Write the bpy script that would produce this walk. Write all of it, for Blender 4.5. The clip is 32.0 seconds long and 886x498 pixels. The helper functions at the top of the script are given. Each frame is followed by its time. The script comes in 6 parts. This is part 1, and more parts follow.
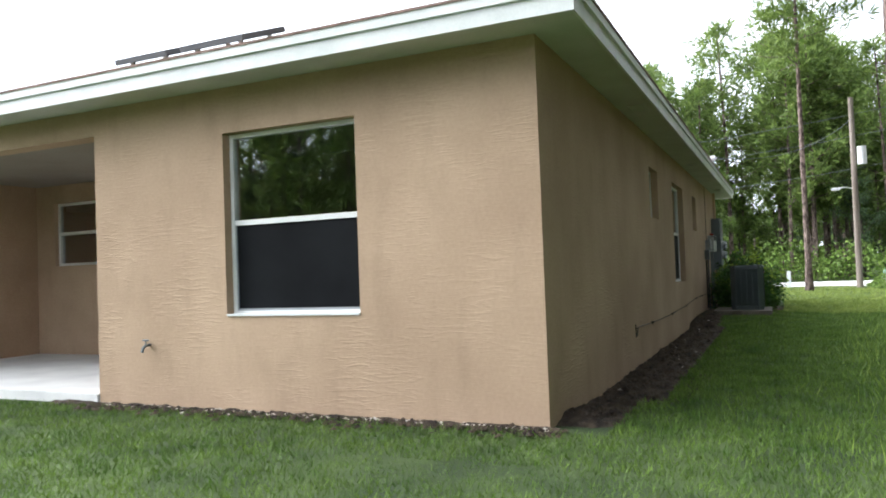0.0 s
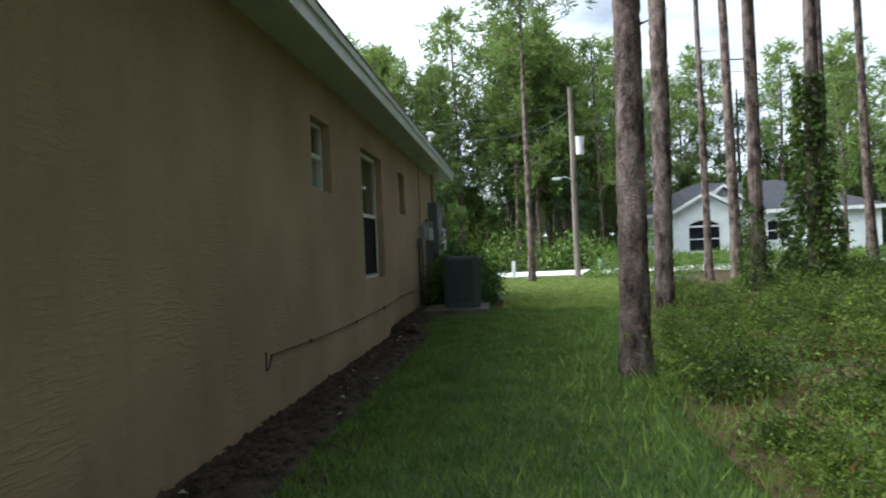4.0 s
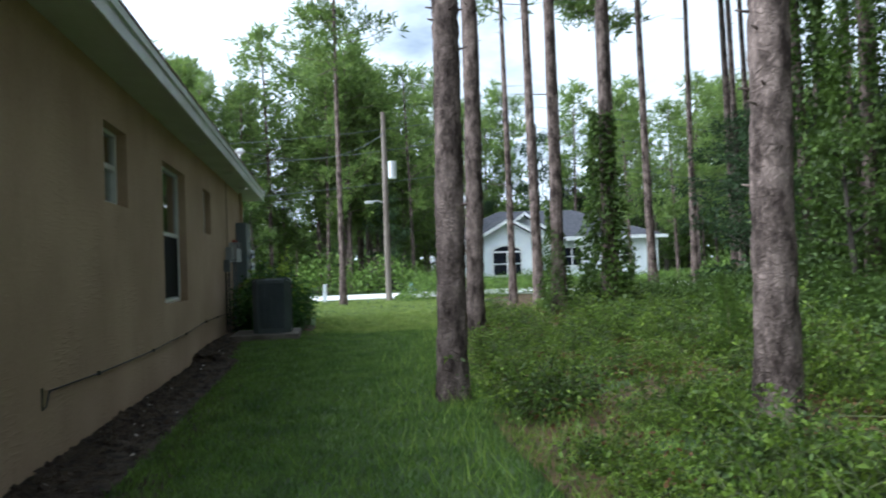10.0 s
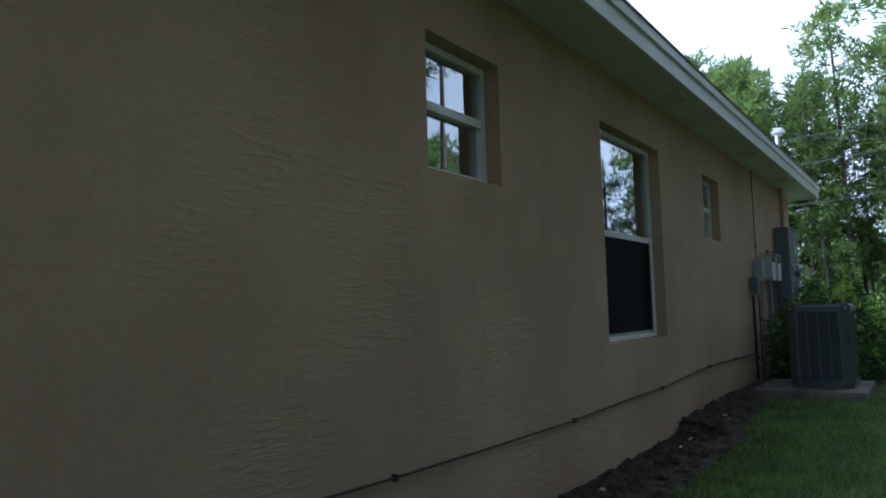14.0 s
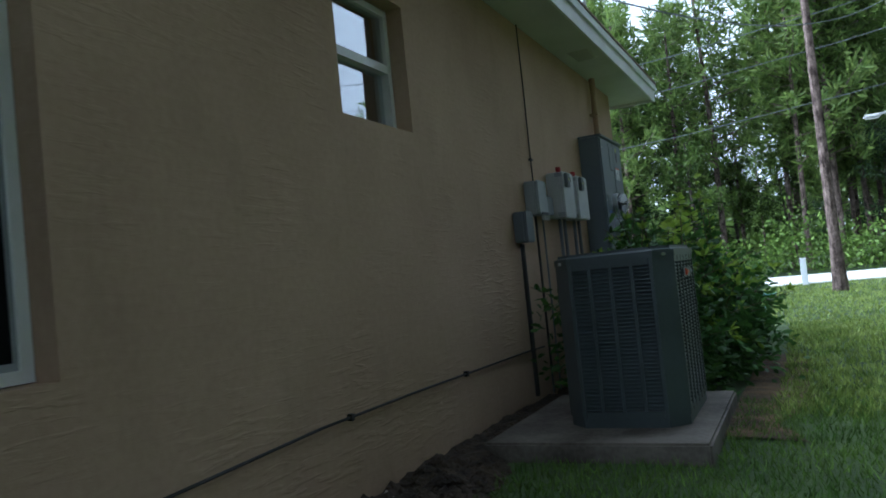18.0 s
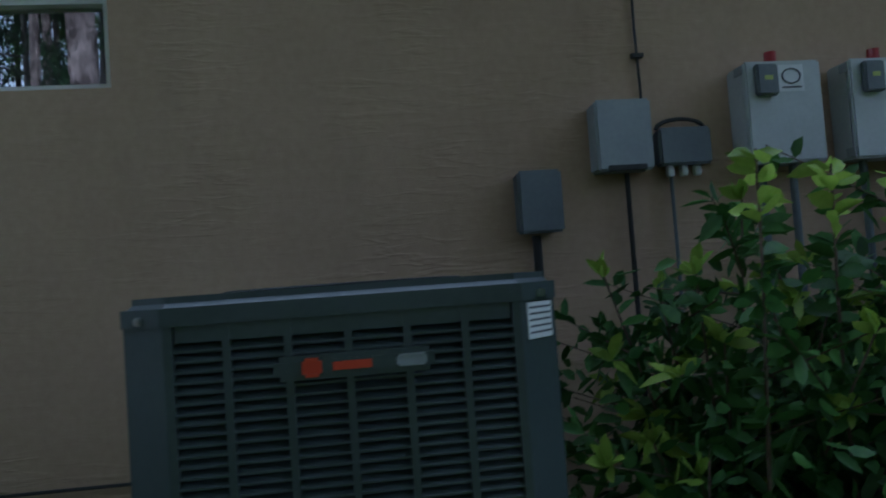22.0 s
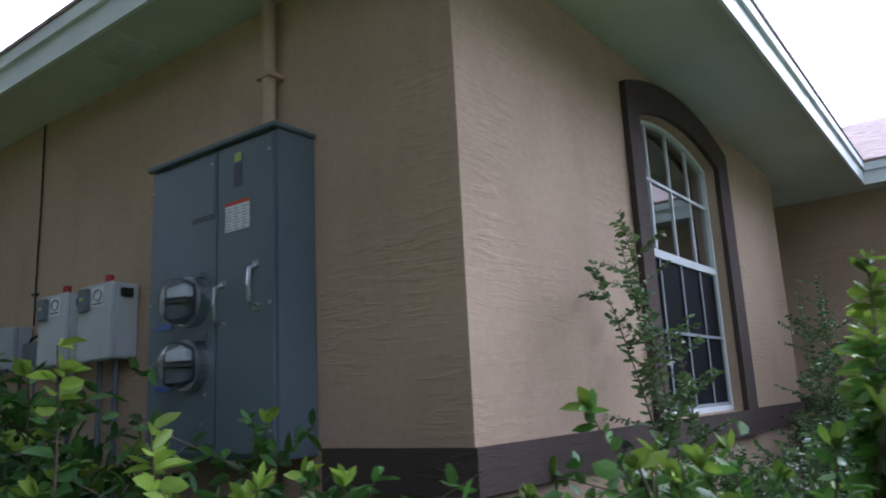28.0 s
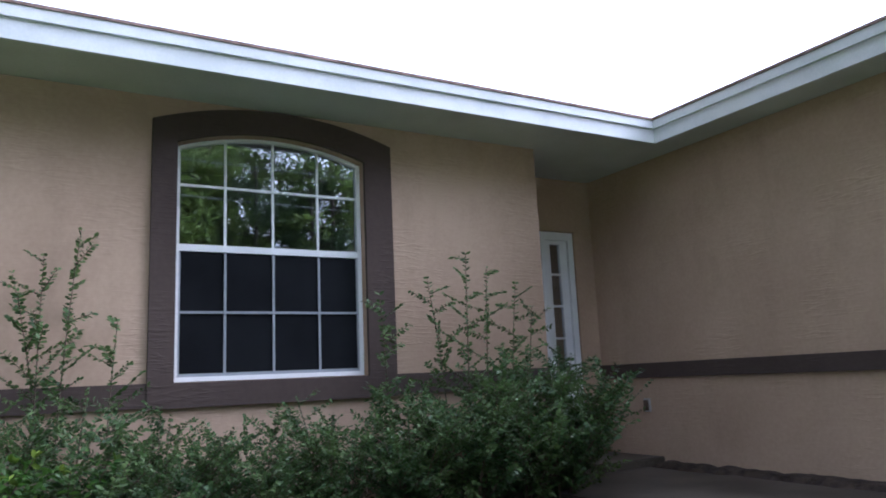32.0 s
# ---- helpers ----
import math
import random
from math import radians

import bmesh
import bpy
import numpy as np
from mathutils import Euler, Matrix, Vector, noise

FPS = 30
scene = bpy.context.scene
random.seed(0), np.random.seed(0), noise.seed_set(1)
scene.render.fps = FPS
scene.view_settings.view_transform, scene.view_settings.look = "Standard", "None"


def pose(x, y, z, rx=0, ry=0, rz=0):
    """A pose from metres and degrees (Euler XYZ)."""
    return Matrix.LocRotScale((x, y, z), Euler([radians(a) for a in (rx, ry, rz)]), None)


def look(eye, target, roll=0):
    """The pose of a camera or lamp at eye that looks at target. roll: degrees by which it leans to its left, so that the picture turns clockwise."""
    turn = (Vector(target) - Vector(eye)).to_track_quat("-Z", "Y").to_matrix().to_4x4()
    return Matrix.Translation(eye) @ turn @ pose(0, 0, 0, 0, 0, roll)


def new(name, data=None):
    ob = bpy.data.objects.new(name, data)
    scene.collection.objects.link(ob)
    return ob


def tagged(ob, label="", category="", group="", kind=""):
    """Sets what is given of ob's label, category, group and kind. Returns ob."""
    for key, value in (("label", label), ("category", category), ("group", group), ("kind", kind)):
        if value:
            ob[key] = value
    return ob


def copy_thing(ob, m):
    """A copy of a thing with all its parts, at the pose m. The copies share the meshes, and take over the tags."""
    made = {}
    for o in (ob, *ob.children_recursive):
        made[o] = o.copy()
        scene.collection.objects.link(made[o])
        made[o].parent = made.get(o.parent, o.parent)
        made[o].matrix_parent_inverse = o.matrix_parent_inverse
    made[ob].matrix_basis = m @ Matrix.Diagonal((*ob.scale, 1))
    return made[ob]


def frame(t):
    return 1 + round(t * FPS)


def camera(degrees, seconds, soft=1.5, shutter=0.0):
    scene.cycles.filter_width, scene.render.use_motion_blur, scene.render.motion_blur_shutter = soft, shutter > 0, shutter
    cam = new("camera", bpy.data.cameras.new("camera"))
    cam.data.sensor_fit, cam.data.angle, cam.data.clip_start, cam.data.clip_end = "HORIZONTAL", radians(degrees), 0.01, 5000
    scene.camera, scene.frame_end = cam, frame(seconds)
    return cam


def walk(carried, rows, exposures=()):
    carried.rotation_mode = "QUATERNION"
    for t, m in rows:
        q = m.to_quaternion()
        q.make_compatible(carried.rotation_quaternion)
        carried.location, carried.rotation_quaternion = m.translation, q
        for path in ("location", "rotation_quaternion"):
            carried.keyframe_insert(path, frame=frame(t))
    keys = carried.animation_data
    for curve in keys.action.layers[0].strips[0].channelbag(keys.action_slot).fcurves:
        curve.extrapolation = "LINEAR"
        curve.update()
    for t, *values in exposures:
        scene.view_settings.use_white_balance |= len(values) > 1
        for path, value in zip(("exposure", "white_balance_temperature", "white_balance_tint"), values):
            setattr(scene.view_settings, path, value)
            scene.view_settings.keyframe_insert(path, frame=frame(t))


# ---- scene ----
cam = camera(61.8, 32.0, soft=1.8, shutter=0.2)
PATH = [
    (0, (1.54, -5.048, 1.141), (0.706, -3.231, 1.201), -2.1),
    (0.5, (1.659, -4.516, 1.122), (0.859, -2.685, 1.206), -2.8),
    (1, (1.769, -3.996, 1.116), (1.022, -2.141, 1.128), -2.0),
    (1.5, (1.79, -3.393, 1.102), (1.079, -1.524, 1.099), -3.5),
    (2, (1.794, -2.776, 1.057), (0.977, -0.951, 1.048), -2.4),
    (2.5, (1.794, -2.286, 1.071), (0.989, -0.456, 1.091), -3.5),
    (4.5, (1.77, -1.685, 1.115), (1.875, 0.312, 1.121), -1.6),
    (5, (1.753, -1.744, 1.12), (2.149, 0.217, 1.149), -1.4),
    (5.5, (1.936, -1.557, 1.145), (2.66, 0.307, 1.195), -1.5),
    (6, (2.08, -1.658, 1.142), (3.124, 0.046, 1.207), -1.8),
    (6.5, (2.095, -1.745, 1.146), (3.398, -0.229, 1.215), -1.2),
    (7, (2.165, -1.861, 1.144), (3.671, -0.546, 1.214), -1.1),
    (7.5, (2.123, -2.004, 1.153), (3.726, -0.809, 1.194), -1.0),
    (8, (2.142, -1.97, 1.144), (3.738, -0.765, 1.182), -1.2),
    (8.5, (2.16, -1.8, 1.142), (3.564, -0.377, 1.206), -0.8),
    (9, (2.112, -1.648, 1.122), (3.187, 0.037, 1.214), -0.9),
    (9.5, (1.911, -1.559, 1.164), (2.643, 0.301, 1.237), -0.6),
    (10, (1.726, -1.487, 1.103), (2.043, 0.487, 1.155), -2.1),
    (10.5, (1.778, -1.547, 1.0), (1.678, 0.45, 1.053), -3.8),
    (11, (1.855, -1.218, 0.998), (1.388, 0.726, 1.047), -4.3),
    (11.5, (1.945, -0.792, 1.027), (1.227, 1.073, 1.103), -2.6),
    (12, (1.989, -0.292, 1.044), (1.221, 1.553, 1.133), -3.8),
    (12.5, (2.015, 0.28, 1.048), (1.072, 2.035, 1.216), -1.4),
    (13, (1.979, 0.873, 1.062), (0.961, 2.59, 1.19), -1.1),
    (13.5, (1.956, 1.463, 1.058), (0.918, 3.163, 1.24), -4.0),
    (14, (1.912, 2.02, 1.083), (0.813, 3.683, 1.249), -1.6),
    (14.5, (1.809, 2.652, 1.097), (0.792, 4.371, 1.192), -2.5),
    (16.5, (1.736, 5.248, 0.996), (0.775, 6.994, 1.167), -2.3),
    (17, (1.719, 5.867, 0.99), (0.746, 7.608, 1.146), -3.7),
    (17.5, (1.724, 6.493, 0.991), (0.754, 8.239, 1.083), -2.5),
    (18, (1.732, 7.058, 0.972), (0.863, 8.857, 1.059), -5.8),
    (18.5, (1.807, 7.712, 0.952), (0.832, 9.457, 1.004), -3.9),
    (19, (1.916, 8.347, 0.923), (0.953, 10.099, 0.966), -5.5),
    (19.5, (1.988, 8.86, 0.909), (0.834, 10.493, 0.938), -3.9),
    (20, (2.064, 9.362, 0.889), (0.753, 10.871, 0.84), -3.6),
    (20.5, (2.2, 9.74, 0.915), (0.67, 11.01, 0.71), -2.4),
    (21, (2.292, 10.139, 0.902), (0.534, 11.077, 0.726), -5.0),
    (21.5, (2.445, 10.66, 0.955), (0.52, 11.2, 0.905), -7.2),
    (22, (2.529, 11.15, 1.028), (0.549, 11.419, 1.121), -4.1),
    (22.5, (2.508, 11.684, 1.093), (0.534, 11.954, 1.276), -3.0),
    (23, (2.53, 12.078, 1.0), (0.547, 12.119, 1.261), -0.9),
    (23.5, (2.535, 12.404, 0.942), (0.562, 12.556, 1.231), -2.9),
    (24, (2.609, 12.766, 0.945), (0.648, 12.809, 1.338), -3.5),
    (24.5, (2.769, 13.251, 0.954), (0.822, 12.965, 1.313), -0.9),
    (26.5, (2.439, 15.337, 1.081), (0.877, 14.114, 1.33), -2.7),
    (27, (2.332, 15.809, 1.037), (0.84, 14.5, 1.282), -0.7),
    (27.5, (2.137, 16.143, 1.026), (0.577, 14.932, 1.344), -1.0),
    (28, (1.938, 16.53, 1.103), (0.363, 15.364, 1.504), -2.9),
    (28.5, (1.748, 16.93, 1.085), (0.206, 15.7, 1.415), -1.8),
    (29, (1.513, 17.359, 1.061), (-0.002, 16.109, 1.438), -2.5),
    (29.5, (1.186, 17.845, 1.054), (-0.327, 16.606, 1.472), -3.0),
    (30, (0.961, 18.251, 1.089), (-0.412, 16.828, 1.389), -0.9),
    (30.5, (0.53, 18.739, 1.084), (-0.792, 17.266, 1.377), -1.2),
    (31, (0.162, 19.188, 0.958), (-0.919, 17.536, 1.276), -0.7),
    (31.5, (-0.351, 19.678, 0.919), (-1.38, 17.989, 1.22), -1.8),
    (32, (-0.754, 20.059, 0.907), (-1.744, 18.355, 1.252), -2.6),
]
walk(cam, [(t, look(eye, target, roll)) for t, eye, target, roll in PATH],
     exposures=[(0, 1.25, 6000, 10), (1.2, 1.3, 5900, 9), (2.5, 0.9, 5900, 8), (5, 0.72, 5650, 4), (8, 0.6, 5450, 9), (10, 0.74, 5400, 5), (12, 0.75, 4880, 14), (14, 0.74, 4900, 11), (17, 0.85, 5060, 6),
                (20, 0.78, 4830, 8), (22, 0.90, 4600, 11), (23, 0.77, 4660, 10), (24.5, 0.83, 4600, 5), (26.5, 0.83, 4650, 5), (28, 1.21, 5100, 19), (30, 1.4, 5150, 21), (32, 1.26, 5150, 22)])


# ---- light ----
SUN_AZ, SUN_EL = 265.0, 34.0          # compass-like turn from +y towards +x, and height, in degrees
world = bpy.data.worlds.new("sky")
scene.world = world
world.use_nodes = True
wn, wl = world.node_tree.nodes, world.node_tree.links
sky = wn.new("ShaderNodeTexSky")
sky.sky_type = 'NISHITA'
sky.sun_disc = False
sky.sun_elevation = radians(SUN_EL)
sky.sun_rotation = radians(SUN_AZ)
sky.dust_density = 2.0
w_tc = wn.new("ShaderNodeTexCoord")
w_map = wn.new("ShaderNodeMapping")
w_map.inputs["Scale"].default_value = (1.0, 1.0, 2.6)
w_noise = wn.new("ShaderNodeTexNoise")
w_noise.inputs["Scale"].default_value = 3.1
w_noise.inputs["Detail"].default_value = 7.0
w_noise.inputs["Roughness"].default_value = 0.55
w_ramp = wn.new("ShaderNodeValToRGB")
w_ramp.color_ramp.elements[0].position, w_ramp.color_ramp.elements[1].position = 0.20, 0.46
w_mix = wn.new("ShaderNodeMix")
w_mix.data_type = 'RGBA'
w_mix.inputs[7].default_value = (13.0, 13.4, 13.9, 1)
wl.new(w_tc.outputs["Generated"], w_map.inputs["Vector"])
wl.new(w_map.outputs[0], w_noise.inputs["Vector"])
wl.new(w_noise.outputs["Fac"], w_ramp.inputs["Fac"])
wl.new(w_ramp.outputs["Color"], w_mix.inputs[0])
wl.new(sky.outputs[0], w_mix.inputs[6])
# the cloud is brighter on the sun's side
w_dot = wn.new("ShaderNodeVectorMath")
w_dot.operation = 'DOT_PRODUCT'
w_dot.inputs[1].default_value = (math.sin(radians(SUN_AZ)), math.cos(radians(SUN_AZ)), 0.0)
w_side = wn.new("ShaderNodeMapRange")
w_side.inputs["From Min"].default_value = -1.0
w_side.inputs["To Min"].default_value, w_side.inputs["To Max"].default_value = 0.58, 1.42
w_gain = wn.new("ShaderNodeVectorMath")
w_gain.operation = 'SCALE'
wl.new(w_tc.outputs["Generated"], w_dot.inputs[0])
wl.new(w_dot.outputs["Value"], w_side.inputs["Value"])
wl.new(w_mix.outputs[2], w_gain.inputs[0])
wl.new(w_side.outputs[0], w_gain.inputs["Scale"])
wl.new(w_gain.outputs[0], wn["Background"].inputs["Color"])
wn["Background"].inputs["Strength"].default_value = 0.072
sun = new("sun", bpy.data.lights.new("sun", 'SUN'))
sun.data.energy, sun.data.angle, sun.data.color = 5.0, radians(84), (1.0, 0.95, 0.88)
az, el = radians(SUN_AZ), radians(SUN_EL)
sun.matrix_world = look((0, 0, 30), (-30 * math.sin(az) * math.cos(el), -30 * math.cos(az) * math.cos(el), 30 - 30 * math.sin(el)))


# ---- materials ----
def material(name, dark, light, rough=0.8, scale=6.0, bump=0.2, stretch=(1, 1, 1), metal=0.0, spread=(0.35, 0.65), fine=60.0, depth=0.004,
             per_object=0.0, per_island=0.0, spec=0.4, coords="Object"):
    """Two colours mixed by a coarse and a fine noise, with relief from the fine one."""
    m = bpy.data.materials.new(name)
    m.use_nodes = True
    n, l = m.node_tree.nodes, m.node_tree.links
    b = n["Principled BSDF"]
    tc, mp = n.new("ShaderNodeTexCoord"), n.new("ShaderNodeMapping")
    mp.inputs["Scale"].default_value = stretch
    l.new(tc.outputs[coords], mp.inputs["Vector"])
    coarse, small = n.new("ShaderNodeTexNoise"), n.new("ShaderNodeTexNoise")
    coarse.inputs["Scale"].default_value, small.inputs["Scale"].default_value = scale, fine
    coarse.inputs["Detail"].default_value, small.inputs["Detail"].default_value = 5, 3
    for t in (coarse, small):
        l.new(mp.outputs[0], t.inputs["Vector"])
    add = n.new("ShaderNodeMath")
    add.operation = 'MULTIPLY_ADD'
    add.inputs[1].default_value = 0.35
    l.new(small.outputs["Fac"], add.inputs[0])
    l.new(coarse.outputs["Fac"], add.inputs[2])
    ramp = n.new("ShaderNodeMapRange")
    ramp.inputs["From Min"].default_value, ramp.inputs["From Max"].default_value = spread[0] + 0.17, spread[1] + 0.17
    l.new(add.outputs[0], ramp.inputs["Value"])
    mix = n.new("ShaderNodeMix")
    mix.data_type = 'RGBA'
    mix.inputs[6].default_value, mix.inputs[7].default_value = (*dark, 1), (*light, 1)
    l.new(ramp.outputs[0], mix.inputs[0])
    out = mix.outputs[2]
    if per_object or per_island:
        if per_object:
            src, amount = n.new("ShaderNodeObjectInfo").outputs["Random"], per_object
        else:
            src, amount = n.new("ShaderNodeNewGeometry").outputs["Random Per Island"], per_island
        val = n.new("ShaderNodeMapRange")
        val.inputs["To Min"].default_value, val.inputs["To Max"].default_value = 1 - amount, 1 + amount
        l.new(src, val.inputs["Value"])
        hsv = n.new("ShaderNodeHueSaturation")
        l.new(val.outputs[0], hsv.inputs["Value"])
        l.new(out, hsv.inputs["Color"])
        out = hsv.outputs[0]
    l.new(out, b.inputs["Base Color"])
    b.inputs["Roughness"].default_value, b.inputs["Metallic"].default_value = rough, metal
    b.inputs["Specular IOR Level"].default_value = spec
    if bump:
        bp = n.new("ShaderNodeBump")
        bp.inputs["Strength"].default_value, bp.inputs["Distance"].default_value = bump, depth
        l.new(small.outputs["Fac"], bp.inputs["Height"])
        l.new(bp.outputs[0], b.inputs["Normal"])
    return m


def leaf_material(name, dark, light, rough=0.5, through_light=0.3, per_island=0.35):
    """Leaves: colour varies from leaf to leaf, and some light passes through."""
    m = material(name, dark, light, rough, 3.0, 0, per_island=per_island, spec=0.35)
    n, l = m.node_tree.nodes, m.node_tree.links
    b = n["Principled BSDF"]
    tr, mix = n.new("ShaderNodeBsdfTranslucent"), n.new("ShaderNodeMixShader")
    src = b.inputs["Base Color"].links[0].from_socket
    l.new(src, tr.inputs["Color"])
    mix.inputs[0].default_value = through_light
    l.new(b.outputs[0], mix.inputs[1])
    l.new(tr.outputs[0], mix.inputs[2])
    l.new(mix.outputs[0], n["Material Output"].inputs["Surface"])
    return m


def stucco_material(name, dark, light):
    """Painted skip-trowel stucco: short horizontal ridges in patches, fine grain, faint stains."""
    m = material(name, dark, light, 0.88, 0.9, 0.0, spread=(0.3, 0.7), fine=35.0, spec=0.25)
    n, l = m.node_tree.nodes, m.node_tree.links
    b = n["Principled BSDF"]
    tc, mp = n.new("ShaderNodeTexCoord"), n.new("ShaderNodeMapping")
    mp.inputs["Scale"].default_value = (6.5, 6.5, 42)
    l.new(tc.outputs["Object"], mp.inputs["Vector"])
    ridge, patch, grain = (n.new("ShaderNodeTexNoise") for _ in range(3))
    ridge.inputs["Scale"].default_value, ridge.inputs["Detail"].default_value = 1.0, 2.5
    ridge.inputs["Distortion"].default_value = 0.6
    patch.inputs["Scale"].default_value, patch.inputs["Detail"].default_value = 1.7, 3.0
    grain.inputs["Scale"].default_value = 150.0
    l.new(mp.outputs[0], ridge.inputs["Vector"])
    for t in (patch, grain):
        l.new(tc.outputs["Object"], t.inputs["Vector"])
    pr, rr = n.new("ShaderNodeMapRange"), n.new("ShaderNodeMapRange")
    pr.inputs["From Min"].default_value, pr.inputs["From Max"].default_value = 0.47, 0.67
    pr.inputs["To Min"].default_value = 0.10
    rr.inputs["From Min"].default_value, rr.inputs["From Max"].default_value = 0.48, 0.66
    l.new(patch.outputs["Fac"], pr.inputs["Value"])
    l.new(ridge.outputs["Fac"], rr.inputs["Value"])
    mul, add = n.new("ShaderNodeMath"), n.new("ShaderNodeMath")
    mul.operation, add.operation = 'MULTIPLY', 'MULTIPLY_ADD'
    l.new(pr.outputs[0], mul.inputs[0])
    l.new(rr.outputs[0], mul.inputs[1])
    l.new(grain.outputs["Fac"], add.inputs[0])
    add.inputs[1].default_value = 0.16
    l.new(mul.outputs[0], add.inputs[2])
    bp = n.new("ShaderNodeBump")
    bp.inputs["Strength"].default_value, bp.inputs["Distance"].default_value = 0.48, 0.0065
    l.new(add.outputs[0], bp.inputs["Height"])
    l.new(bp.outputs[0], b.inputs["Normal"])
    # rain streaks and blotches
    sm, streak, sr, mul2 = n.new("ShaderNodeMapping"), n.new("ShaderNodeTexNoise"), n.new("ShaderNodeMapRange"), n.new("ShaderNodeMix")
    sm.inputs["Scale"].default_value = (2.6, 2.6, 0.9)
    streak.inputs["Scale"].default_value, streak.inputs["Detail"].default_value = 1.6, 6.0
    streak.inputs["Roughness"].default_value = 0.62
    sr.inputs["From Min"].default_value, sr.inputs["From Max"].default_value = 0.52, 0.70
    sr.inputs["To Min"].default_value, sr.inputs["To Max"].default_value = 1.0, 0.92
    mul2.data_type, mul2.blend_type = 'RGBA', 'MULTIPLY'
    mul2.inputs[0].default_value = 1.0
    l.new(tc.outputs["Object"], sm.inputs["Vector"])
    l.new(sm.outputs[0], streak.inputs["Vector"])
    l.new(streak.outputs["Fac"], sr.inputs["Value"])
    l.new(b.inputs["Base Color"].links[0].from_socket, mul2.inputs[6])
    l.new(sr.outputs[0], mul2.inputs[7])
    l.new(mul2.outputs[2], b.inputs["Base Color"])
    return m


def bark_material(name):
    """Pine bark: grey-brown plates, long in z, with dark furrows and pale flakes."""
    m = material(name, (0.050, 0.036, 0.031), (0.275, 0.21, 0.185), 0.95, 7.0, 0.0, stretch=(1, 1, 0.5), fine=30.0, per_object=0.18, spec=0.15)
    n, l = m.node_tree.nodes, m.node_tree.links
    b = n["Principled BSDF"]
    tc, mp, wob = n.new("ShaderNodeTexCoord"), n.new("ShaderNodeMapping"), n.new("ShaderNodeTexNoise")
    mp.inputs["Scale"].default_value = (22, 22, 11)
    wob.inputs["Scale"].default_value = 9.0
    add = n.new("ShaderNodeMix")
    add.data_type = 'RGBA'
    add.inputs[0].default_value = 0.26
    l.new(tc.outputs["Object"], wob.inputs["Vector"])
    l.new(tc.outputs["Object"], add.inputs[6])
    l.new(wob.outputs["Color"], add.inputs[7])
    l.new(add.outputs[2], mp.inputs["Vector"])
    cell = n.new("ShaderNodeTexVoronoi")
    cell.feature = 'DISTANCE_TO_EDGE'
    cell.inputs["Scale"].default_value = 1.0
    l.new(mp.outputs[0], cell.inputs["Vector"])
    rg = n.new("ShaderNodeMapRange")
    rg.inputs["From Max"].default_value = 0.32
    rg.inputs["To Min"].default_value = 0.62
    l.new(cell.outputs["Distance"], rg.inputs["Value"])
    mul = n.new("ShaderNodeMix")
    mul.data_type, mul.blend_type = 'RGBA', 'MULTIPLY'
    mul.inputs[0].default_value = 1.0
    src = b.inputs["Base Color"].links[0].from_socket
    l.new(src, mul.inputs[6])
    l.new(rg.outputs[0], mul.inputs[7])
    l.new(mul.outputs[2], b.inputs["Base Color"])
    bp = n.new("ShaderNodeBump")
    bp.inputs["Strength"].default_value, bp.inputs["Distance"].default_value = 0.8, 0.02
    l.new(rg.outputs[0], bp.inputs["Height"])
    l.new(bp.outputs[0], b.inputs["Normal"])
    return m


def glass_material(name, tint, rough=0.0, coat=0.0):
    """Clear glass; a coated pane also mirrors a fixed share of the light."""
    m = bpy.data.materials.new(name)
    m.use_nodes = True
    n, l = m.node_tree.nodes, m.node_tree.links
    b = n["Principled BSDF"]
    b.inputs["Base Color"].default_value = (*tint, 1)
    b.inputs["Roughness"].default_value, b.inputs["IOR"].default_value = rough, 1.52
    b.inputs["Transmission Weight"].default_value = 1.0
    if coat:
        gl, mix = n.new("ShaderNodeBsdfGlossy"), n.new("ShaderNodeMixShader")
        gl.inputs["Roughness"].default_value = 0.0
        gl.inputs["Color"].default_value = (0.95, 0.98, 1.0, 1)
        mix.inputs[0].default_value = coat
        l.new(b.outputs[0], mix.inputs[1])
        l.new(gl.outputs[0], mix.inputs[2])
        l.new(mix.outputs[0], n["Material Output"].inputs["Surface"])
    return m


STUCCO = stucco_material("tan_stucco", (0.385, 0.272, 0.187), (0.495, 0.362, 0.254))
BROWN = stucco_material("brown_stucco", (0.062, 0.045, 0.038), (0.085, 0.062, 0.052))
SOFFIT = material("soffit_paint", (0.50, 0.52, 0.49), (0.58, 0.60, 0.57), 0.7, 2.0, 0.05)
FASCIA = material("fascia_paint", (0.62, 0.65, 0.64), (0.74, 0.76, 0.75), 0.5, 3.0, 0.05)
WHITE = material("white_vinyl", (0.72, 0.73, 0.73), (0.80, 0.81, 0.81), 0.4, 4.0, 0.03)
GLASS = glass_material("window_glass", (0.72, 0.78, 0.78), coat=0.20)
SCREEN = material("insect_screen", (0.006, 0.0065, 0.008), (0.011, 0.012, 0.014), 0.75, 2.0, 0.1, fine=400.0, spec=0.08)
ROOM = material("room_paint", (0.25, 0.22, 0.19), (0.30, 0.27, 0.24), 0.9, 1.0, 0)
SHINGLE = material("brown_shingles", (0.145, 0.098, 0.080), (0.285, 0.195, 0.165), 0.9, 9.0, 0.5, fine=40.0, depth=0.01, per_island=0.25)
DARK_SHINGLE = material("grey_shingles", (0.035, 0.036, 0.045), (0.065, 0.066, 0.08), 0.9, 5.0, 0.4, fine=30.0)
CONCRETE = material("concrete", (0.33, 0.31, 0.28), (0.46, 0.44, 0.40), 0.9, 3.0, 0.3, fine=50.0)
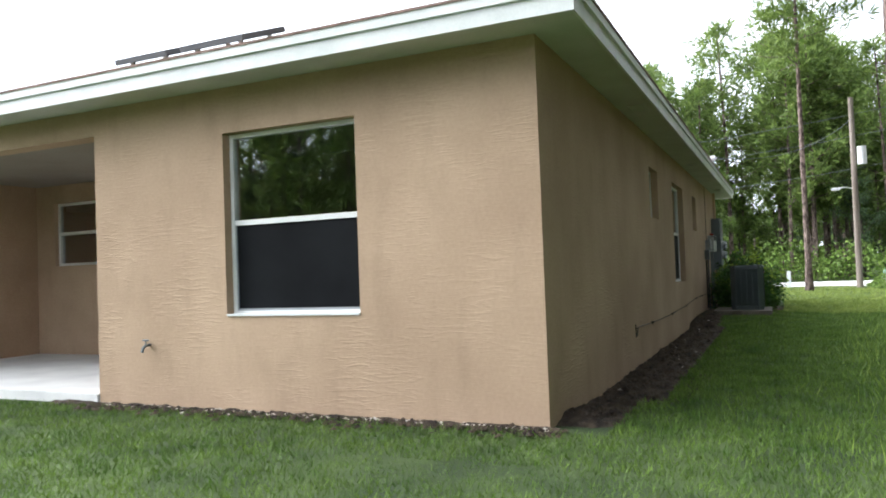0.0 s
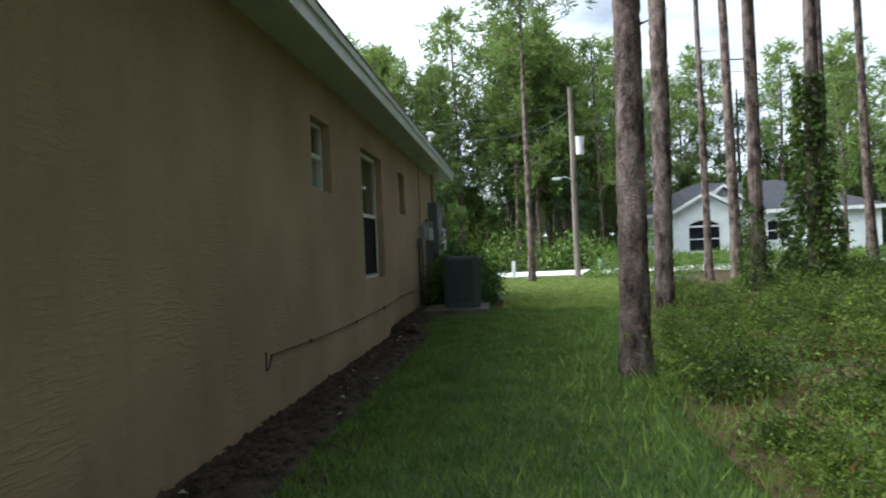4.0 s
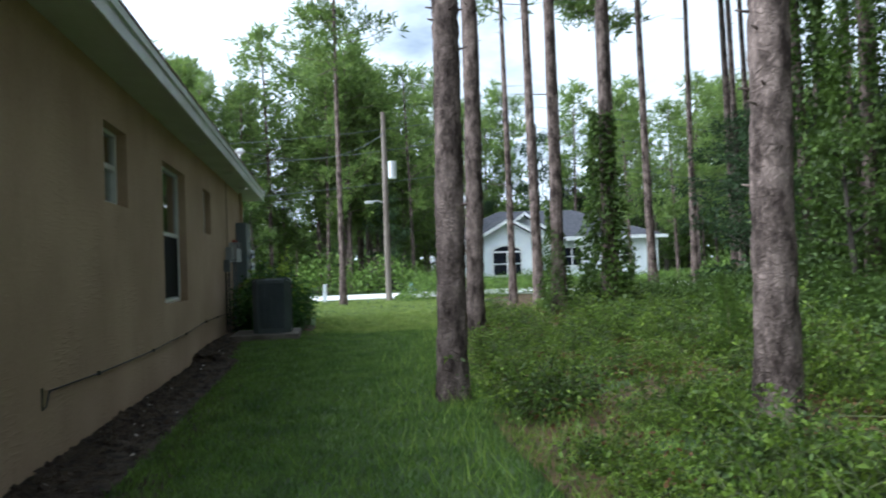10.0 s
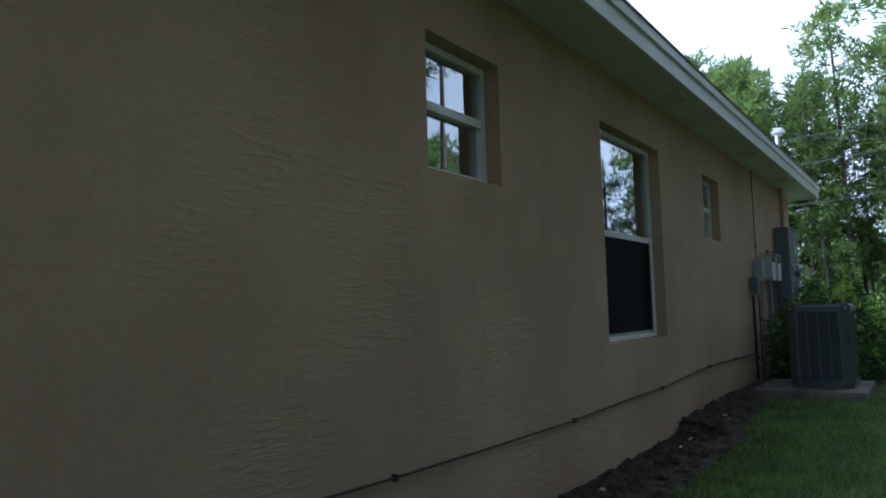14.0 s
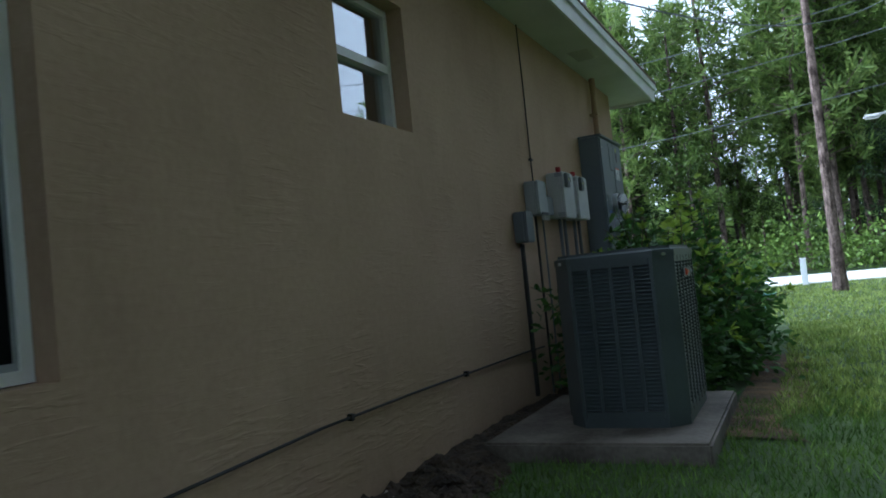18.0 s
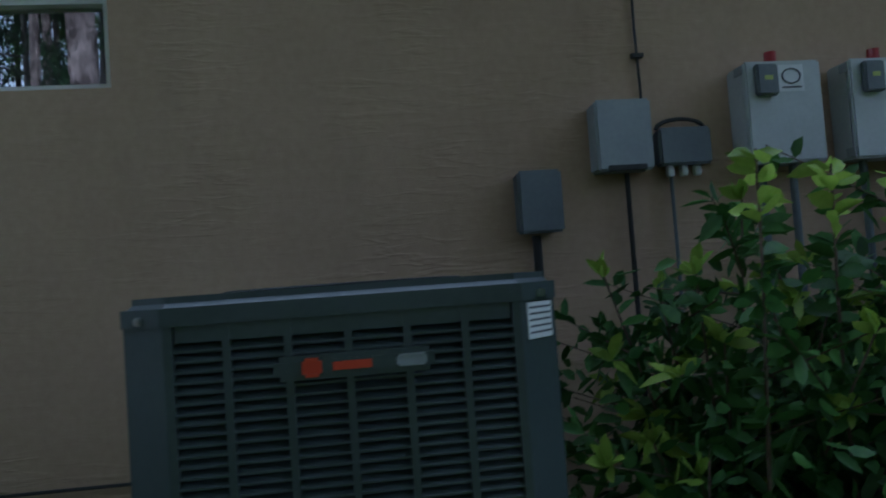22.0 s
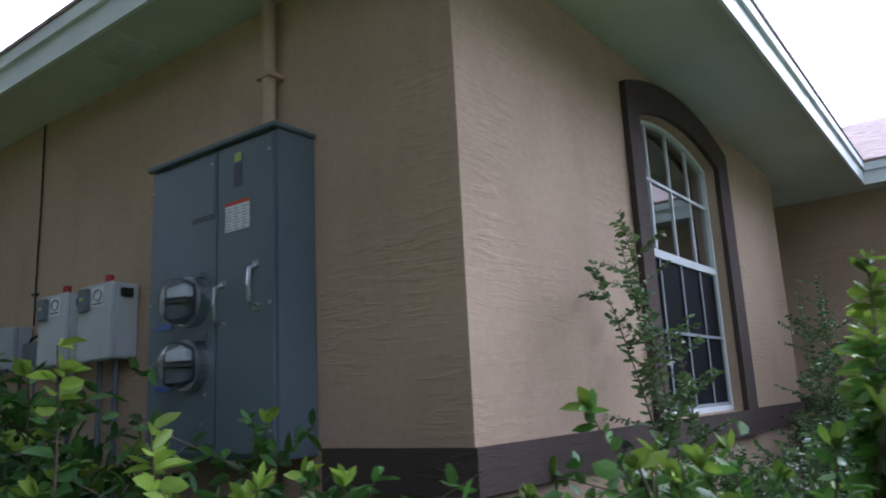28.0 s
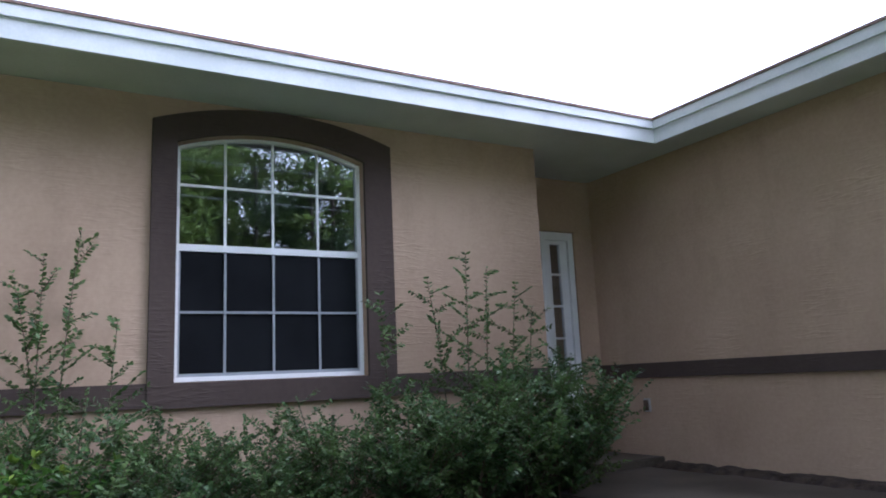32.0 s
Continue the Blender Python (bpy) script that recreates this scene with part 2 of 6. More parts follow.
PALE_CONCRETE = material("pale_concrete", (0.60, 0.60, 0.60), (0.72, 0.72, 0.71), 0.85, 2.0, 0.2)
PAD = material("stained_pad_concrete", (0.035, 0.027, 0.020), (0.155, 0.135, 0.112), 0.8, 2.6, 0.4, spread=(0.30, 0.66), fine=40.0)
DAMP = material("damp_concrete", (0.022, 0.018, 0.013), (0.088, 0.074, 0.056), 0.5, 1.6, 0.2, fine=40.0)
ROAD = material("pale_road", (0.62, 0.61, 0.59), (0.78, 0.77, 0.75), 0.9, 1.0, 0.2)
SOIL = material("dark_soil", (0.016, 0.011, 0.008), (0.078, 0.055, 0.038), 0.95, 9.0, 1.0, fine=55.0, depth=0.04)
GROUND = material("lawn_ground", (0.022, 0.04, 0.012), (0.062, 0.095, 0.026), 0.95, 1.3, 0.8, fine=60.0, depth=0.02)
GRASS = leaf_material("grass_blades", (0.062, 0.124, 0.018), (0.145, 0.228, 0.040), 0.5, 0.3, 0.45)
# lawn towards the road: yellower, and its sunlit brightness is put into the colour
SUNLIT_LAWN = leaf_material("sunlit_lawn_blades", (0.135, 0.205, 0.036), (0.29, 0.355, 0.085), 0.55, 0.3, 0.45)
LITTER = material("leaf_litter", (0.036, 0.022, 0.010), (0.120, 0.074, 0.030), 0.95, 5.0, 0.9, fine=40.0, depth=0.03)
DEAD_LEAF = leaf_material("dead_leaves", (0.075, 0.036, 0.014), (0.165, 0.085, 0.034), 0.7, 0.2)
STRAW = leaf_material("dry_grass", (0.34, 0.275, 0.14), (0.54, 0.45, 0.26), 0.7, 0.2, 0.25)
BARK = bark_material("pine_bark")
OAK_BARK = material("oak_bark", (0.028, 0.024, 0.020), (0.085, 0.074, 0.062), 0.95, 8.0, 0.6, stretch=(1, 1, 0.3), fine=30.0, depth=0.02, per_object=0.2, spec=0.15)
PEBBLE = material("pale_pebbles", (0.26, 0.22, 0.18), (0.50, 0.45, 0.40), 0.9, 8.0, 0.3, per_island=0.35)
TWIG = material("twig_bark", (0.07, 0.05, 0.035), (0.14, 0.10, 0.07), 0.9, 8.0, 0.4)
GREEN_STEM = material("green_stems", (0.045, 0.060, 0.020), (0.095, 0.110, 0.040), 0.8, 8.0, 0.2)
NEEDLE = leaf_material("pine_needles", (0.098, 0.160, 0.038), (0.20, 0.275, 0.066), 0.5, 0.45)
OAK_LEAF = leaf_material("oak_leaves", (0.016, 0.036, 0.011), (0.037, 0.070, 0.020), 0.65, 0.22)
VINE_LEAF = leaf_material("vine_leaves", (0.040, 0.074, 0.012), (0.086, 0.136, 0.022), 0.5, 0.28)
BUSH_LEAF = leaf_material("bush_leaves", (0.080, 0.138, 0.017), (0.188, 0.262, 0.034), 0.62, 0.35, 0.5)
WEED_LEAF = leaf_material("weed_leaves", (0.14, 0.24, 0.04), (0.27, 0.36, 0.07), 0.5, 0.35)
VERGE_LEAF = leaf_material("verge_leaves", (0.085, 0.155, 0.028), (0.185, 0.275, 0.054), 0.5, 0.35, 0.5)
YELLOW_LEAF = leaf_material("yellowing_leaves", (0.30, 0.27, 0.045), (0.48, 0.42, 0.09), 0.5, 0.35)
VIB_LEAF = leaf_material("viburnum_leaves", (0.028, 0.080, 0.014), (0.072, 0.152, 0.028), 0.48, 0.28)
HEDGE_LEAF = leaf_material("hedge_leaves", (0.036, 0.098, 0.015), (0.095, 0.190, 0.030), 0.5, 0.3)
VIB_TIP = leaf_material("young_leaves", (0.18, 0.28, 0.032), (0.32, 0.43, 0.060), 0.45, 0.4)
MYRTLE_LEAF = leaf_material("myrtle_leaves", (0.044, 0.092, 0.030), (0.118, 0.182, 0.058), 0.42, 0.35, 0.4)
AC_METAL = material("green_grey_enamel", (0.036, 0.048, 0.051), (0.052, 0.066, 0.069), 0.42, 3.0, 0.06, spec=0.5)
AC_DARK = material("coil_black", (0.010, 0.011, 0.012), (0.022, 0.023, 0.025), 0.6, 20.0, 0.2)
PANEL_GREY = material("panel_grey_enamel", (0.105, 0.130, 0.155), (0.130, 0.158, 0.185), 0.38, 2.0, 0.04, spec=0.5)
BOX_GREY = material("box_grey_plastic", (0.26, 0.28, 0.30), (0.32, 0.34, 0.36), 0.55, 3.0, 0.05)
BOX_DARK = material("box_dark_grey", (0.11, 0.125, 0.14), (0.15, 0.165, 0.18), 0.55, 3.0, 0.05)
ALARM_GREY = material("alarm_box_plastic", (0.42, 0.44, 0.45), (0.50, 0.52, 0.53), 0.5, 3.0, 0.04)
BLACK = material("black_rubber", (0.012, 0.012, 0.012), (0.03, 0.03, 0.03), 0.6, 10.0, 0.1)
RED = material("red_plastic", (0.25, 0.012, 0.015), (0.33, 0.02, 0.02), 0.3, 5.0, 0)
BADGE_RED = material("badge_red", (0.45, 0.05, 0.02), (0.55, 0.07, 0.03), 0.4, 5.0, 0)
LABEL = material("label_white", (0.62, 0.63, 0.65), (0.72, 0.73, 0.75), 0.6, 9.0, 0)
INK = material("label_ink", (0.06, 0.06, 0.07), (0.10, 0.10, 0.12), 0.7, 9.0, 0)
CHROME = material("worn_steel", (0.50, 0.51, 0.52), (0.62, 0.63, 0.64), 0.28, 12.0, 0.05, metal=1.0)
CLEAR = glass_material("meter_glass", (0.9, 0.93, 0.95))
LID_GREEN = material("green_plastic", (0.06, 0.16, 0.12), (0.09, 0.21, 0.16), 0.5, 4.0, 0.1)
POLE_WOOD = material("pole_wood", (0.16, 0.13, 0.11), (0.27, 0.23, 0.20), 0.9, 4.0, 0.5, stretch=(1, 1, 0.1))
HOUSE_WHITE = material("white_siding", (0.74, 0.77, 0.82), (0.82, 0.85, 0.88), 0.8, 2.0, 0.1)
PV_GLASS = material("solar_glass", (0.008, 0.010, 0.018), (0.014, 0.016, 0.026), 0.12, 3.0, 0, spec=0.6)


# ---- mesh helpers ----
def box(bm, x0, y0, z0, x1, y1, z1, bevel=0.0):
    vs = [bm.verts.new((x, y, z)) for z in (z0, z1) for x, y in ((x0, y0), (x1, y0), (x1, y1), (x0, y1))]
    fs = [(3, 2, 1, 0), (4, 5, 6, 7), (0, 1, 5, 4), (1, 2, 6, 5), (2, 3, 7, 6), (3, 0, 4, 7)]
    made = [bm.faces.new([vs[i] for i in f]) for f in fs]
    if bevel:
        bmesh.ops.bevel(bm, geom=list({e for f in made for e in f.edges}), offset=bevel, segments=2, affect='EDGES')


def boxes(*rows, bevel=0.0):
    bm = bmesh.new()
    for r in rows:
        box(bm, *r, bevel=bevel)
    return bm


def part(name, bm, mat, parent=None, label="", smooth=False):
    me = bpy.data.meshes.new(name)
    bmesh.ops.recalc_face_normals(bm, faces=bm.faces)
    bm.to_mesh(me)
    bm.free()
    me.materials.append(mat)
    if smooth:
        me.polygons.foreach_set("use_smooth", [True] * len(me.polygons))
    ob = new(name, me)
    ob.parent = parent
    return tagged(ob, label) if label else ob


def thing(name, x, y, z, label, category, group="", kind="", rz=0.0):
    e = new(name)
    e.matrix_world = pose(x, y, z, 0, 0, rz)
    return tagged(e, label, category, group, kind)


def tube(points, radius, sides=8, bm=None, r_end=None):
    """A round bar along the points, closed at both ends."""
    bm = bm or bmesh.new()
    pts = [Vector(p) for p in points]
    rings = []
    for i, p in enumerate(pts):
        d = (pts[min(i + 1, len(pts) - 1)] - pts[max(i - 1, 0)]).normalized()
        a = d.orthogonal().normalized() if i == 0 else (rings_a - rings_a.dot(d) * d).normalized()
        rings_a = a
        b = d.cross(a)
        r = radius if r_end is None else radius + (r_end - radius) * i / (len(pts) - 1)
        rings.append([bm.verts.new(p + r * (math.cos(2 * math.pi * k / sides) * a + math.sin(2 * math.pi * k / sides) * b)) for k in range(sides)])
    for r0, r1 in zip(rings, rings[1:]):
        for k in range(sides):
            bm.faces.new((r0[k], r0[(k + 1) % sides], r1[(k + 1) % sides], r1[k]))
    bm.faces.new(rings[0][::-1])
    bm.faces.new(rings[-1])
    return bm


def mesh_np(name, v, f, mat):
    """A mesh from arrays: corners and faces of one size."""
    me = bpy.data.meshes.new(name)
    me.vertices.add(len(v))
    me.vertices.foreach_set("co", np.ascontiguousarray(v, dtype=np.float32).ravel())
    me.loops.add(f.size)
    me.loops.foreach_set("vertex_index", np.ascontiguousarray(f, dtype=np.int32).ravel())
    me.polygons.add(len(f))
    me.polygons.foreach_set("loop_start", np.arange(len(f), dtype=np.int32) * f.shape[1])
    me.update(calc_edges=True)
    me.materials.append(mat)
    return me


def leaf_arrays(rng, centres, ways, length, width, droop=0.0, oval=False):
    """Folded leaves, four triangles as two quads each, that start at the centres and point along the ways."""
    n = len(centres)
    ways = ways / np.linalg.norm(ways, axis=1, keepdims=True)
    side = np.cross(ways, rng.normal(size=(n, 3)))
    side /= np.linalg.norm(side, axis=1, keepdims=True) + 1e-9
    up = np.cross(side, ways)
    ln = (length * rng.uniform(0.6, 1.25, n))[:, None]
    wd = (width * rng.uniform(0.7, 1.2, n))[:, None]
    tip = centres + ways * ln - np.array([0, 0, droop]) * ln
    mid = centres + ways * ln * 0.5
    left, right = mid - side * wd / 2 + up * wd * 0.18, mid + side * wd / 2 + up * wd * 0.18
    if oval:
        low, high = centres + ways * ln * 0.3, centres + ways * ln * 0.68 - np.array([0, 0, droop]) * ln * 0.4
        fold = up * wd * 0.16
        v = np.stack([centres, low + side * wd * 0.44 + fold, high + side * wd * 0.40 + fold, tip, high - side * wd * 0.40 + fold, low - side * wd * 0.44 + fold], 1).reshape(-1, 3)
        i = np.arange(n)[:, None] * 6
        return v, np.concatenate([i + [0, 1, 2, 3], i + [0, 3, 4, 5]], 0)
    v = np.stack([centres, left, tip, right], 1).reshape(-1, 3)
    i = np.arange(n)[:, None] * 4
    f = np.concatenate([i + [0, 3, 2], i + [0, 2, 1]], 0)
    return v, f


def joined(pieces):
    vs, fs, at = [], [], 0
    for v, f in pieces:
        vs.append(v)
        fs.append(f + at)
        at += len(v)
    return np.concatenate(vs), np.concatenate(fs)


def wall_boxes(axis, at, thick, u0, u1, z0, z1, holes):
    """Butted blocks of a wall in the plane axis = at, between u0 and u1, that leave the holes (u0, u1, z0, z1) open."""
    rows = []
    cuts = sorted({u0, u1, *[h[0] for h in holes], *[h[1] for h in holes]})
    for a, b in zip(cuts, cuts[1:]):
        spans, low = [], z0
        for h in sorted((h for h in holes if h[0] <= a and h[1] >= b), key=lambda h: h[2]):
            spans.append((low, h[2]))
            low = h[3]
        spans.append((low, z1))
        for lo, hi in spans:
            if hi - lo > 1e-4:
                rows.append((at - thick, a, lo, at, b, hi) if axis == "x" else (a, at - thick, lo, b, at, hi))
    return rows


# ---- ground ----
LAWN_EDGE = [(-12, 3.4), (-3, 2.75), (0, 2.75), (4, 2.75), (9, 3.5), (15, 4.6), (22, 6.0), (26, 9.0)]


def lawn_edge(y):
    return float(np.interp(y, [p[0] for p in LAWN_EDGE], [p[1] for p in LAWN_EDGE]))


def sheet(name, xs, ys, height, mat):
    v = np.array([(x, y, height(x, y)) for y in ys for x in xs])
    w = len(xs)
    f = np.array([(j * w + i, j * w + i + 1, (j + 1) * w + i + 1, (j + 1) * w + i) for j in range(len(ys) - 1) for i in range(w - 1)])
    me = mesh_np(name, v, f, mat)
    me.polygons.foreach_set("use_smooth", [True] * len(me.polygons))
    return new(name, me)


def swell(x, y):
    if -12.2 < x < 0.0 and 0 < y < 22:
        return -0.14
    if 0 <= x < 0.6 and 1.2 < y < 8.6:
        return -0.11
    fade = max(0.0, min(1.0, 1 - (abs(x - 2) - 6) / 10))
    mound = 0.075 * math.exp(-((y - 11.2) / 1.9) ** 2) * max(0.0, min(1.0, (2.4 - x) / 1.2)) if x >= 0 else 0.0
    return mound + fade * 0.05 * noise.noise((x * 0.5, y * 0.5, 0.3)) * min(1, max(0, x) / 2 + (1 if y < -1 else 0))


steps_x = sorted({-1500.0, -300.0, -80.0, -40.0, -20.0, *np.arange(-12, 14.1, 0.5).tolist(), 20.0, 30.0, 50.0, 100.0, 400.0, 1500.0})
steps_y = sorted({-1500.0, -300.0, -80.0, -40.0, -20.0, *np.arange(-12, 30.1, 0.5).tolist(), 40.0, 60.0, 100.0, 400.0, 1500.0})
tagged(sheet("ground", steps_x, steps_y, swell, GROUND), "grassy ground of the lawn and woods", "ground", kind="structure")
tagged(part("road", boxes((-300, 27.2, -0.1, 300, 32.5, 0.045), bevel=0.02), ROAD), "pale sandy road in front of the lots", "road", kind="structure")


GARAGE_FACE = -5.75


def bed_height(x, y):
    rise = -0.085 * min(1.0, max(0.0, y - 0.2)) * (1 if y < 8.5 else 0) + 0.02 + 0.045 * max(0.0, min(1.0, (y - 8.0) / 2.0)) * (1 if y < 11.6 else max(0.3, 1 - (y - 11.6)))
    rim = max(0.0, 1 - max(0.0, x - 0.28 - 0.1 * noise.noise((y * 1.3, 0, 4))) / 0.35)
    rim *= min(1.0, max(0.0, y - 0.02) / 0.35)
    return rim * (rise + 0.045 + 0.035 * noise.noise((x * 6, y * 6, 1)) + 0.03 * noise.noise((x * 17, y * 17, 2))) - 0.03 * (1 - rim)


bed = sheet("soil_bed", np.arange(0.002, 0.9, 0.05), np.arange(0.01, 15.9, 0.06), bed_height, SOIL)
tagged(bed, "dark bare soil strip along the house wall", "soil bed", kind="structure")
tagged(sheet("soil_bed", np.arange(-5.0, 0.06, 0.06), np.arange(-0.42, 0.0, 0.05),
             lambda x, y: -0.02 + 0.05 * (1 + y / 0.25) + 0.02 * noise.noise((x * 8, y * 8, 7)), SOIL),
       "thin dark soil line at the foot of the rear wall", "soil bed", kind="structure")
tagged(sheet("soil_bed", np.arange(-5.7, 0.5, 0.08), np.arange(15.18, 17.0, 0.08),
             lambda x, y: 0.04 + 0.03 * noise.noise((x * 6, y * 6, 5)) - 0.08 * max(0, y - 16.4), SOIL),
       "dark soil bed under the front shrubs", "soil bed", kind="structure")


tagged(sheet("soil_bed", np.arange(1.28, 2.05, 0.07), np.arange(10.9, 14.4, 0.07),
             lambda x, y: swell(x, y) + 0.012 + 0.014 * noise.noise((x * 5, y * 5, 9)) - 0.05 * max(0.0, (x - 1.62 - 0.25 * noise.noise((y * 1.1, 0, 6))) / 0.2), LITTER),
       "bare brown earth with litter beside the shrubs", "soil bed", kind="structure")


tagged(sheet("soil_bed", np.arange(GARAGE_FACE + 0.002, GARAGE_FACE + 0.3, 0.04), np.arange(15.2, 21.3, 0.06),
             lambda x, y: 0.115 + 0.03 * noise.noise((x * 7, y * 7, 3)) - 0.06 * max(0.0, (x - GARAGE_FACE - 0.16 - 0.06 * noise.noise((y * 1.7, 0, 2))) / 0.1), SOIL),
       "dark mulch strip along the garage wall", "soil bed", kind="structure")


def crumbs(n, spot, size, mat, name, label, category, seed):
    """Many small irregular lumps lying on the ground, in one mesh."""
    g = np.random.default_rng(seed)
    ring = [(1, 0, 0), (0.3, 0.95, 0), (-0.8, 0.6, 0), (-0.8, -0.6, 0), (0.3, -0.95, 0)]
    vs, fs = [], []
    for i in range(n):
        x, y, zz = spot(g)
        r = size * g.uniform(0.4, 1.3) ** 1.5
        a = g.uniform(0, 6.28)
        k = len(vs)
        for px, py, _ in ring:
            q = r * g.uniform(0.7, 1.2)
            vs.append((x + q * (px * math.cos(a) - py * math.sin(a)), y + q * (px * math.sin(a) + py * math.cos(a)), zz + r * g.uniform(-0.1, 0.25)))
        vs.append((x + 0.3 * r * g.normal(), y + 0.3 * r * g.normal(), zz + r * g.uniform(0.5, 0.9)))
        fs += [(k + j, k + (j + 1) % 5, k + 5) for j in range(5)]
    return tagged(new(name, mesh_np(name, np.array(vs), np.array(fs), mat)), label, category, kind="stuff")


def on_bed(g):
    y = g.uniform(0.3, 10.3)
    x = abs(g.normal()) * 0.22 + 0.03
    return x, y, bed_height(x, y)


crumbs(2600, on_bed, 0.034, SOIL, "soil_clods", "loose dark clods of soil along the wall", "soil", 3)
crumbs(90, on_bed, 0.022, PEBBLE, "pebbles", "scattered pale pebbles on the soil strip", "pebbles", 4)
crumbs(300, lambda g: (g.uniform(-4.4, 0.1), -0.03 - abs(g.normal()) * 0.07, 0.02), 0.014, PEBBLE, "pebbles", "crumbled pale mortar at the foot of the rear wall", "pebbles", 5)
crumbs(500, lambda g: (g.uniform(-4.4, 0.15), -0.05 - abs(g.normal()) * 0.12, 0.015), 0.03, SOIL, "soil_clods", "dark soil crumbs at the foot of the rear wall", "soil", 6)


floor_y = np.arange(-30, 26.1, 1.0)
rows_v = [(lawn_edge(y) + 0.25 * noise.noise((y * 0.9, 3.0, 0)) + d, y, swell(lawn_edge(y) + d, y) * 0 + 0.012 + 0.03 * noise.noise((d, y * 0.7, 2))) for y in floor_y for d in (0.1, 1.0, 2.5, 5, 9, 15, 25, 45)]
fl = np.array([(j * 8 + i, j * 8 + i + 1, (j + 1) * 8 + i + 1, (j + 1) * 8 + i) for j in range(len(floor_y) - 1) for i in range(7)])
tagged(new("forest_floor", mesh_np("forest_floor", np.array(rows_v), fl, LITTER)), "brown leaf-littered floor of the pine wood", "forest floor", kind="structure")

# ---- house shell ----
TOP, WALL_T = 2.81, 0.2
A = (4.81, 5.51, 1.745, 2.41)
B = (6.985, 8.33, 0.815, 2.41)
C = (9.78, 10.43, 1.75, 2.41)
R = (-2.855, -1.515, 0.82, 2.41)
FRONT = 15.18
F = (-2.93, -1.61, 0.955, 2.51)
ARCH = 0.115
EDGE_X, GARAGE_X, DOOR_Y = -4.53, GARAGE_FACE, 14.45
LOW = -0.15
tagged(part("wall_side", boxes(*wall_boxes("x", 0.0, WALL_T, 0.0, FRONT, LOW, TOP, [A, B, C])), STUCCO), "tan stucco side wall with three windows", "wall", kind="structure")
tagged(part("wall_rear", boxes(*[(a, 0.0, c, d, WALL_T, f) for a, b, c, d, e, f in wall_boxes("y", 0, 0, -4.42, -WALL_T, LOW, TOP, [R])]), STUCCO),
       "tan stucco rear wall beside the porch", "wall", kind="structure")


def arch_z(x, x0, x1, spring, rise):
    """Height of a flat arch between x0 and x1."""
    half = (x1 - x0) / 2
    rad = (half * half + rise * rise) / (2 * rise)
    u = x - (x0 + x1) / 2
    return spring + math.sqrt(max(rad * rad - u * u, 0)) - (rad - rise)


def arch_fill(bm, x0, x1, spring, rise, top, y0, y1, n=20):
    """Blocks between an arched soffit and a flat or arched top; top: a number or a function of x."""
    for i in range(n):
        a, b = x0 + (x1 - x0) * i / n, x0 + (x1 - x0) * (i + 1) / n
        za, zb = arch_z(a, x0, x1, spring, rise), arch_z(b, x0, x1, spring, rise)
        ta, tb = (top(a), top(b)) if callable(top) else (top, top)
        vs = [bm.verts.new(p) for p in ((a, y0, za), (b, y0, zb), (b, y0, tb), (a, y0, ta), (a, y1, za), (b, y1, zb), (b, y1, tb), (a, y1, ta))]
        for f in ((0, 1, 2, 3), (7, 6, 5, 4), (0, 4, 5, 1), (2, 6, 7, 3)):
            bm.faces.new([vs[k] for k in f])


bm = boxes(*[(a, FRONT - WALL_T, c, d, FRONT, f) for a, b, c, d, e, f in wall_boxes("y", 0, 0, EDGE_X, -WALL_T, LOW, TOP, [(F[0], F[1], F[2], TOP)])])
arch_fill(bm, F[0], F[1], F[3], ARCH, TOP, FRONT - WALL_T, FRONT)
tagged(part("wall_front", bm, STUCCO), "tan stucco front wall with an arched window", "wall", kind="structure")
tagged(part("wall_entry_return", boxes((EDGE_X, DOOR_Y, LOW, EDGE_X + WALL_T, FRONT - WALL_T, TOP)), STUCCO), "tan stucco return wall at the entry", "wall", kind="structure")
tagged(part("wall_entry", boxes(*[(a, DOOR_Y - WALL_T, c, d, DOOR_Y, f) for a, b, c, d, e, f in wall_boxes("y", 0, 0, GARAGE_X, EDGE_X + WALL_T, LOW, TOP, [(-5.52, -5.1, 0.15, 2.28)])]), STUCCO),
       "shaded tan stucco wall of the entry recess", "wall", kind="structure")
tagged(part("wall_garage", boxes((GARAGE_X - WALL_T, DOOR_Y - WALL_T, LOW, GARAGE_X, 21.4, TOP)), STUCCO), "tan stucco side wall of the garage wing", "wall", kind="structure")
tagged(part("wall_garage_front", boxes((-12.2, 21.2, LOW, GARAGE_X - WALL_T, 21.4, TOP)), STUCCO), "tan stucco front wall of the garage wing", "wall", kind="structure")
tagged(part("wall_west", boxes((-12.2, 2.75, LOW, -12.0, 21.2, TOP)), STUCCO), "tan stucco far side wall", "wall", kind="structure")
# rear porch
PORCH_BACK, PORCH_L = 2.75, -8.95
tagged(part("wall_porch_back", boxes(*[(a, PORCH_BACK, c, d, PORCH_BACK + WALL_T, f) for a, b, c, d, e, f in wall_boxes("y", 0, 0, -12.0, -WALL_T, LOW, 3.0, [(-8.55, -7.35, 1.43, 2.39)])]), STUCCO),
       "tan stucco wall at the back of the porch", "wall", kind="structure")
tagged(part("wall_porch_left", boxes((PORCH_L - WALL_T, 0.0, LOW, PORCH_L, PORCH_BACK, 3.0)), STUCCO), "tan stucco end wall of the porch", "wall", kind="structure")
tagged(part("wall_porch_right", boxes((-4.42, WALL_T, LOW, -4.22, PORCH_BACK, 3.0)), STUCCO), "tan stucco inner wall of the porch", "wall", kind="structure")
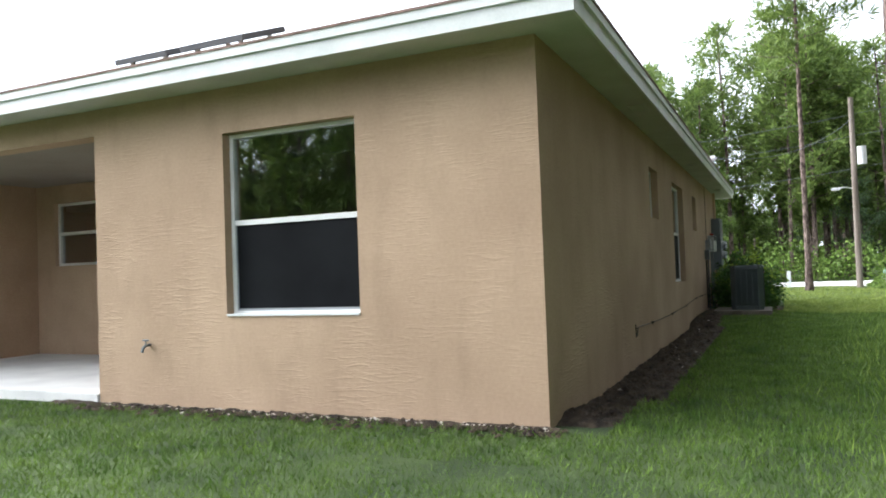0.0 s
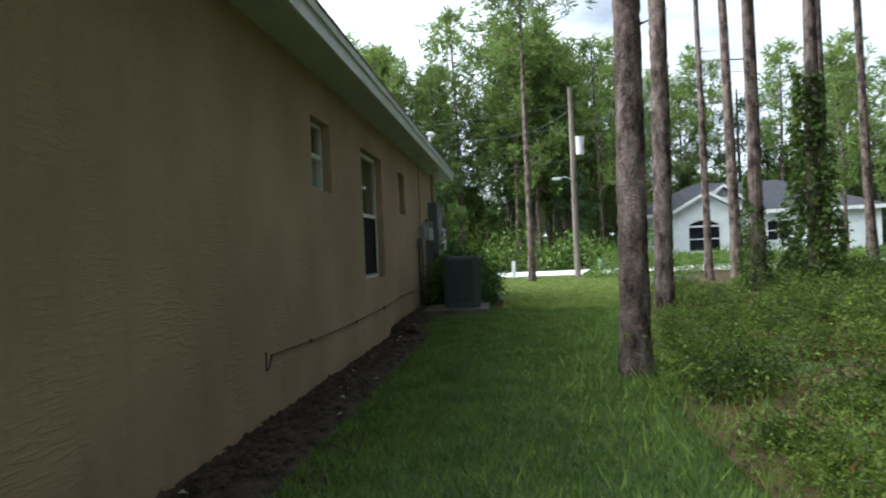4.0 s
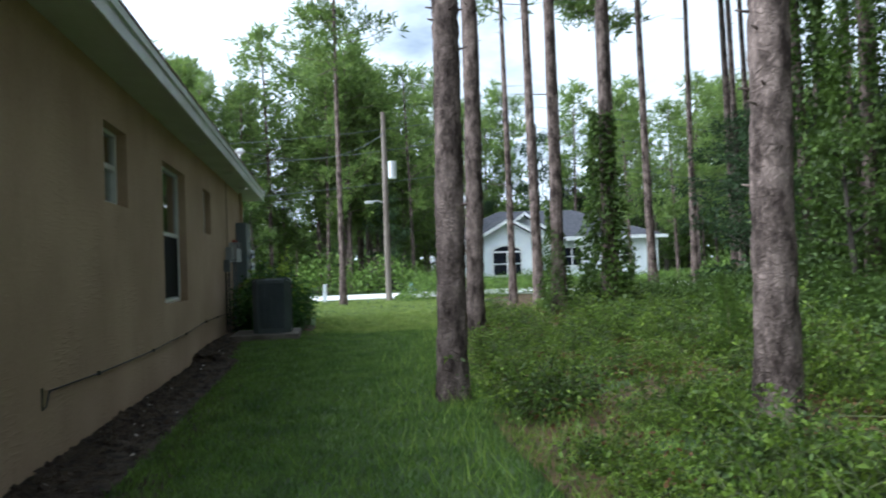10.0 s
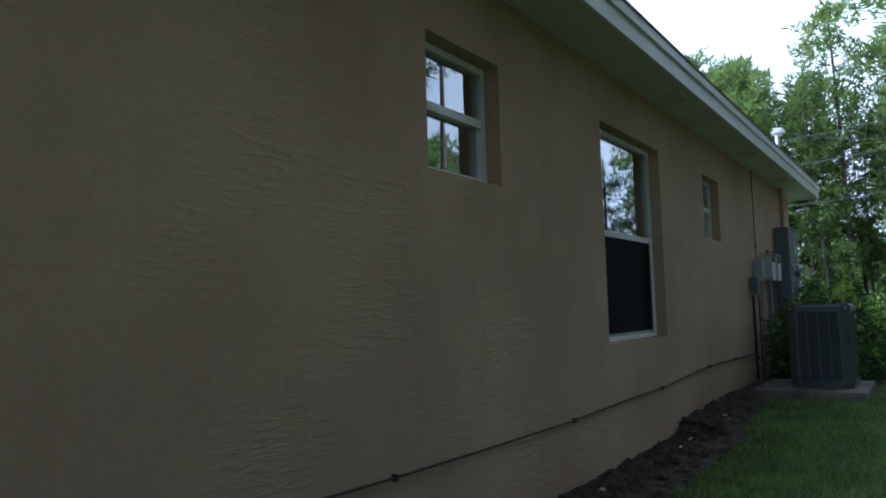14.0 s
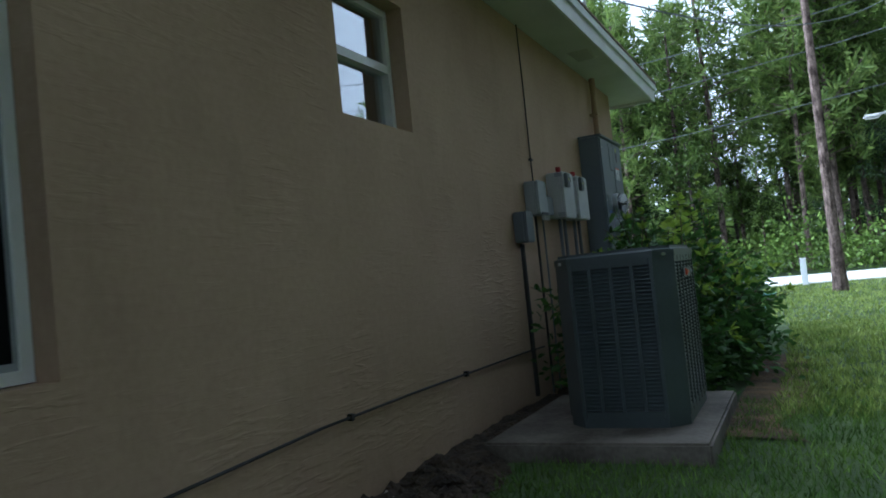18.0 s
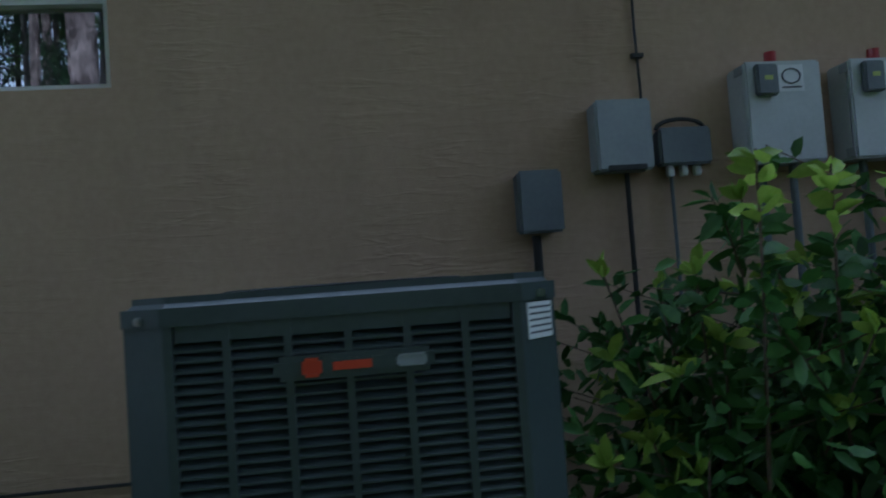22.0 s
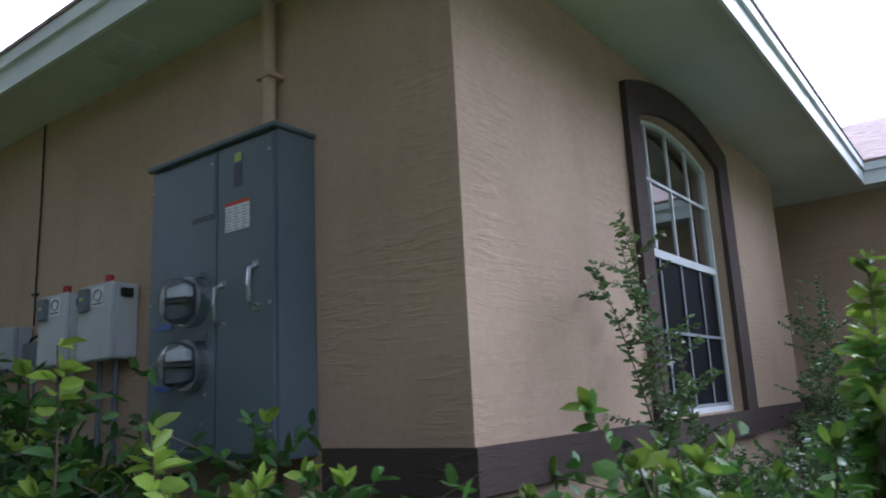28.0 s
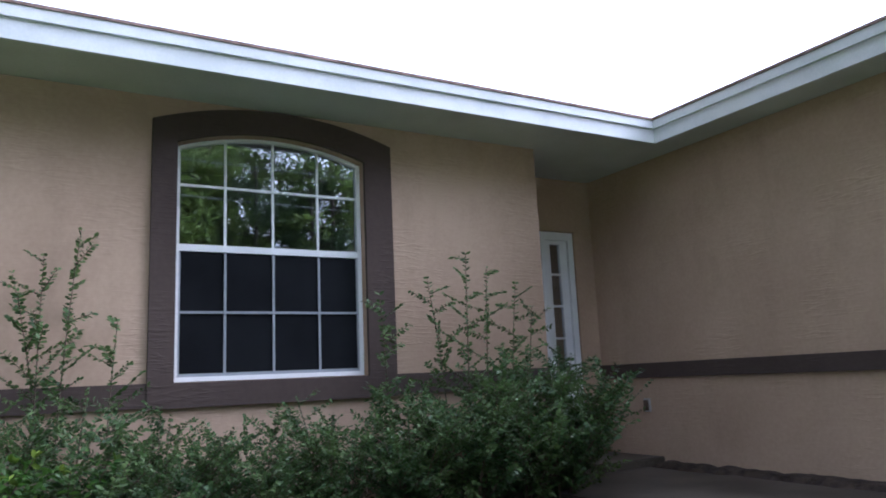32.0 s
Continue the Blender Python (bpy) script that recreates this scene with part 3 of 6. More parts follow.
tagged(part("porch_beam", boxes((PORCH_L - WALL_T, 0.0, 2.555, -4.42, WALL_T, TOP)), STUCCO), "tan stucco beam over the porch opening", "beam", kind="structure")
tagged(part("wall_rear_far", boxes((-12.2, 0.0, LOW, PORCH_L - WALL_T, WALL_T, TOP)), STUCCO), "tan stucco rear wall past the porch", "wall", kind="structure")
tagged(part("wall_west_rear", boxes((-12.2, WALL_T, LOW, -12.0, 2.75, TOP)), STUCCO), "tan stucco far side wall", "wall", kind="structure")
tagged(part("ceiling_porch", boxes((PORCH_L, WALL_T, 2.78, -4.42, PORCH_BACK, 2.80)), SOFFIT), "pale painted porch ceiling", "ceiling", kind="structure")
tagged(part("floor_porch", boxes((PORCH_L, -0.02, -0.1, -4.424, PORCH_BACK, 0.10), bevel=0.008), PALE_CONCRETE), "pale concrete porch slab", "floor", kind="structure")
# rooms behind the windows
tagged(part("floor_inside", boxes((-12.0, 2.95, -0.1, -0.2, 14.2, 0.1), (-4.2, 0.2, -0.1, -0.2, 2.75, 0.1)), ROOM), "dim floor inside the house", "floor", kind="structure")
tagged(part("ceiling_inside", boxes((-11.99, 0.21, 2.66, -0.21, 14.2, 2.70), (-11.99, 14.26, 2.66, GARAGE_X - 0.21, 21.1, 2.70)), ROOM), "ceiling inside the house", "ceiling", kind="structure")
tagged(part("wall_inside", boxes((-3.6, 3.0, 0.1, -3.5, 14.98, 2.66), (-3.5, 6.0, 0.1, -0.2, 6.1, 2.66), (-3.5, 9.0, 0.1, -0.2, 9.1, 2.66), (-3.5, 12.3, 0.1, -0.2, 12.4, 2.66)), ROOM),
       "inner partition walls", "wall", kind="structure")
# painted bands
BAND = (0.81, 0.957)
bm = boxes((0.002, 14.53, BAND[0], 0.025, FRONT + 0.025, BAND[1]), (F[1] + 0.155, FRONT + 0.002, BAND[0], 0.002, FRONT + 0.025, BAND[1]),
           (EDGE_X, FRONT + 0.002, BAND[0], F[0] - 0.215, FRONT + 0.025, BAND[1]))
tagged(part("trim_band", bm, BROWN), "dark brown raised stucco band round the corner", "trim", kind="structure")
tagged(part("trim_band", boxes((GARAGE_X + 0.002, DOOR_Y, 0.835, GARAGE_X + 0.025, 21.4, 0.965)), BROWN), "dark brown raised stucco band on the garage wing", "trim", kind="structure")
TX0, TX1 = F[0] - 0.215, F[1] + 0.155
bm = boxes((TX0, FRONT + 0.002, 0.80, F[0], FRONT + 0.035, F[3]), (F[1], FRONT + 0.002, 0.80, TX1, FRONT + 0.035, F[3]), (F[0], FRONT + 0.002, 0.80, F[1], FRONT + 0.035, F[2] - 0.002))
arch_fill(bm, F[0], F[1], F[3], ARCH, lambda x: arch_z(x, TX0, TX1, 2.648, 0.15), FRONT + 0.002, FRONT + 0.035)
for a, b in ((TX0, F[0]), (F[1], TX1)):
    n = 4
    for i in range(n):
        p, q = a + (b - a) * i / n, a + (b - a) * (i + 1) / n
        zp, zq = arch_z(p, TX0, TX1, 2.648, 0.15), arch_z(q, TX0, TX1, 2.648, 0.15)
        vs = [bm.verts.new(c) for c in ((p, FRONT + 0.002, F[3]), (q, FRONT + 0.002, F[3]), (q, FRONT + 0.002, zq), (p, FRONT + 0.002, zp),
                                        (p, FRONT + 0.035, F[3]), (q, FRONT + 0.035, F[3]), (q, FRONT + 0.035, zq), (p, FRONT + 0.035, zp))]
        faces = [(0, 1, 2, 3), (7, 6, 5, 4), (2, 6, 7, 3)] + ([(3, 7, 4, 0)] if p == TX0 else []) + ([(1, 5, 6, 2)] if abs(q - TX1) < 1e-6 else [])
        for f in faces:
            bm.faces.new([vs[k] for k in f])
tagged(part("trim_arch", bm, BROWN), "dark brown raised stucco surround of the arched window", "trim", kind="structure")

# ---- eaves and roof ----
OV, OVR, OVF = 0.40, 0.43, 0.60
SX, RY, FY, GX, GY = OV, -OVR, FRONT + OVF, GARAGE_X + OV, 21.4 + OVF
WX = -12.2 - OV
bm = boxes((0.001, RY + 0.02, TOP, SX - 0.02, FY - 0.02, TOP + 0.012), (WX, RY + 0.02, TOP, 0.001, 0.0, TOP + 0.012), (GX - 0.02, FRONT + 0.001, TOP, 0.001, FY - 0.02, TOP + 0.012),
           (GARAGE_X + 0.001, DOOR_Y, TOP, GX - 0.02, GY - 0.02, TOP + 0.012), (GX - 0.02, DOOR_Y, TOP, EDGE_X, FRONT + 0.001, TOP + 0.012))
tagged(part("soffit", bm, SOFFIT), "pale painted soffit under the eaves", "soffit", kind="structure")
FB, FT = TOP - 0.03, TOP + 0.15
rows = [(SX - 0.02, RY, FB, SX, FY, FT), (WX, RY, FB, SX - 0.02, RY + 0.02, FT), (GX, FY - 0.02, FB, SX - 0.02, FY, FT), (GX - 0.02, FY - 0.02, FB, GX, GY, FT), (WX, GY, FB, GX, GY + 0.02, FT)]
for row in rows:
    tagged(part("fascia", boxes(row), FASCIA), "pale aluminium fascia board along the eaves", "fascia", kind="structure")
E_ = 0.022
rows = [(SX + 0.001, RY - E_, FT - 0.06, SX + E_, FY + E_, FT + 0.012), (WX, RY - E_, FT - 0.06, SX + 0.001, RY - 0.001, FT + 0.012),
        (GX + E_, FY + 0.001, FT - 0.06, SX + 0.001, FY + E_, FT + 0.012), (GX + 0.001, FY + 0.001, FT - 0.06, GX + E_, GY, FT + 0.012)]
for row in rows:
    tagged(part("drip_edge", boxes(row), FASCIA), "pale metal drip edge on the fascia", "drip edge", kind="structure")


def hip_roof(bm, x0, x1, y0, y1, z, slope=0.40, over=0.03):
    x0, x1, y0, y1 = x0 - over, x1 + over, y0 - over, y1 + over
    w, d = x1 - x0, y1 - y0
    h = min(w, d) / 2
    mx, my = (x0 + x1) / 2, (y0 + y1) / 2
    ridge = [(mx, y0 + h), (mx, y1 - h)] if d >= w else [(x0 + h, my), (x1 - h, my)]
    base = [bm.verts.new(p) for p in ((x0, y0, z), (x1, y0, z), (x1, y1, z), (x0, y1, z))]
    low = [bm.verts.new((v.co.x, v.co.y, z - 0.02)) for v in base]
    r = [bm.verts.new((*p, z + h * slope)) for p in ridge]
    if d >= w:
        fs = [(base[0], base[1], r[0]), (base[1], base[2], r[1], r[0]), (base[2], base[3], r[1]), (base[3], base[0], r[0], r[1])]
    else:
        fs = [(base[0], base[1], r[1], r[0]), (base[1], base[2], r[1]), (base[2], base[3], r[0], r[1]), (base[3], base[0], r[0])]
    for f in fs:
        bm.faces.new(f)
    for k in range(4):
        bm.faces.new((low[k], low[(k + 1) % 4], base[(k + 1) % 4], base[k]))
    bm.faces.new(low[::-1])


bm = bmesh.new()
hip_roof(bm, WX, SX, RY, FY, FT + 0.03)
tagged(part("roof_main", bm, SHINGLE), "brown shingle hip roof of the house", "roof", kind="structure")
bm = bmesh.new()
hip_roof(bm, WX, GX, 10.0, GY, FT + 0.035)
tagged(part("roof_garage", bm, SHINGLE), "brown shingle hip roof of the garage wing", "roof", kind="structure")

tagged(part("ridge_vent", boxes((-9.13, 10.8, 4.40, -8.82, 15.0, 4.475), bevel=0.02), BOX_DARK), "dark ridge vent along the garage roof", "ridge vent", kind="structure")

# ---- windows ----
def pane_set(parent, axis, at, u0, u1, z0, z1, inward, arch=0.0, grid=None, screen=True, bar=0.035):
    """A single-hung window in the plane axis = at: frame, two panes, meeting rail, screen on the lower half."""
    def blk(ua, ub, za, zb, d0, d1):
        lo, hi = min(at + inward * d0, at + inward * d1), max(at + inward * d0, at + inward * d1)
        return (lo, ua, za, hi, ub, zb) if axis == "x" else (ua, lo, za, ub, hi, zb)

    zm = (z0 + z1) / 2 + (0.09 if arch else 0.01)
    f = bar
    bm = boxes(blk(u0, u0 + f, z0, z1, 0, 0.07), blk(u1 - f, u1, z0, z1, 0, 0.07), blk(u0 + f, u1 - f, z0, z0 + f, 0, 0.07))
    if arch:
        y0, y1 = sorted((at, at + inward * 0.07))
        arch_fill(bm, u0 + f, u1 - f, z1 - 0.02, arch - 0.005, lambda x: arch_z(x, u0, u1, z1 - 0.004, arch), y0, y1)
    else:
        box(bm, *blk(u0 + f, u1 - f, z1 - f, z1, 0, 0.07))
    part("window_frame", bm, WHITE, parent)
    part("meeting_rail", boxes(blk(u0 + f, u1 - f, zm - 0.02, zm + 0.025, 0.004, 0.06)), WHITE, parent)
    top = z1 + arch - 0.02 if arch else z1 - f
    g1 = boxes(blk(u0 + f, u1 - f, z0 + f, zm - 0.02, 0.044, 0.048))
    if arch:
        g2 = bmesh.new()
        yy = sorted((at + inward * 0.024, at + inward * 0.028))
        n = 16
        a0, a1 = u0 + f, u1 - f
        for i in range(n):
            a, b = a0 + (a1 - a0) * i / n, a0 + (a1 - a0) * (i + 1) / n
            za, zb = arch_z(a, a0, a1, z1 - 0.02, arch - 0.005), arch_z(b, a0, a1, z1 - 0.02, arch - 0.005)
            for y in yy:
                g2.faces.new([g2.verts.new(p) for p in ((a, y, zm + 0.025), (b, y, zm + 0.025), (b, y, zb), (a, y, za))])
        bmesh.ops.remove_doubles(g2, verts=g2.verts, dist=1e-4)
    else:
        g2 = boxes(blk(u0 + f, u1 - f, zm + 0.025, top, 0.024, 0.028))
    for name, g in (("lower_pane", g1), ("upper_pane", g2)):
        o = part(name, g, GLASS, parent)
        o.visible_shadow = False
    if screen:
        part("insect_screen", boxes(blk(u0 + f + 0.012, u1 - f - 0.012, z0 + f + 0.02, zm - 0.022, 0.018, 0.020)), SCREEN, parent, "dark insect screen")
        part("screen_frame", boxes(blk(u0 + f, u1 - f, z0 + f, z0 + f + 0.02, 0.012, 0.026), blk(u0 + f, u0 + f + 0.012, z0 + f + 0.02, zm - 0.02, 0.012, 0.026),
                                   blk(u1 - f - 0.012, u1 - f, z0 + f + 0.02, zm - 0.02, 0.012, 0.026)), BOX_GREY, parent)
    if grid:
        for k in range(1, grid):
            u = u0 + (u1 - u0) * k / grid
            ztop = arch_z(u, u0 + f, u1 - f, z1 - 0.02, arch - 0.005)
            part("muntin", boxes(blk(u - 0.008, u + 0.008, zm + 0.025, ztop, 0.014, 0.024)), WHITE, parent)
            part("muntin", boxes(blk(u - 0.008, u + 0.008, z0 + f + 0.02, zm - 0.02, 0.006, 0.012)), BOX_GREY, parent)
        zu, zl = zm + 0.425, (z0 + zm) / 2 + 0.01
        part("muntin", boxes(blk(u0 + f, u1 - f, zu - 0.008, zu + 0.008, 0.012, 0.022)), WHITE, parent)
        part("muntin", boxes(blk(u0 + f, u1 - f, zl - 0.008, zl + 0.008, 0.004, 0.011)), BOX_GREY, parent)


def window(name, axis, at, u0, u1, z0, z1, inward, label, **kw):
    e = thing(name, 0, 0, 0, label, "window", kind="structure")
    pane_set(e, axis, at, u0 + 0.004, u1 - 0.004, z0 + 0.004, z1 - 0.004, inward, **kw)
    return e


window("window_1", "x", -0.09, A[0], A[1], A[2], A[3], -1, "small white-framed side window set in tan stucco", screen=False)
window("window_2", "x", -0.09, B[0], B[1], B[2], B[3], -1, "tall white-framed single-hung side window with dark screen")
window("window_3", "x", -0.09, C[0], C[1], C[2], C[3], -1, "small white-framed side window near the air conditioner", screen=False)
window("window_4", "y", 0.085, R[0], R[1], R[2], R[3], 1, "large white-framed single-hung rear window with dark screen")
window("window_5", "y", FRONT - 0.055, F[0], F[1], F[2], F[3], -1, "arched white window with muntins and dark screen", arch=ARCH, grid=4, bar=0.03)
window("window_6", "y", PORCH_BACK + 0.06, -8.55, -7.35, 1.43, 2.39, 1, "white-framed window at the back of the porch", screen=False)
# white sills
tagged(part("trim_sill", boxes((R[0] + 0.005, -0.012, R[2] + 0.001, R[1] - 0.005, 0.083, R[2] + 0.018)), WHITE), "thin white sill of the rear window", "sill", kind="structure")
# entry sidelight
e = thing("door_1", 0, 0, 0, "white entry door sidelight with four glass lites", "door", kind="structure")
part("door_frame", boxes((-5.516, DOOR_Y - 0.12, 0.152, -5.455, DOOR_Y - 0.02, 2.276), (-5.165, DOOR_Y - 0.12, 0.152, -5.104, DOOR_Y - 0.02, 2.276),
                         (-5.455, DOOR_Y - 0.12, 2.20, -5.165, DOOR_Y - 0.02, 2.276)), WHITE, e)
zs = [0.95, 1.25, 1.56, 1.87, 2.16]
part("door_panel", boxes((-5.453, DOOR_Y - 0.09, 0.16, -5.37, DOOR_Y - 0.05, 2.198), (-5.25, DOOR_Y - 0.09, 0.16, -5.167, DOOR_Y - 0.05, 2.198), (-5.37, DOOR_Y - 0.09, 0.16, -5.25, DOOR_Y - 0.05, 0.93),
                         (-5.37, DOOR_Y - 0.09, 2.16, -5.25, DOOR_Y - 0.05, 2.198), *[(-5.37, DOOR_Y - 0.09, z - 0.02, -5.25, DOOR_Y - 0.05, z) for z in zs[1:4]]), WHITE, e)
for za, zb in zip([0.93, 1.25, 1.56, 1.87], [1.23, 1.54, 1.85, 2.16]):
    part("lite", boxes((-5.369, DOOR_Y - 0.072, za + 0.001, -5.251, DOOR_Y - 0.068, zb - 0.001)), GLASS, e)
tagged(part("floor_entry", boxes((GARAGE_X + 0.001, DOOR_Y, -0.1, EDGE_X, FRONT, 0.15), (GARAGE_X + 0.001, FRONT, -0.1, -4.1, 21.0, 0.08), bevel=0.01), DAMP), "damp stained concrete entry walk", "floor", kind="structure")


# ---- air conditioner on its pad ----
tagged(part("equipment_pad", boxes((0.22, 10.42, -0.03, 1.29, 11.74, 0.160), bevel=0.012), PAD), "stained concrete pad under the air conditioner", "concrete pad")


def air_conditioner(x, y, z, hx, hy, height):
    e = thing("air_conditioner", x, y, z, "dark green-grey louvred air conditioner on a concrete pad", "air conditioner")
    ch = 0.09

    def octagon(bm, h0, h1, grow=0.0, cut=ch):
        a, b, c, d = hx + grow, hy + grow, hx + grow - cut, hy + grow - cut
        pts = [(c, -b), (a, -d), (a, d), (c, b), (-c, b), (-a, d), (-a, -d), (-c, -b)]
        lo, hi = [bm.verts.new((*p, h0)) for p in pts], [bm.verts.new((*p, h1)) for p in pts]
        bm.faces.new(lo[::-1])
        bm.faces.new(hi)
        for k in range(8):
            bm.faces.new((lo[k], lo[(k + 1) % 8], hi[(k + 1) % 8], hi[k]))
        return bm

    part("base_pan", octagon(bmesh.new(), 0.0, 0.05, -0.005), AC_METAL, e)
    part("coil", octagon(bmesh.new(), 0.05, height - 0.06, -0.035), AC_DARK, e, "black finned coil")
    bm = octagon(bmesh.new(), height - 0.06, height - 0.006, 0.004)
    bmesh.ops.bevel(bm, geom=[ed for ed in bm.edges if all(v.co.z > height - 0.02 for v in ed.verts)], offset=0.02, segments=3, affect='EDGES')
    part("top_cover", bm, AC_METAL, e, "rounded enamelled top cover")
    bm = bmesh.new()
    for r in np.linspace(0.06, hx - 0.05, 8):
        pts = [(r * math.cos(a), r * math.sin(a), height - 0.004) for a in np.linspace(0, 2 * math.pi, 25)]
        tube(pts, 0.003, 5, bm)
    for a in range(0, 360, 45):
        c, s = math.cos(radians(a)), math.sin(radians(a))
        tube([(0.05 * c, 0.05 * s, height - 0.005), ((hx - 0.04) * c, (hx - 0.04) * s, height - 0.005)], 0.004, 5, bm)
    part("fan_grille", bm, AC_DARK, e, "black wire fan grille")
    zlo, zhi = 0.05, height - 0.06
    for k in range(4):
        turn = Matrix.Rotation(radians(90 * k), 4, 'Z')
        half, side = (hy, hx) if k % 2 == 0 else (hx, hy)
        # corner post
        bm = bmesh.new()
        p = [(side, half - ch), (side - ch, half), (side - ch - 0.012, half - 0.03), (side - 0.03, half - ch - 0.012)]
        lo, hi = [bm.verts.new((*q, zlo)) for q in p], [bm.verts.new((*q, zhi)) for q in p]
        for j in range(4):
            bm.faces.new((lo[j], lo[(j + 1) % 4], hi[(j + 1) % 4], hi[j]))
        bm.transform(turn)
        part("corner_post", bm, AC_METAL, e)
        # louvred side: uprights and slats
        w = side - ch
        bm = bmesh.new()
        n_up = 5 if k % 2 == 0 else 7
        ups = [-w + 2 * w * i / (n_up - 1) for i in range(n_up)]
        for i, u in enumerate(ups):
            h = 0.016 if i in (0, n_up - 1) else 0.007
            box(bm, max(-w, u - h), half - 0.022, zlo, min(w, u + h), half + 0.001, zhi)
        box(bm, -w + 0.02, half - 0.022, zhi - 0.03, w - 0.02, half - 0.001, zhi)
        box(bm, -w + 0.02, half - 0.022, zlo, w - 0.02, half - 0.001, zlo + 0.03)
        bm.transform(turn)
        part("louvre_frame", bm, AC_METAL, e)
        bm = bmesh.new()
        n_slat = 38
        for i in range(n_slat):
            z = zlo + 0.042 + (zhi - zlo - 0.084) * i / (n_slat - 1)
            for u0, u1 in zip(ups, ups[1:]):
                vs = [bm.verts.new(q) for q in ((u0 + 0.007, half - 0.004, z - 0.006), (u1 - 0.007, half - 0.004, z - 0.006), (u1 - 0.007, half - 0.020, z + 0.007), (u0 + 0.007, half - 0.020, z + 0.007),
                                                (u0 + 0.007, half - 0.004, z - 0.002), (u1 - 0.007, half - 0.004, z - 0.002), (u1 - 0.007, half - 0.020, z + 0.010), (u0 + 0.007, half - 0.020, z + 0.010))]
                for f in ((3, 2, 1, 0), (4, 5, 6, 7), (0, 1, 5, 4), (2, 3, 7, 6)):
                    bm.faces.new([vs[q] for q in f])
        bm.transform(turn)
        tagged(part("louvre", bm, AC_METAL, e, "rows of pressed louvre slats"), kind="stuff")
    # badge on the lawn side, label on the corner post
    bz = height - 0.15
    badge = part("badge", boxes((hx + 0.002, -0.135, bz - 0.022, hx + 0.014, 0.155, bz + 0.022), bevel=0.010), AC_METAL, e, "grey maker's badge")
    part("badge_mark", boxes((hx + 0.0145, -0.085, bz - 0.017, hx + 0.016, -0.05, bz + 0.017), bevel=0.006), BADGE_RED, badge)
    part("badge_mark", boxes((hx + 0.0145, -0.03, bz - 0.008, hx + 0.016, 0.04, bz + 0.007)), BADGE_RED, badge)
    part("badge_mark", boxes((hx + 0.0145, 0.085, bz - 0.011, hx + 0.016, 0.14, bz + 0.011), bevel=0.004), BOX_GREY, badge)
    lab = boxes((-0.045, -0.001, height - 0.135, 0.045, 0.001, height - 0.065))
    m = Matrix.Translation((hx - ch / 2 + 0.002, hy - ch / 2 + 0.002, 0)) @ Matrix.Rotation(radians(-45), 4, 'Z')
    lab.transform(m)
    sticker = part("sticker", lab, LABEL, e, "white printed sticker")
    for k in range(5):
        ln = boxes((-0.04, 0.0012, height - 0.125 + 0.012 * k, 0.038, 0.002, height - 0.121 + 0.012 * k))
        ln.transform(m)
        part("print_line", ln, INK, sticker)
    for sx, sy in ((1, -1), (1, 1), (-1, -1)):
        bolt = boxes((-0.012, -0.004, height - 0.055, 0.012, 0.006, height - 0.04), bevel=0.003)
        bolt.transform(Matrix.Translation((sx * (hx - ch / 2 + 0.006), sy * (hy - ch / 2 + 0.006), 0)) @ Matrix.Rotation(radians(-45 * sx * sy), 4, 'Z'))
        part("bolt", bolt, CHROME, e)
    return e


air_conditioner(0.858, 11.150, 0.160, 0.302, 0.415, 0.885)

# ---- boxes on the side wall ----
def wall_box(name, y0, y1, z0, z1, depth, mat, label, category, lid=True):
    e = thing(name, 0.0, (y0 + y1) / 2, z0, label, category)
    w, h = (y1 - y0) / 2, z1 - z0
    part("body", boxes((0.003, -w + 0.006, 0.004, depth - 0.02, w - 0.006, h - 0.004), bevel=0.008), mat, e)
    if lid:
        part("cover", boxes((depth - 0.0195, -w, 0, depth, w, h), bevel=0.008), mat, e)
    return e


def conduit(y, z0, z1, r, mat, label, x=0.03):
    c = part("conduit", tube([(x, y, z0), (x, y, z1)], r, 10), mat, smooth=False)
    return tagged(c, label, "conduit")


b0 = wall_box("disconnect_box", 11.75, 11.905, 1.175, 1.39, 0.10, BOX_DARK, "small dark grey electrical disconnect box on stucco", "electrical box")
conduit(11.82, 0.14, 1.17, 0.016, BLACK, "black conduit below the disconnect box")
b1 = wall_box("phone_box", 12.036, 12.24, 1.37, 1.62, 0.11, BOX_GREY, "grey plastic telephone interface box on stucco", "utility box")
part("latch", boxes((0.11, -0.07, -0.0, 0.118, 0.07, 0.02), bevel=0.003), BLACK, b1)
b2 = wall_box("cable_box", 12.275, 12.47, 1.385, 1.52, 0.08, BOX_DARK, "small grey cable junction box with white plugs", "utility box")
for k in (-0.05, 0.0, 0.05):
    part("plug", boxes((0.03, k - 0.012, -0.035, 0.055, k + 0.012, 0.004), bevel=0.003), LABEL, b2)
bm = tube([(0.04, 0.09 * math.cos(a), 0.135 + 0.035 * math.sin(a)) for a in np.linspace(0, math.pi, 9)], 0.008, 6)
part("cable_loop", bm, BLACK, b2)


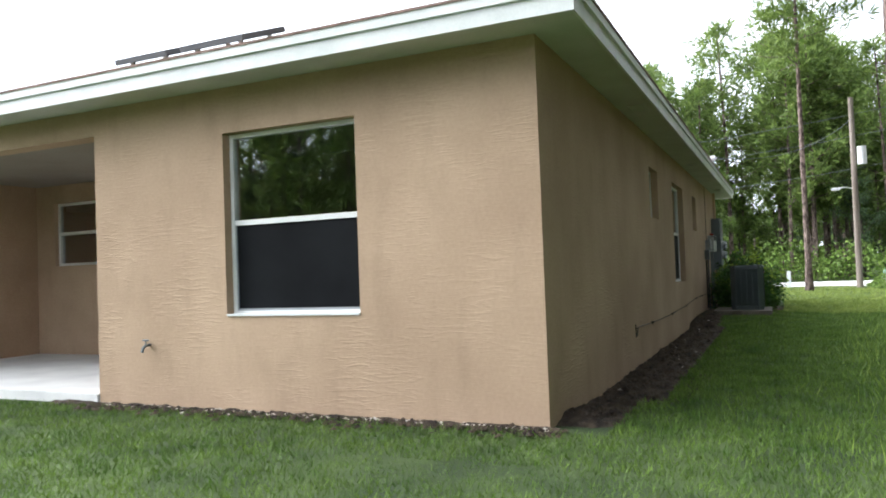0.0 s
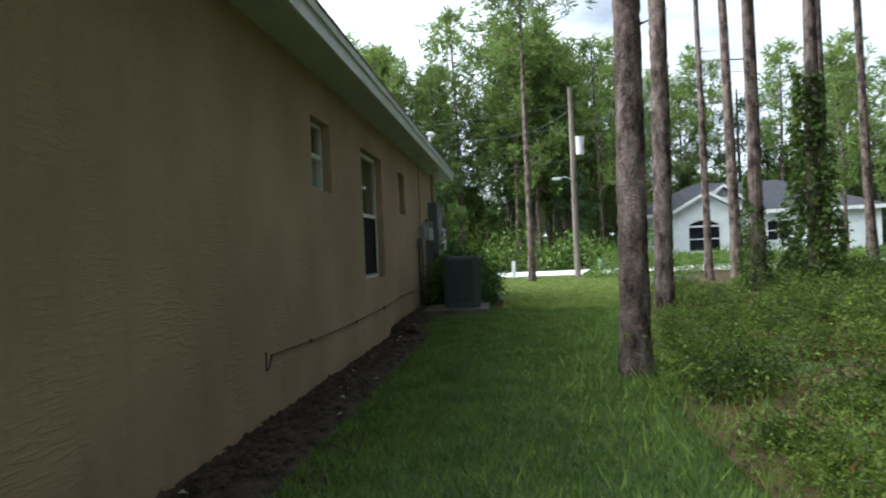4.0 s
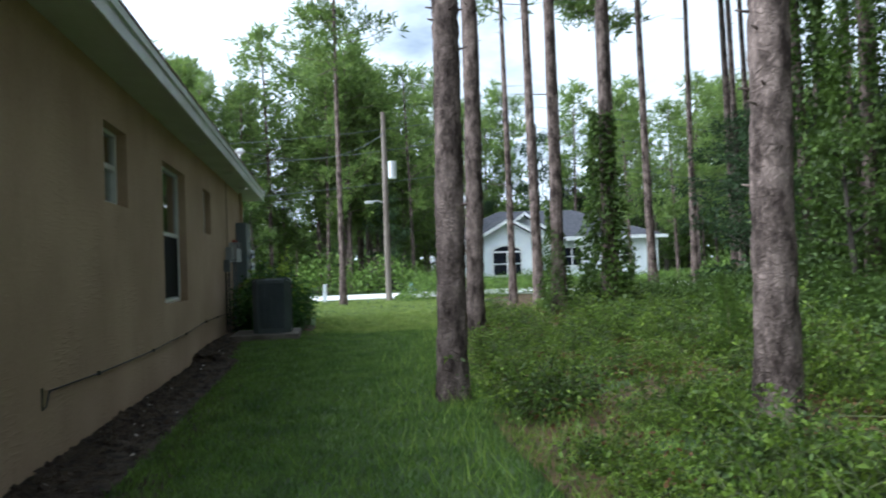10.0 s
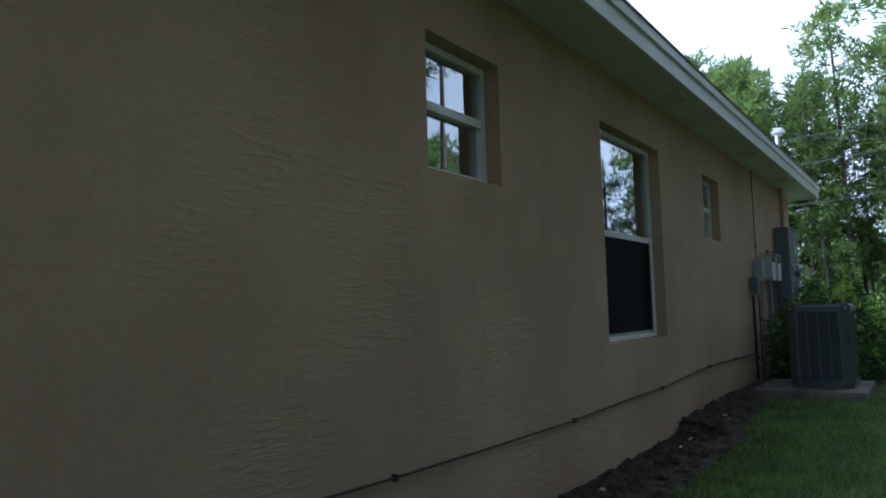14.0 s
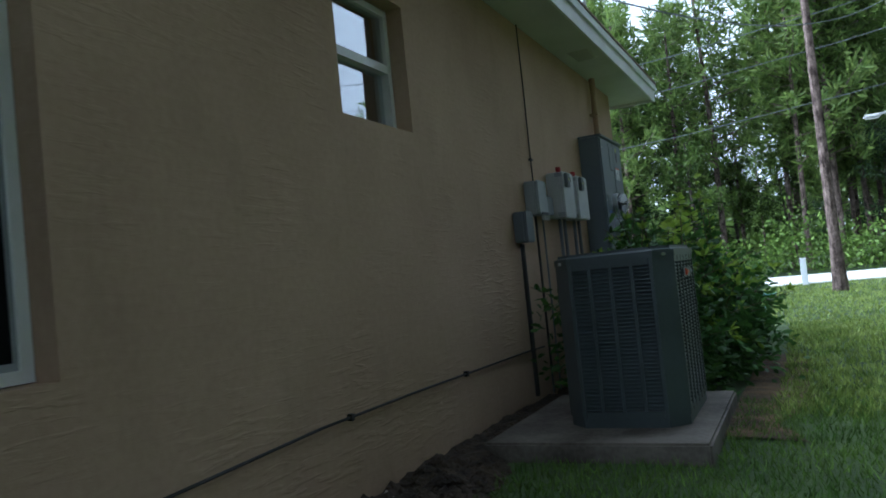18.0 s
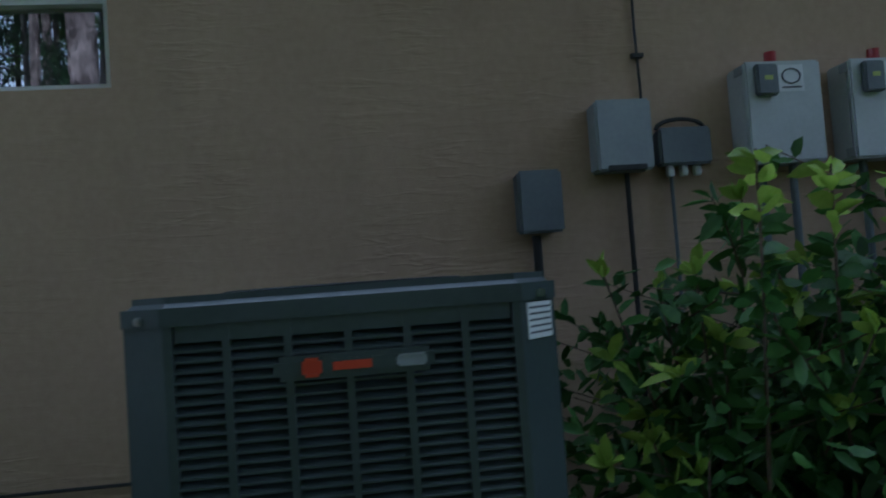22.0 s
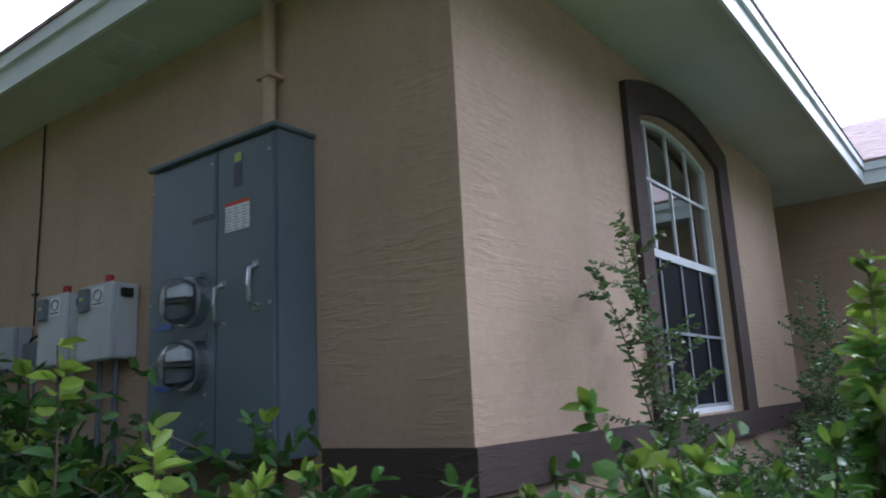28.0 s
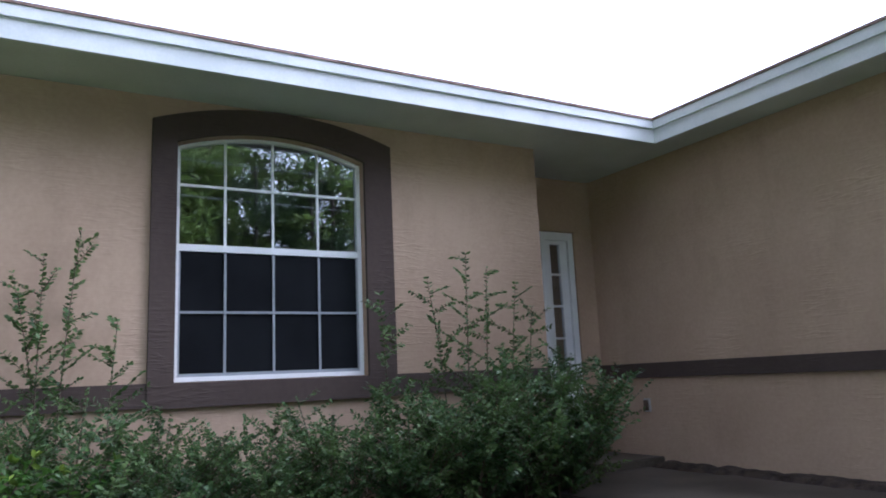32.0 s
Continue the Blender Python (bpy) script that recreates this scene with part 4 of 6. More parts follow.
def alarm_box(y0, y1):
    e = wall_box("pump_alarm_box", y0, y1, 1.365, 1.727, 0.14, ALARM_GREY, "light grey pump alarm box with red lamp on top", "alarm box")
    tagged(e, group="pump alarm boxes")
    bm = tube([(0.07, 0.0, 0.362), (0.07, 0.0, 0.412)], 0.021, 12)
    part("alarm_lamp", bm, RED, e, "red alarm lamp")
    sw = part("switch", boxes((0.1405, -0.115, 0.235, 0.168, -0.035, 0.345), bevel=0.006), BOX_DARK, e, "dark switch cover")
    part("switch_tag", boxes((0.1685, -0.088, 0.287, 0.170, -0.058, 0.303)), WEED_TAG, sw)
    st = part("sticker", boxes((0.1405, -0.02, 0.25, 0.1415, 0.075, 0.345)), LABEL, e, "white oval-marked sticker")
    pts = [(0.1425, 0.028 + 0.034 * math.cos(a), 0.305 + 0.026 * math.sin(a)) for a in np.linspace(0, 2 * math.pi, 21)]
    part("sticker_ring", tube(pts, 0.003, 5), INK, st)
    part("sticker_line", boxes((0.142, -0.01, 0.262, 0.1425, 0.065, 0.268)), INK, st)
    part("latch", boxes((0.04, 0.151, 0.29, 0.10, 0.168, 0.33), bevel=0.004), BLACK, e)
    for zz in (0.03, 0.335):
        part("hinge", boxes((0.08, -0.152, zz - 0.015, 0.135, -0.147, zz + 0.015)), BOX_GREY, e)
    return e


WEED_TAG = material("yellow_tag", (0.35, 0.40, 0.10), (0.45, 0.50, 0.14), 0.5, 8.0, 0)
alarm_box(12.58, 12.87)
alarm_box(12.98, 13.29)
for y, z0 in ((12.66, 0.1), (12.78, 0.1), (13.06, 0.1), (13.20, 0.1)):
    conduit(y, z0, 1.367, 0.014, BOX_DARK, "thin grey conduit below an alarm box", 0.06)
conduit(12.165, 0.1, 1.371, 0.009, BLACK, "black cable below the telephone box")
conduit(12.33, 0.1, 1.386, 0.007, BOX_DARK, "grey cable below the junction box")
cb = part("cable", tube([(0.012, 12.25, 1.62), (0.012, 12.245, 1.9), (0.012, 12.25, 2.3), (0.012, 12.24, TOP)], 0.0055, 6), BLACK)
tagged(cb, "dark cable running up the stucco wall", "cable")
cp = part("cable_clip", boxes((0.002, 12.225, 1.79, 0.024, 12.268, 1.805)), BLACK, cb)

# meter panel
PY0, PY1, PZ0, PZ1, PD = 13.685, 14.495, 0.93, 2.155, 0.20
e = thing("meter_panel", 0.0, (PY0 + PY1) / 2, PZ0, "large blue-grey electric meter panel on tan stucco", "meter panel")
w, h = (PY1 - PY0) / 2, PZ1 - PZ0
part("body", boxes((0.003, -w, 0.0, PD - 0.012, w, h - 0.02), bevel=0.004), PANEL_GREY, e)
part("rain_hood", boxes((0.003, -w - 0.012, h - 0.0195, PD + 0.018, w + 0.012, h), bevel=0.004), PANEL_GREY, e)
part("meter_cover", boxes((PD - 0.0115, -w + 0.012, 0.02, PD, 0.055, h - 0.035), bevel=0.002), PANEL_GREY, e)
dr = part("breaker_door", boxes((PD - 0.0115, 0.065, 0.02, PD + 0.002, w - 0.012, h - 0.035), bevel=0.003), PANEL_GREY, e)
part("upper_cover", boxes((PD + 0.0005, -0.10, h - 0.29, PD + 0.005, 0.05, h - 0.05), bevel=0.002), PANEL_GREY, e)
part("seam", boxes((PD + 0.0006, -0.10, h - 0.305, PD + 0.002, 0.05, h - 0.297)), INK, e)


def meter(z):
    m = part("meter", tube([(PD, -0.075, z), (PD + 0.045, -0.075, z)], 0.098, 24), CHROME, e, "round glass electric meter")
    bm = bmesh.new()
    rows = []
    for d, r in ((0.045, 0.090), (0.09, 0.088), (0.115, 0.075), (0.122, 0.04), (0.1225, 0.002)):
        rows.append([bm.verts.new((PD + d, -0.075 + r * math.cos(a), z + r * math.sin(a))) for a in np.linspace(0, 2 * math.pi, 24, endpoint=False)])
    for r0, r1 in zip(rows, rows[1:]):
        for k in range(24):
            bm.faces.new((r0[k], r0[(k + 1) % 24], r1[(k + 1) % 24], r1[k]))
    g = part("glass_dome", bm, CLEAR, m, smooth=True)
    g.visible_shadow = False
    part("register", boxes((PD + 0.046, -0.115, z + 0.012, PD + 0.072, -0.035, z + 0.045), bevel=0.004), LABEL, m)
    part("meter_face", boxes((PD + 0.0452, -0.14, z - 0.062, PD + 0.0458, -0.01, z + 0.062)), INK, m)
    part("name_plate", boxes((PD + 0.046, -0.115, z - 0.055, PD + 0.07, -0.035, z - 0.012), bevel=0.004), BOX_DARK, m)
    part("disc", boxes((PD + 0.046, -0.125, z - 0.006, PD + 0.08, -0.025, z + 0.001)), INK, m)
    part("ring_latch", boxes((PD + 0.012, -0.02, z + 0.085, PD + 0.045, 0.02, z + 0.105), bevel=0.003), PANEL_GREY, m)
    part("knockout", boxes((PD + 0.0006, -0.34, z - 0.095, PD + 0.004, -0.215, z + 0.075), bevel=0.001), BOX_DARK, e)
    part("knockout_tag", boxes((PD + 0.0045, -0.335, z - 0.092, PD + 0.0055, -0.225, z - 0.07)), TAG_BLUE, e)


TAG_BLUE = material("blue_tag", (0.05, 0.10, 0.32), (0.07, 0.14, 0.40), 0.5, 8.0, 0)
meter(0.60)
meter(0.355)
hd = [(0.10, 0.57), (0.30, 0.62)]
for y, z in hd:
    p = [(PD + 0.003, y, z + 0.075), (PD + 0.035, y, z + 0.06), (PD + 0.04, y, z), (PD + 0.035, y, z - 0.06), (PD + 0.003, y, z - 0.075)]
    hdl = part("handle", tube(p, 0.008, 8), CHROME, dr, "bent steel pull handle")
    for dz in (0.08, -0.08):
        part("handle_plate", boxes((PD + 0.0025, y - 0.02, z + dz - 0.012, PD + 0.006, y + 0.02, z + dz + 0.012)), CHROME, hdl)
lb = part("warning_label", boxes((PD + 0.0025, 0.115, h - 0.378, PD + 0.0035, 0.26, h - 0.262)), LABEL, dr, "white warning label with red heading")
part("label_heading", boxes((PD + 0.004, 0.115, h - 0.277, PD + 0.0045, 0.26, h - 0.262)), BADGE_RED, lb)
for c in range(3):
    for k in range(8):
        y0 = 0.12 + c * 0.047
        part("print_line", boxes((PD + 0.004, y0, h - 0.373 + k * 0.0115, PD + 0.0044, y0 + 0.04 - 0.007 * ((k * 7 + c) % 3), h - 0.3685 + k * 0.0115)), BOX_GREY, lb)
part("brand_plate", boxes((PD + 0.0025, 0.165, h - 0.205, PD + 0.004, 0.215, h - 0.11)), INK, dr)
part("brand_mark", boxes((PD + 0.0025, 0.17, h - 0.105, PD + 0.004, 0.21, h - 0.07)), WEED_TAG, dr)
for y, z in ((-w + 0.03, 0.06), (-w + 0.03, 0.62), (-w + 0.03, h - 0.12), (0.03, 0.06), (0.03, h - 0.08), (w - 0.03, 0.1), (w - 0.03, 0.55), (w - 0.03, h - 0.1), (-0.02, 0.13), (0.0, 0.24), (0.0, 0.47)):
    part("screw", tube([(PD + 0.001, y, z), (PD + 0.006, y, z)], 0.006, 8), CHROME, e)
mast = part("service_mast", tube([(0.05, 14.28, PZ1), (0.05, 14.28, TOP)], 0.030, 12), STUCCO, smooth=False)
tagged(mast, "tan painted service conduit above the meter panel", "conduit")
part("strap", boxes((0.003, 14.235, 2.44, 0.085, 14.325, 2.46)), STUCCO, mast)
pc = conduit(14.30, 0.02, PZ0, 0.022, STUCCO, "tan painted conduit below the meter panel", 0.06)
mast2 = part("roof_mast", tube([(0.05, 14.28, 3.0), (0.05, 14.28, 3.62)], 0.030, 12), CHROME)
tagged(mast2, "steel service mast with weatherhead on the roof", "service mast")
part("weatherhead", boxes((-0.03, 14.2, 3.62, 0.16, 14.36, 3.74), bevel=0.04), LABEL, mast2)

# low cable on the wall
pts = [(0.014, 3.345, 0.465), (0.014, 3.345, 0.33), (0.016, 3.40, 0.345), (0.016, 3.46, 0.43), (0.014, 3.9, 0.42), (0.016, 4.49, 0.405), (0.014, 5.4, 0.395), (0.015, 6.3, 0.39), (0.014, 7.2, 0.405), (0.015, 8.06, 0.41),
       (0.014, 9.4, 0.46), (0.014, 10.2, 0.462), (0.014, 11.0, 0.455), (0.014, 11.7, 0.45), (0.014, 12.1, 0.44)]
cb = part("wall_cable", tube(pts, 0.0058, 6), BLACK)
tagged(cb, "thin black cable stapled along the foot of the wall", "cable")
for y in (4.49, 6.3, 8.06, 9.6, 10.75):
    z = float(np.interp(y, [p[1] for p in pts[4:]], [p[2] for p in pts[4:]]))
    part("staple", boxes((0.002, y - 0.01, z - 0.014, 0.026, y + 0.01, z + 0.014)), BLACK, cb)
sp = thing("water_spigot", -3.757, 0.0, 0.567, "brass garden spigot on the rear wall", "spigot")
part("body", tube([(0, -0.002, 0.0), (0, -0.05, 0.0), (0, -0.085, -0.02), (0, -0.10, -0.06)], 0.014, 8), BOX_DARK, sp)
part("handle", tube([(-0.035, -0.055, 0.045), (0.035, -0.055, 0.045)], 0.009, 6), BOX_DARK, sp)
part("stem", tube([(0, -0.055, 0.0), (0, -0.055, 0.045)], 0.007, 6), BOX_DARK, sp)
ou = thing("outdoor_outlet", GARAGE_X, 15.03, 0.53, "grey weatherproof outlet on the garage wall", "outlet")
part("plate", boxes((0.003, -0.04, 0, 0.02, 0.04, 0.12), bevel=0.005), CONCRETE, ou)
part("cover", boxes((0.021, -0.03, 0.015, 0.035, 0.03, 0.105), bevel=0.005), TWIG, ou)
# soffit vents
for y in (3.0, 8.2, 11.1, 13.4):
    v = part("soffit_vent", boxes((0.11, y - 0.15, TOP - 0.008, 0.29, y + 0.15, TOP), *[(0.12, y - 0.14 + k * 0.03, TOP - 0.014, 0.28, y - 0.128 + k * 0.03, TOP - 0.0085) for k in range(10)]), SOFFIT)
    tagged(v, "pale louvred vent in the soffit", "soffit vent", group="soffit vents")

# solar panels on the rear roof slope
slope = math.atan(0.40)
for x0, x1 in ((-4.9, -4.22), (-3.98, -3.22)):
    e = thing("solar_panel", (x0 + x1) / 2, 0.75, FT + 0.03 + 1.18 * 0.40 + 0.045, "dark solar panel raised above the rear roof", "solar panel", group="roof panels")
    e.matrix_world = e.matrix_world @ Matrix.Rotation(slope, 4, 'X')
    hw = (x1 - x0) / 2
    part("glass", boxes((-hw, 0, 0, hw, 0.7, 0.04)), PV_GLASS, e)
    part("panel_frame", boxes((-hw - 0.025, -0.025, -0.01, hw + 0.025, -0.001, 0.05), (-hw - 0.025, 0.701, -0.01, hw + 0.025, 0.725, 0.05), (-hw - 0.025, 0, -0.01, -hw - 0.001, 0.7, 0.05), (hw + 0.001, 0, -0.01, hw + 0.025, 0.7, 0.05)), BOX_DARK, e)
    for u in (-hw + 0.1, hw - 0.1):
        for v in (0.1, 0.6):
            part("foot", boxes((u - 0.02, v - 0.02, -0.06, u + 0.02, v + 0.02, -0.001)), CHROME, e)


# ---- plants ----
def trunk_bm(h, r, rng, lean=0.02, sides=10, rings=12):
    ph = rng.uniform(0, 6.28)
    pts, top = [], Vector((lean * h * math.cos(ph), lean * h * math.sin(ph), h))
    for i in range(rings + 1):
        t = i / rings
        wob = 0.06 * math.sin(3.1 * t + ph) * t
        pts.append(top * t + Vector((wob, 0.05 * math.sin(4.3 * t + ph), 0)))
    bm = bmesh.new()
    ring_list = []
    for i, p in enumerate(pts):
        t = i / rings
        rad = r * (1 - 0.72 * t) * (1 + 0.35 * max(0, 1 - t * rings / 1.0))
        ring_list.append([bm.verts.new(p + Vector((rad * (1 + 0.05 * rng.normal()) * math.cos(2 * math.pi * k / sides), rad * (1 + 0.05 * rng.normal()) * math.sin(2 * math.pi * k / sides), 0))) for k in range(sides)])
    for r0, r1 in zip(ring_list, ring_list[1:]):
        for k in range(sides):
            bm.faces.new((r0[k], r0[(k + 1) % sides], r1[(k + 1) % sides], r1[k]))
    return bm, pts


def plated_trunk(h, r, seed, sides=30):
    """A trunk with raised bark plates on its lower part."""
    rng = np.random.default_rng(seed)
    zs = [0.06 * i for i in range(112)] + [7.4, 8.6, 10, 12, 14, h]
    ph = rng.uniform(0, 6.28)
    bend = lambda z: Vector((0.05 * math.sin(z * 0.45 + ph), 0.04 * math.sin(z * 0.6 + 2 * ph), z))
    bm, rings = bmesh.new(), []
    for z in zs:
        rad = r * (1 - 0.62 * z / h) * (1 + 0.28 * math.exp(-z * 4))
        ring = []
        for k in range(sides):
            a = 2 * math.pi * k / sides
            c, s = math.cos(a), math.sin(a)
            f1, f2 = noise.voronoi((c * rad * 15 + seed, s * rad * 15, z * 6.5))[0][:2]
            push = 0.016 * min(1.0, (f2 - f1) * 4.0) + 0.010 * noise.noise((c * 2 + seed, s * 2, z * 2.2)) + 0.006 * noise.noise((c * 9, s * 9, z * 14))
            ring.append(bm.verts.new(bend(z) + Vector(((rad + push - 0.012) * c, (rad + push - 0.012) * s, 0))))
        rings.append(ring)
    for r0, r1 in zip(rings, rings[1:]):
        for k in range(sides):
            bm.faces.new((r0[k], r0[(k + 1) % sides], r1[(k + 1) % sides], r1[k]))
    for _ in range(26):
        z, a = rng.uniform(1.5, 6.5), rng.uniform(0, 6.28)
        p = bend(z) + Vector((math.cos(a), math.sin(a), 0)) * r * 0.85
        tube([p, p + Vector((math.cos(a), math.sin(a), 0.2)) * rng.uniform(0.03, 0.09)], 0.012, 5, bm, 0.006)
    return bm, [bend(h * i / 12) for i in range(13)]


def path_at(pts, t):
    f = t * (len(pts) - 1)
    i = min(int(f), len(pts) - 2)
    return pts[i].lerp(pts[i + 1], f - i)


def pine(seed, h, base, r, spread, n_branch=36, tufts=7, blades=14, plated=False):
    """A pine: tapered trunk, limbs, and tufts of needles along them."""
    rng = np.random.default_rng(seed)
    e = thing("pine_tree", 0, 0, -60, "tall pine with scaly brown bark", "tree", group="pines")
    bm, pts = plated_trunk(h, r, seed) if plated else trunk_bm(h, r, rng)
    limbs = []
    for i in range(n_branch):
        t = base + (1 - base) * (i + rng.uniform(0, 0.8)) / n_branch
        a = rng.uniform(0, 2 * math.pi)
        ln = spread * (0.35 + 0.75 * math.sin(math.pi * min(1, (t - base) / (1 - base) * 0.85 + 0.15))) * rng.uniform(0.6, 1.1)
        p0 = path_at(pts, min(t, 0.99))
        d = Vector((math.cos(a), math.sin(a), rng.uniform(-0.05, 0.5)))
        p1 = p0 + d * ln * 0.55
        p2 = p0 + d * ln + Vector((0, 0, 0.12 * ln))
        tube([p0, p1, p2], 0.035 * (1.3 - t), 4, bm, 0.008)
        limbs.append((p0, p1, p2))
    for _ in range(0 if plated else 5):
        t = rng.uniform(0.12, base)
        a = rng.uniform(0, 2 * math.pi)
        p0 = path_at(pts, t)
        tube([p0, p0 + Vector((math.cos(a), math.sin(a), 0.1)) * rng.uniform(0.2, 0.9)], 0.02, 4, bm, 0.006)
    part("trunk", bm, BARK, e, smooth=plated)
    cs, ws = [], []
    for p0, p1, p2 in limbs:
        for k in range(tufts):
            t = 0.35 + 0.65 * (k + rng.uniform(0, 1)) / tufts
            c = p0.lerp(p2, t)
            jitter = rng.normal(size=3) * 0.28
            w = rng.normal(size=(blades, 3)) + np.array(p2 - p0) * 0.5 / max((p2 - p0).length, 0.1) + [0, 0, 0.25]
            cs.append(np.array(c)[None] + jitter + rng.normal(size=(blades, 3)) * 0.09)
            ws.append(w)
    v, f = leaf_arrays(rng, np.concatenate(cs), np.concatenate(ws), 0.46, 0.085)
    o = new("crown", mesh_np("crown", v, f, NEEDLE))
    o.parent = e
    return e


def broadleaf(seed, h, base, r, spread, leaf_mat, n=3600, name="oak_tree", label="dark leafy understorey tree", size=0.12):
    rng = np.random.default_rng(seed)
    e = thing(name, 0, 0, -60, label, "tree", group="understorey trees")
    bm, pts = trunk_bm(h * 0.9, r, rng, 0.06, 8, 8)
    hubs = []
    for i in range(16):
        t = base + (0.95 - base) * i / 16
        a = rng.uniform(0, 6.28)
        ln = spread * rng.uniform(0.5, 1.1) * (1.0 - 0.5 * (t - base))
        p0 = path_at(pts, t)
        p2 = p0 + Vector((math.cos(a), math.sin(a), rng.uniform(0.1, 0.7))) * ln
        tube([p0, p0.lerp(p2, 0.5) + Vector((0, 0, 0.08)), p2], 0.03, 4, bm, 0.006)
        for s in (0.45, 0.75, 1.0):
            hubs.append((np.array(p0.lerp(p2, s)), 0.45 * spread * rng.uniform(0.35, 0.7)))
    part("trunk", bm, OAK_BARK, e)
    per = n // len(hubs)
    cs, ws = [], []
    for c, rad in hubs:
        d = rng.normal(size=(per, 3))
        d /= np.linalg.norm(d, axis=1, keepdims=True)
        cs.append(c + d * rad * rng.uniform(0.2, 1.0, (per, 1)) * [1, 1, 0.7])
        ws.append(d + rng.normal(size=(per, 3)) * 0.6)
    v, f = leaf_arrays(rng, np.concatenate(cs), np.concatenate(ws), size, size * 0.55, 0.2)
    o = new("crown", mesh_np("crown", v, f, leaf_mat))
    o.parent = e
    return e


def creeper(seed, h, rad, n=6500):
    """A creeper that wraps a trunk, wide at the foot and ragged above."""
    rng = np.random.default_rng(seed)
    e = thing("creeper", 0, 0, -60, "dense green creeper climbing a pine trunk", "creeper", "creepers")
    z = h * rng.uniform(0, 1, n) ** 1.25
    a = rng.uniform(0, 6.28, n)
    lump = 1 + 0.5 * np.sin(a * 3 + z * 1.7 + seed) * np.sin(z * 2.3 + seed)
    rr = rad * (1.15 - 0.8 * z / h) * lump * np.sqrt(rng.uniform(0.15, 1, n))
    c = np.stack([rr * np.cos(a), rr * np.sin(a), z], 1)
    w = np.stack([np.cos(a), np.sin(a), rng.uniform(-0.7, 0.4, n)], 1) + rng.normal(size=(n, 3)) * 0.5
    v, f = leaf_arrays(rng, c, w, 0.12, 0.085, 0.2)
    o = new("foliage", mesh_np("foliage", v, f, VINE_LEAF))
    o.parent = e
    pts = [(0.19 * math.cos(t * 5 + seed), 0.19 * math.sin(t * 5 + seed), h * 0.9 * t) for t in np.linspace(0, 1, 14)]
    part("vine_stem", tube(pts, 0.018, 5, None, 0.006), TWIG, e)
    return e


def bush(seed, rad, h, n, leaf_mat, size, name, label, category, group="", n_stem=9, aspect=0.5, stem_mat=TWIG, tip_mat=None, per_tip=5, fill=0.6, oval=False, tip_share=1.0):
    """Stems that fan out of one foot, leaves along them and a ragged leafy body, young leaves at the tips."""
    rng = np.random.default_rng(seed)
    e = thing(name, 0, 0, -60, label, category, group)
    bm = bmesh.new()
    cs, ws, tips, tipw, ends = [], [], [], [], []
    for i in range(n_stem):
        a = rng.uniform(0, 6.28)
        q = math.sqrt(rng.uniform(0, 1))
        top = Vector((rad * q * math.cos(a), rad * q * math.sin(a), h * rng.uniform(0.6, 1.08) * (1 - 0.35 * q)))
        p1 = Vector((top.x * 0.45, top.y * 0.45, top.z * 0.45))
        tube([Vector((top.x * 0.1, top.y * 0.1, 0)), p1, top], 0.005 + 0.003 * h, 4, bm, 0.003)
        sub = [(p1, top), (p1 * 0.3, p1)]
        for k in range(4):
            s = p1.lerp(top, rng.uniform(-0.4, 0.85))
            t = s + Vector((rng.normal() * 0.25, rng.normal() * 0.25, rng.uniform(0.02, 0.25))) * (0.35 + h * 0.6)
            t.z = max(t.z, 0.06)
            tube([s, t], 0.004, 3, bm, 0.002)
            sub.append((s, t))
        per = max(4, int(n * (1 - fill)) // (n_stem * len(sub)))
        for s, t in sub:
            u = rng.uniform(0.1, 1.0, per)[:, None]
            d = np.array(t - s) / max((t - s).length, 1e-3)
            cs.append(np.array(s) * (1 - u) + np.array(t) * u)
            ws.append(rng.normal(size=(per, 3)) + d * 0.7 + [0, 0, 0.2])
            ends.append(np.array(s) * 0.35 + np.array(t) * 0.65)
            if tip_mat and (t is top or (t is not p1 and rng.uniform() < tip_share)):
                tips.append(np.repeat(np.array(t)[None], per_tip, 0))
                tipw.append(rng.normal(size=(per_tip, 3)) * 0.75 + d * 0.9 + [0, 0, 0.45])
    m = int(n * fill)
    hub = np.array(ends)[rng.integers(0, len(ends), m)] * np.stack([np.ones(m), np.ones(m), rng.uniform(0.25, 1.0, m)], 1)
    cs.append(hub + rng.normal(size=(m, 3)) * rad * 0.22 * [1, 1, 0.8])
    cs[-1][:, 2] = np.maximum(cs[-1][:, 2], 0.02)
    ws.append(rng.normal(size=(m, 3)) + hub * [1.2, 1.2, 0.3] / rad)
    part("branchwork", bm, stem_mat, e)
    v, f = leaf_arrays(rng, np.concatenate(cs), np.concatenate(ws), size, size * aspect, 0.15, oval)
    o = new("foliage", mesh_np("foliage", v, f, leaf_mat))
    o.parent = e
    if tip_mat:
        v, f = leaf_arrays(rng, np.concatenate(tips), np.concatenate(tipw), size * 1.1, size * aspect, 0.2, oval)
        o = new("young_foliage", mesh_np("young_foliage", v, f, tip_mat))
        o.parent = e
    return e


def set_at(ob, x, y, z=0.0, turn=0.0, s=1.0, first=set()):
    """The first use moves the model itself, later ones copy it."""
    if ob.name in LOW_GROWTH:
        s = min(s, low_growth(x, y) / LOW_GROWTH[ob.name])
    m = pose(x, y, z, 0, 0, turn) @ Matrix.Diagonal((s, s, s, 1))
    if ob.name in first:
        return copy_scaled(ob, m)
    first.add(ob.name)
    ob.matrix_world = m
    ob["s0"] = s
    return ob


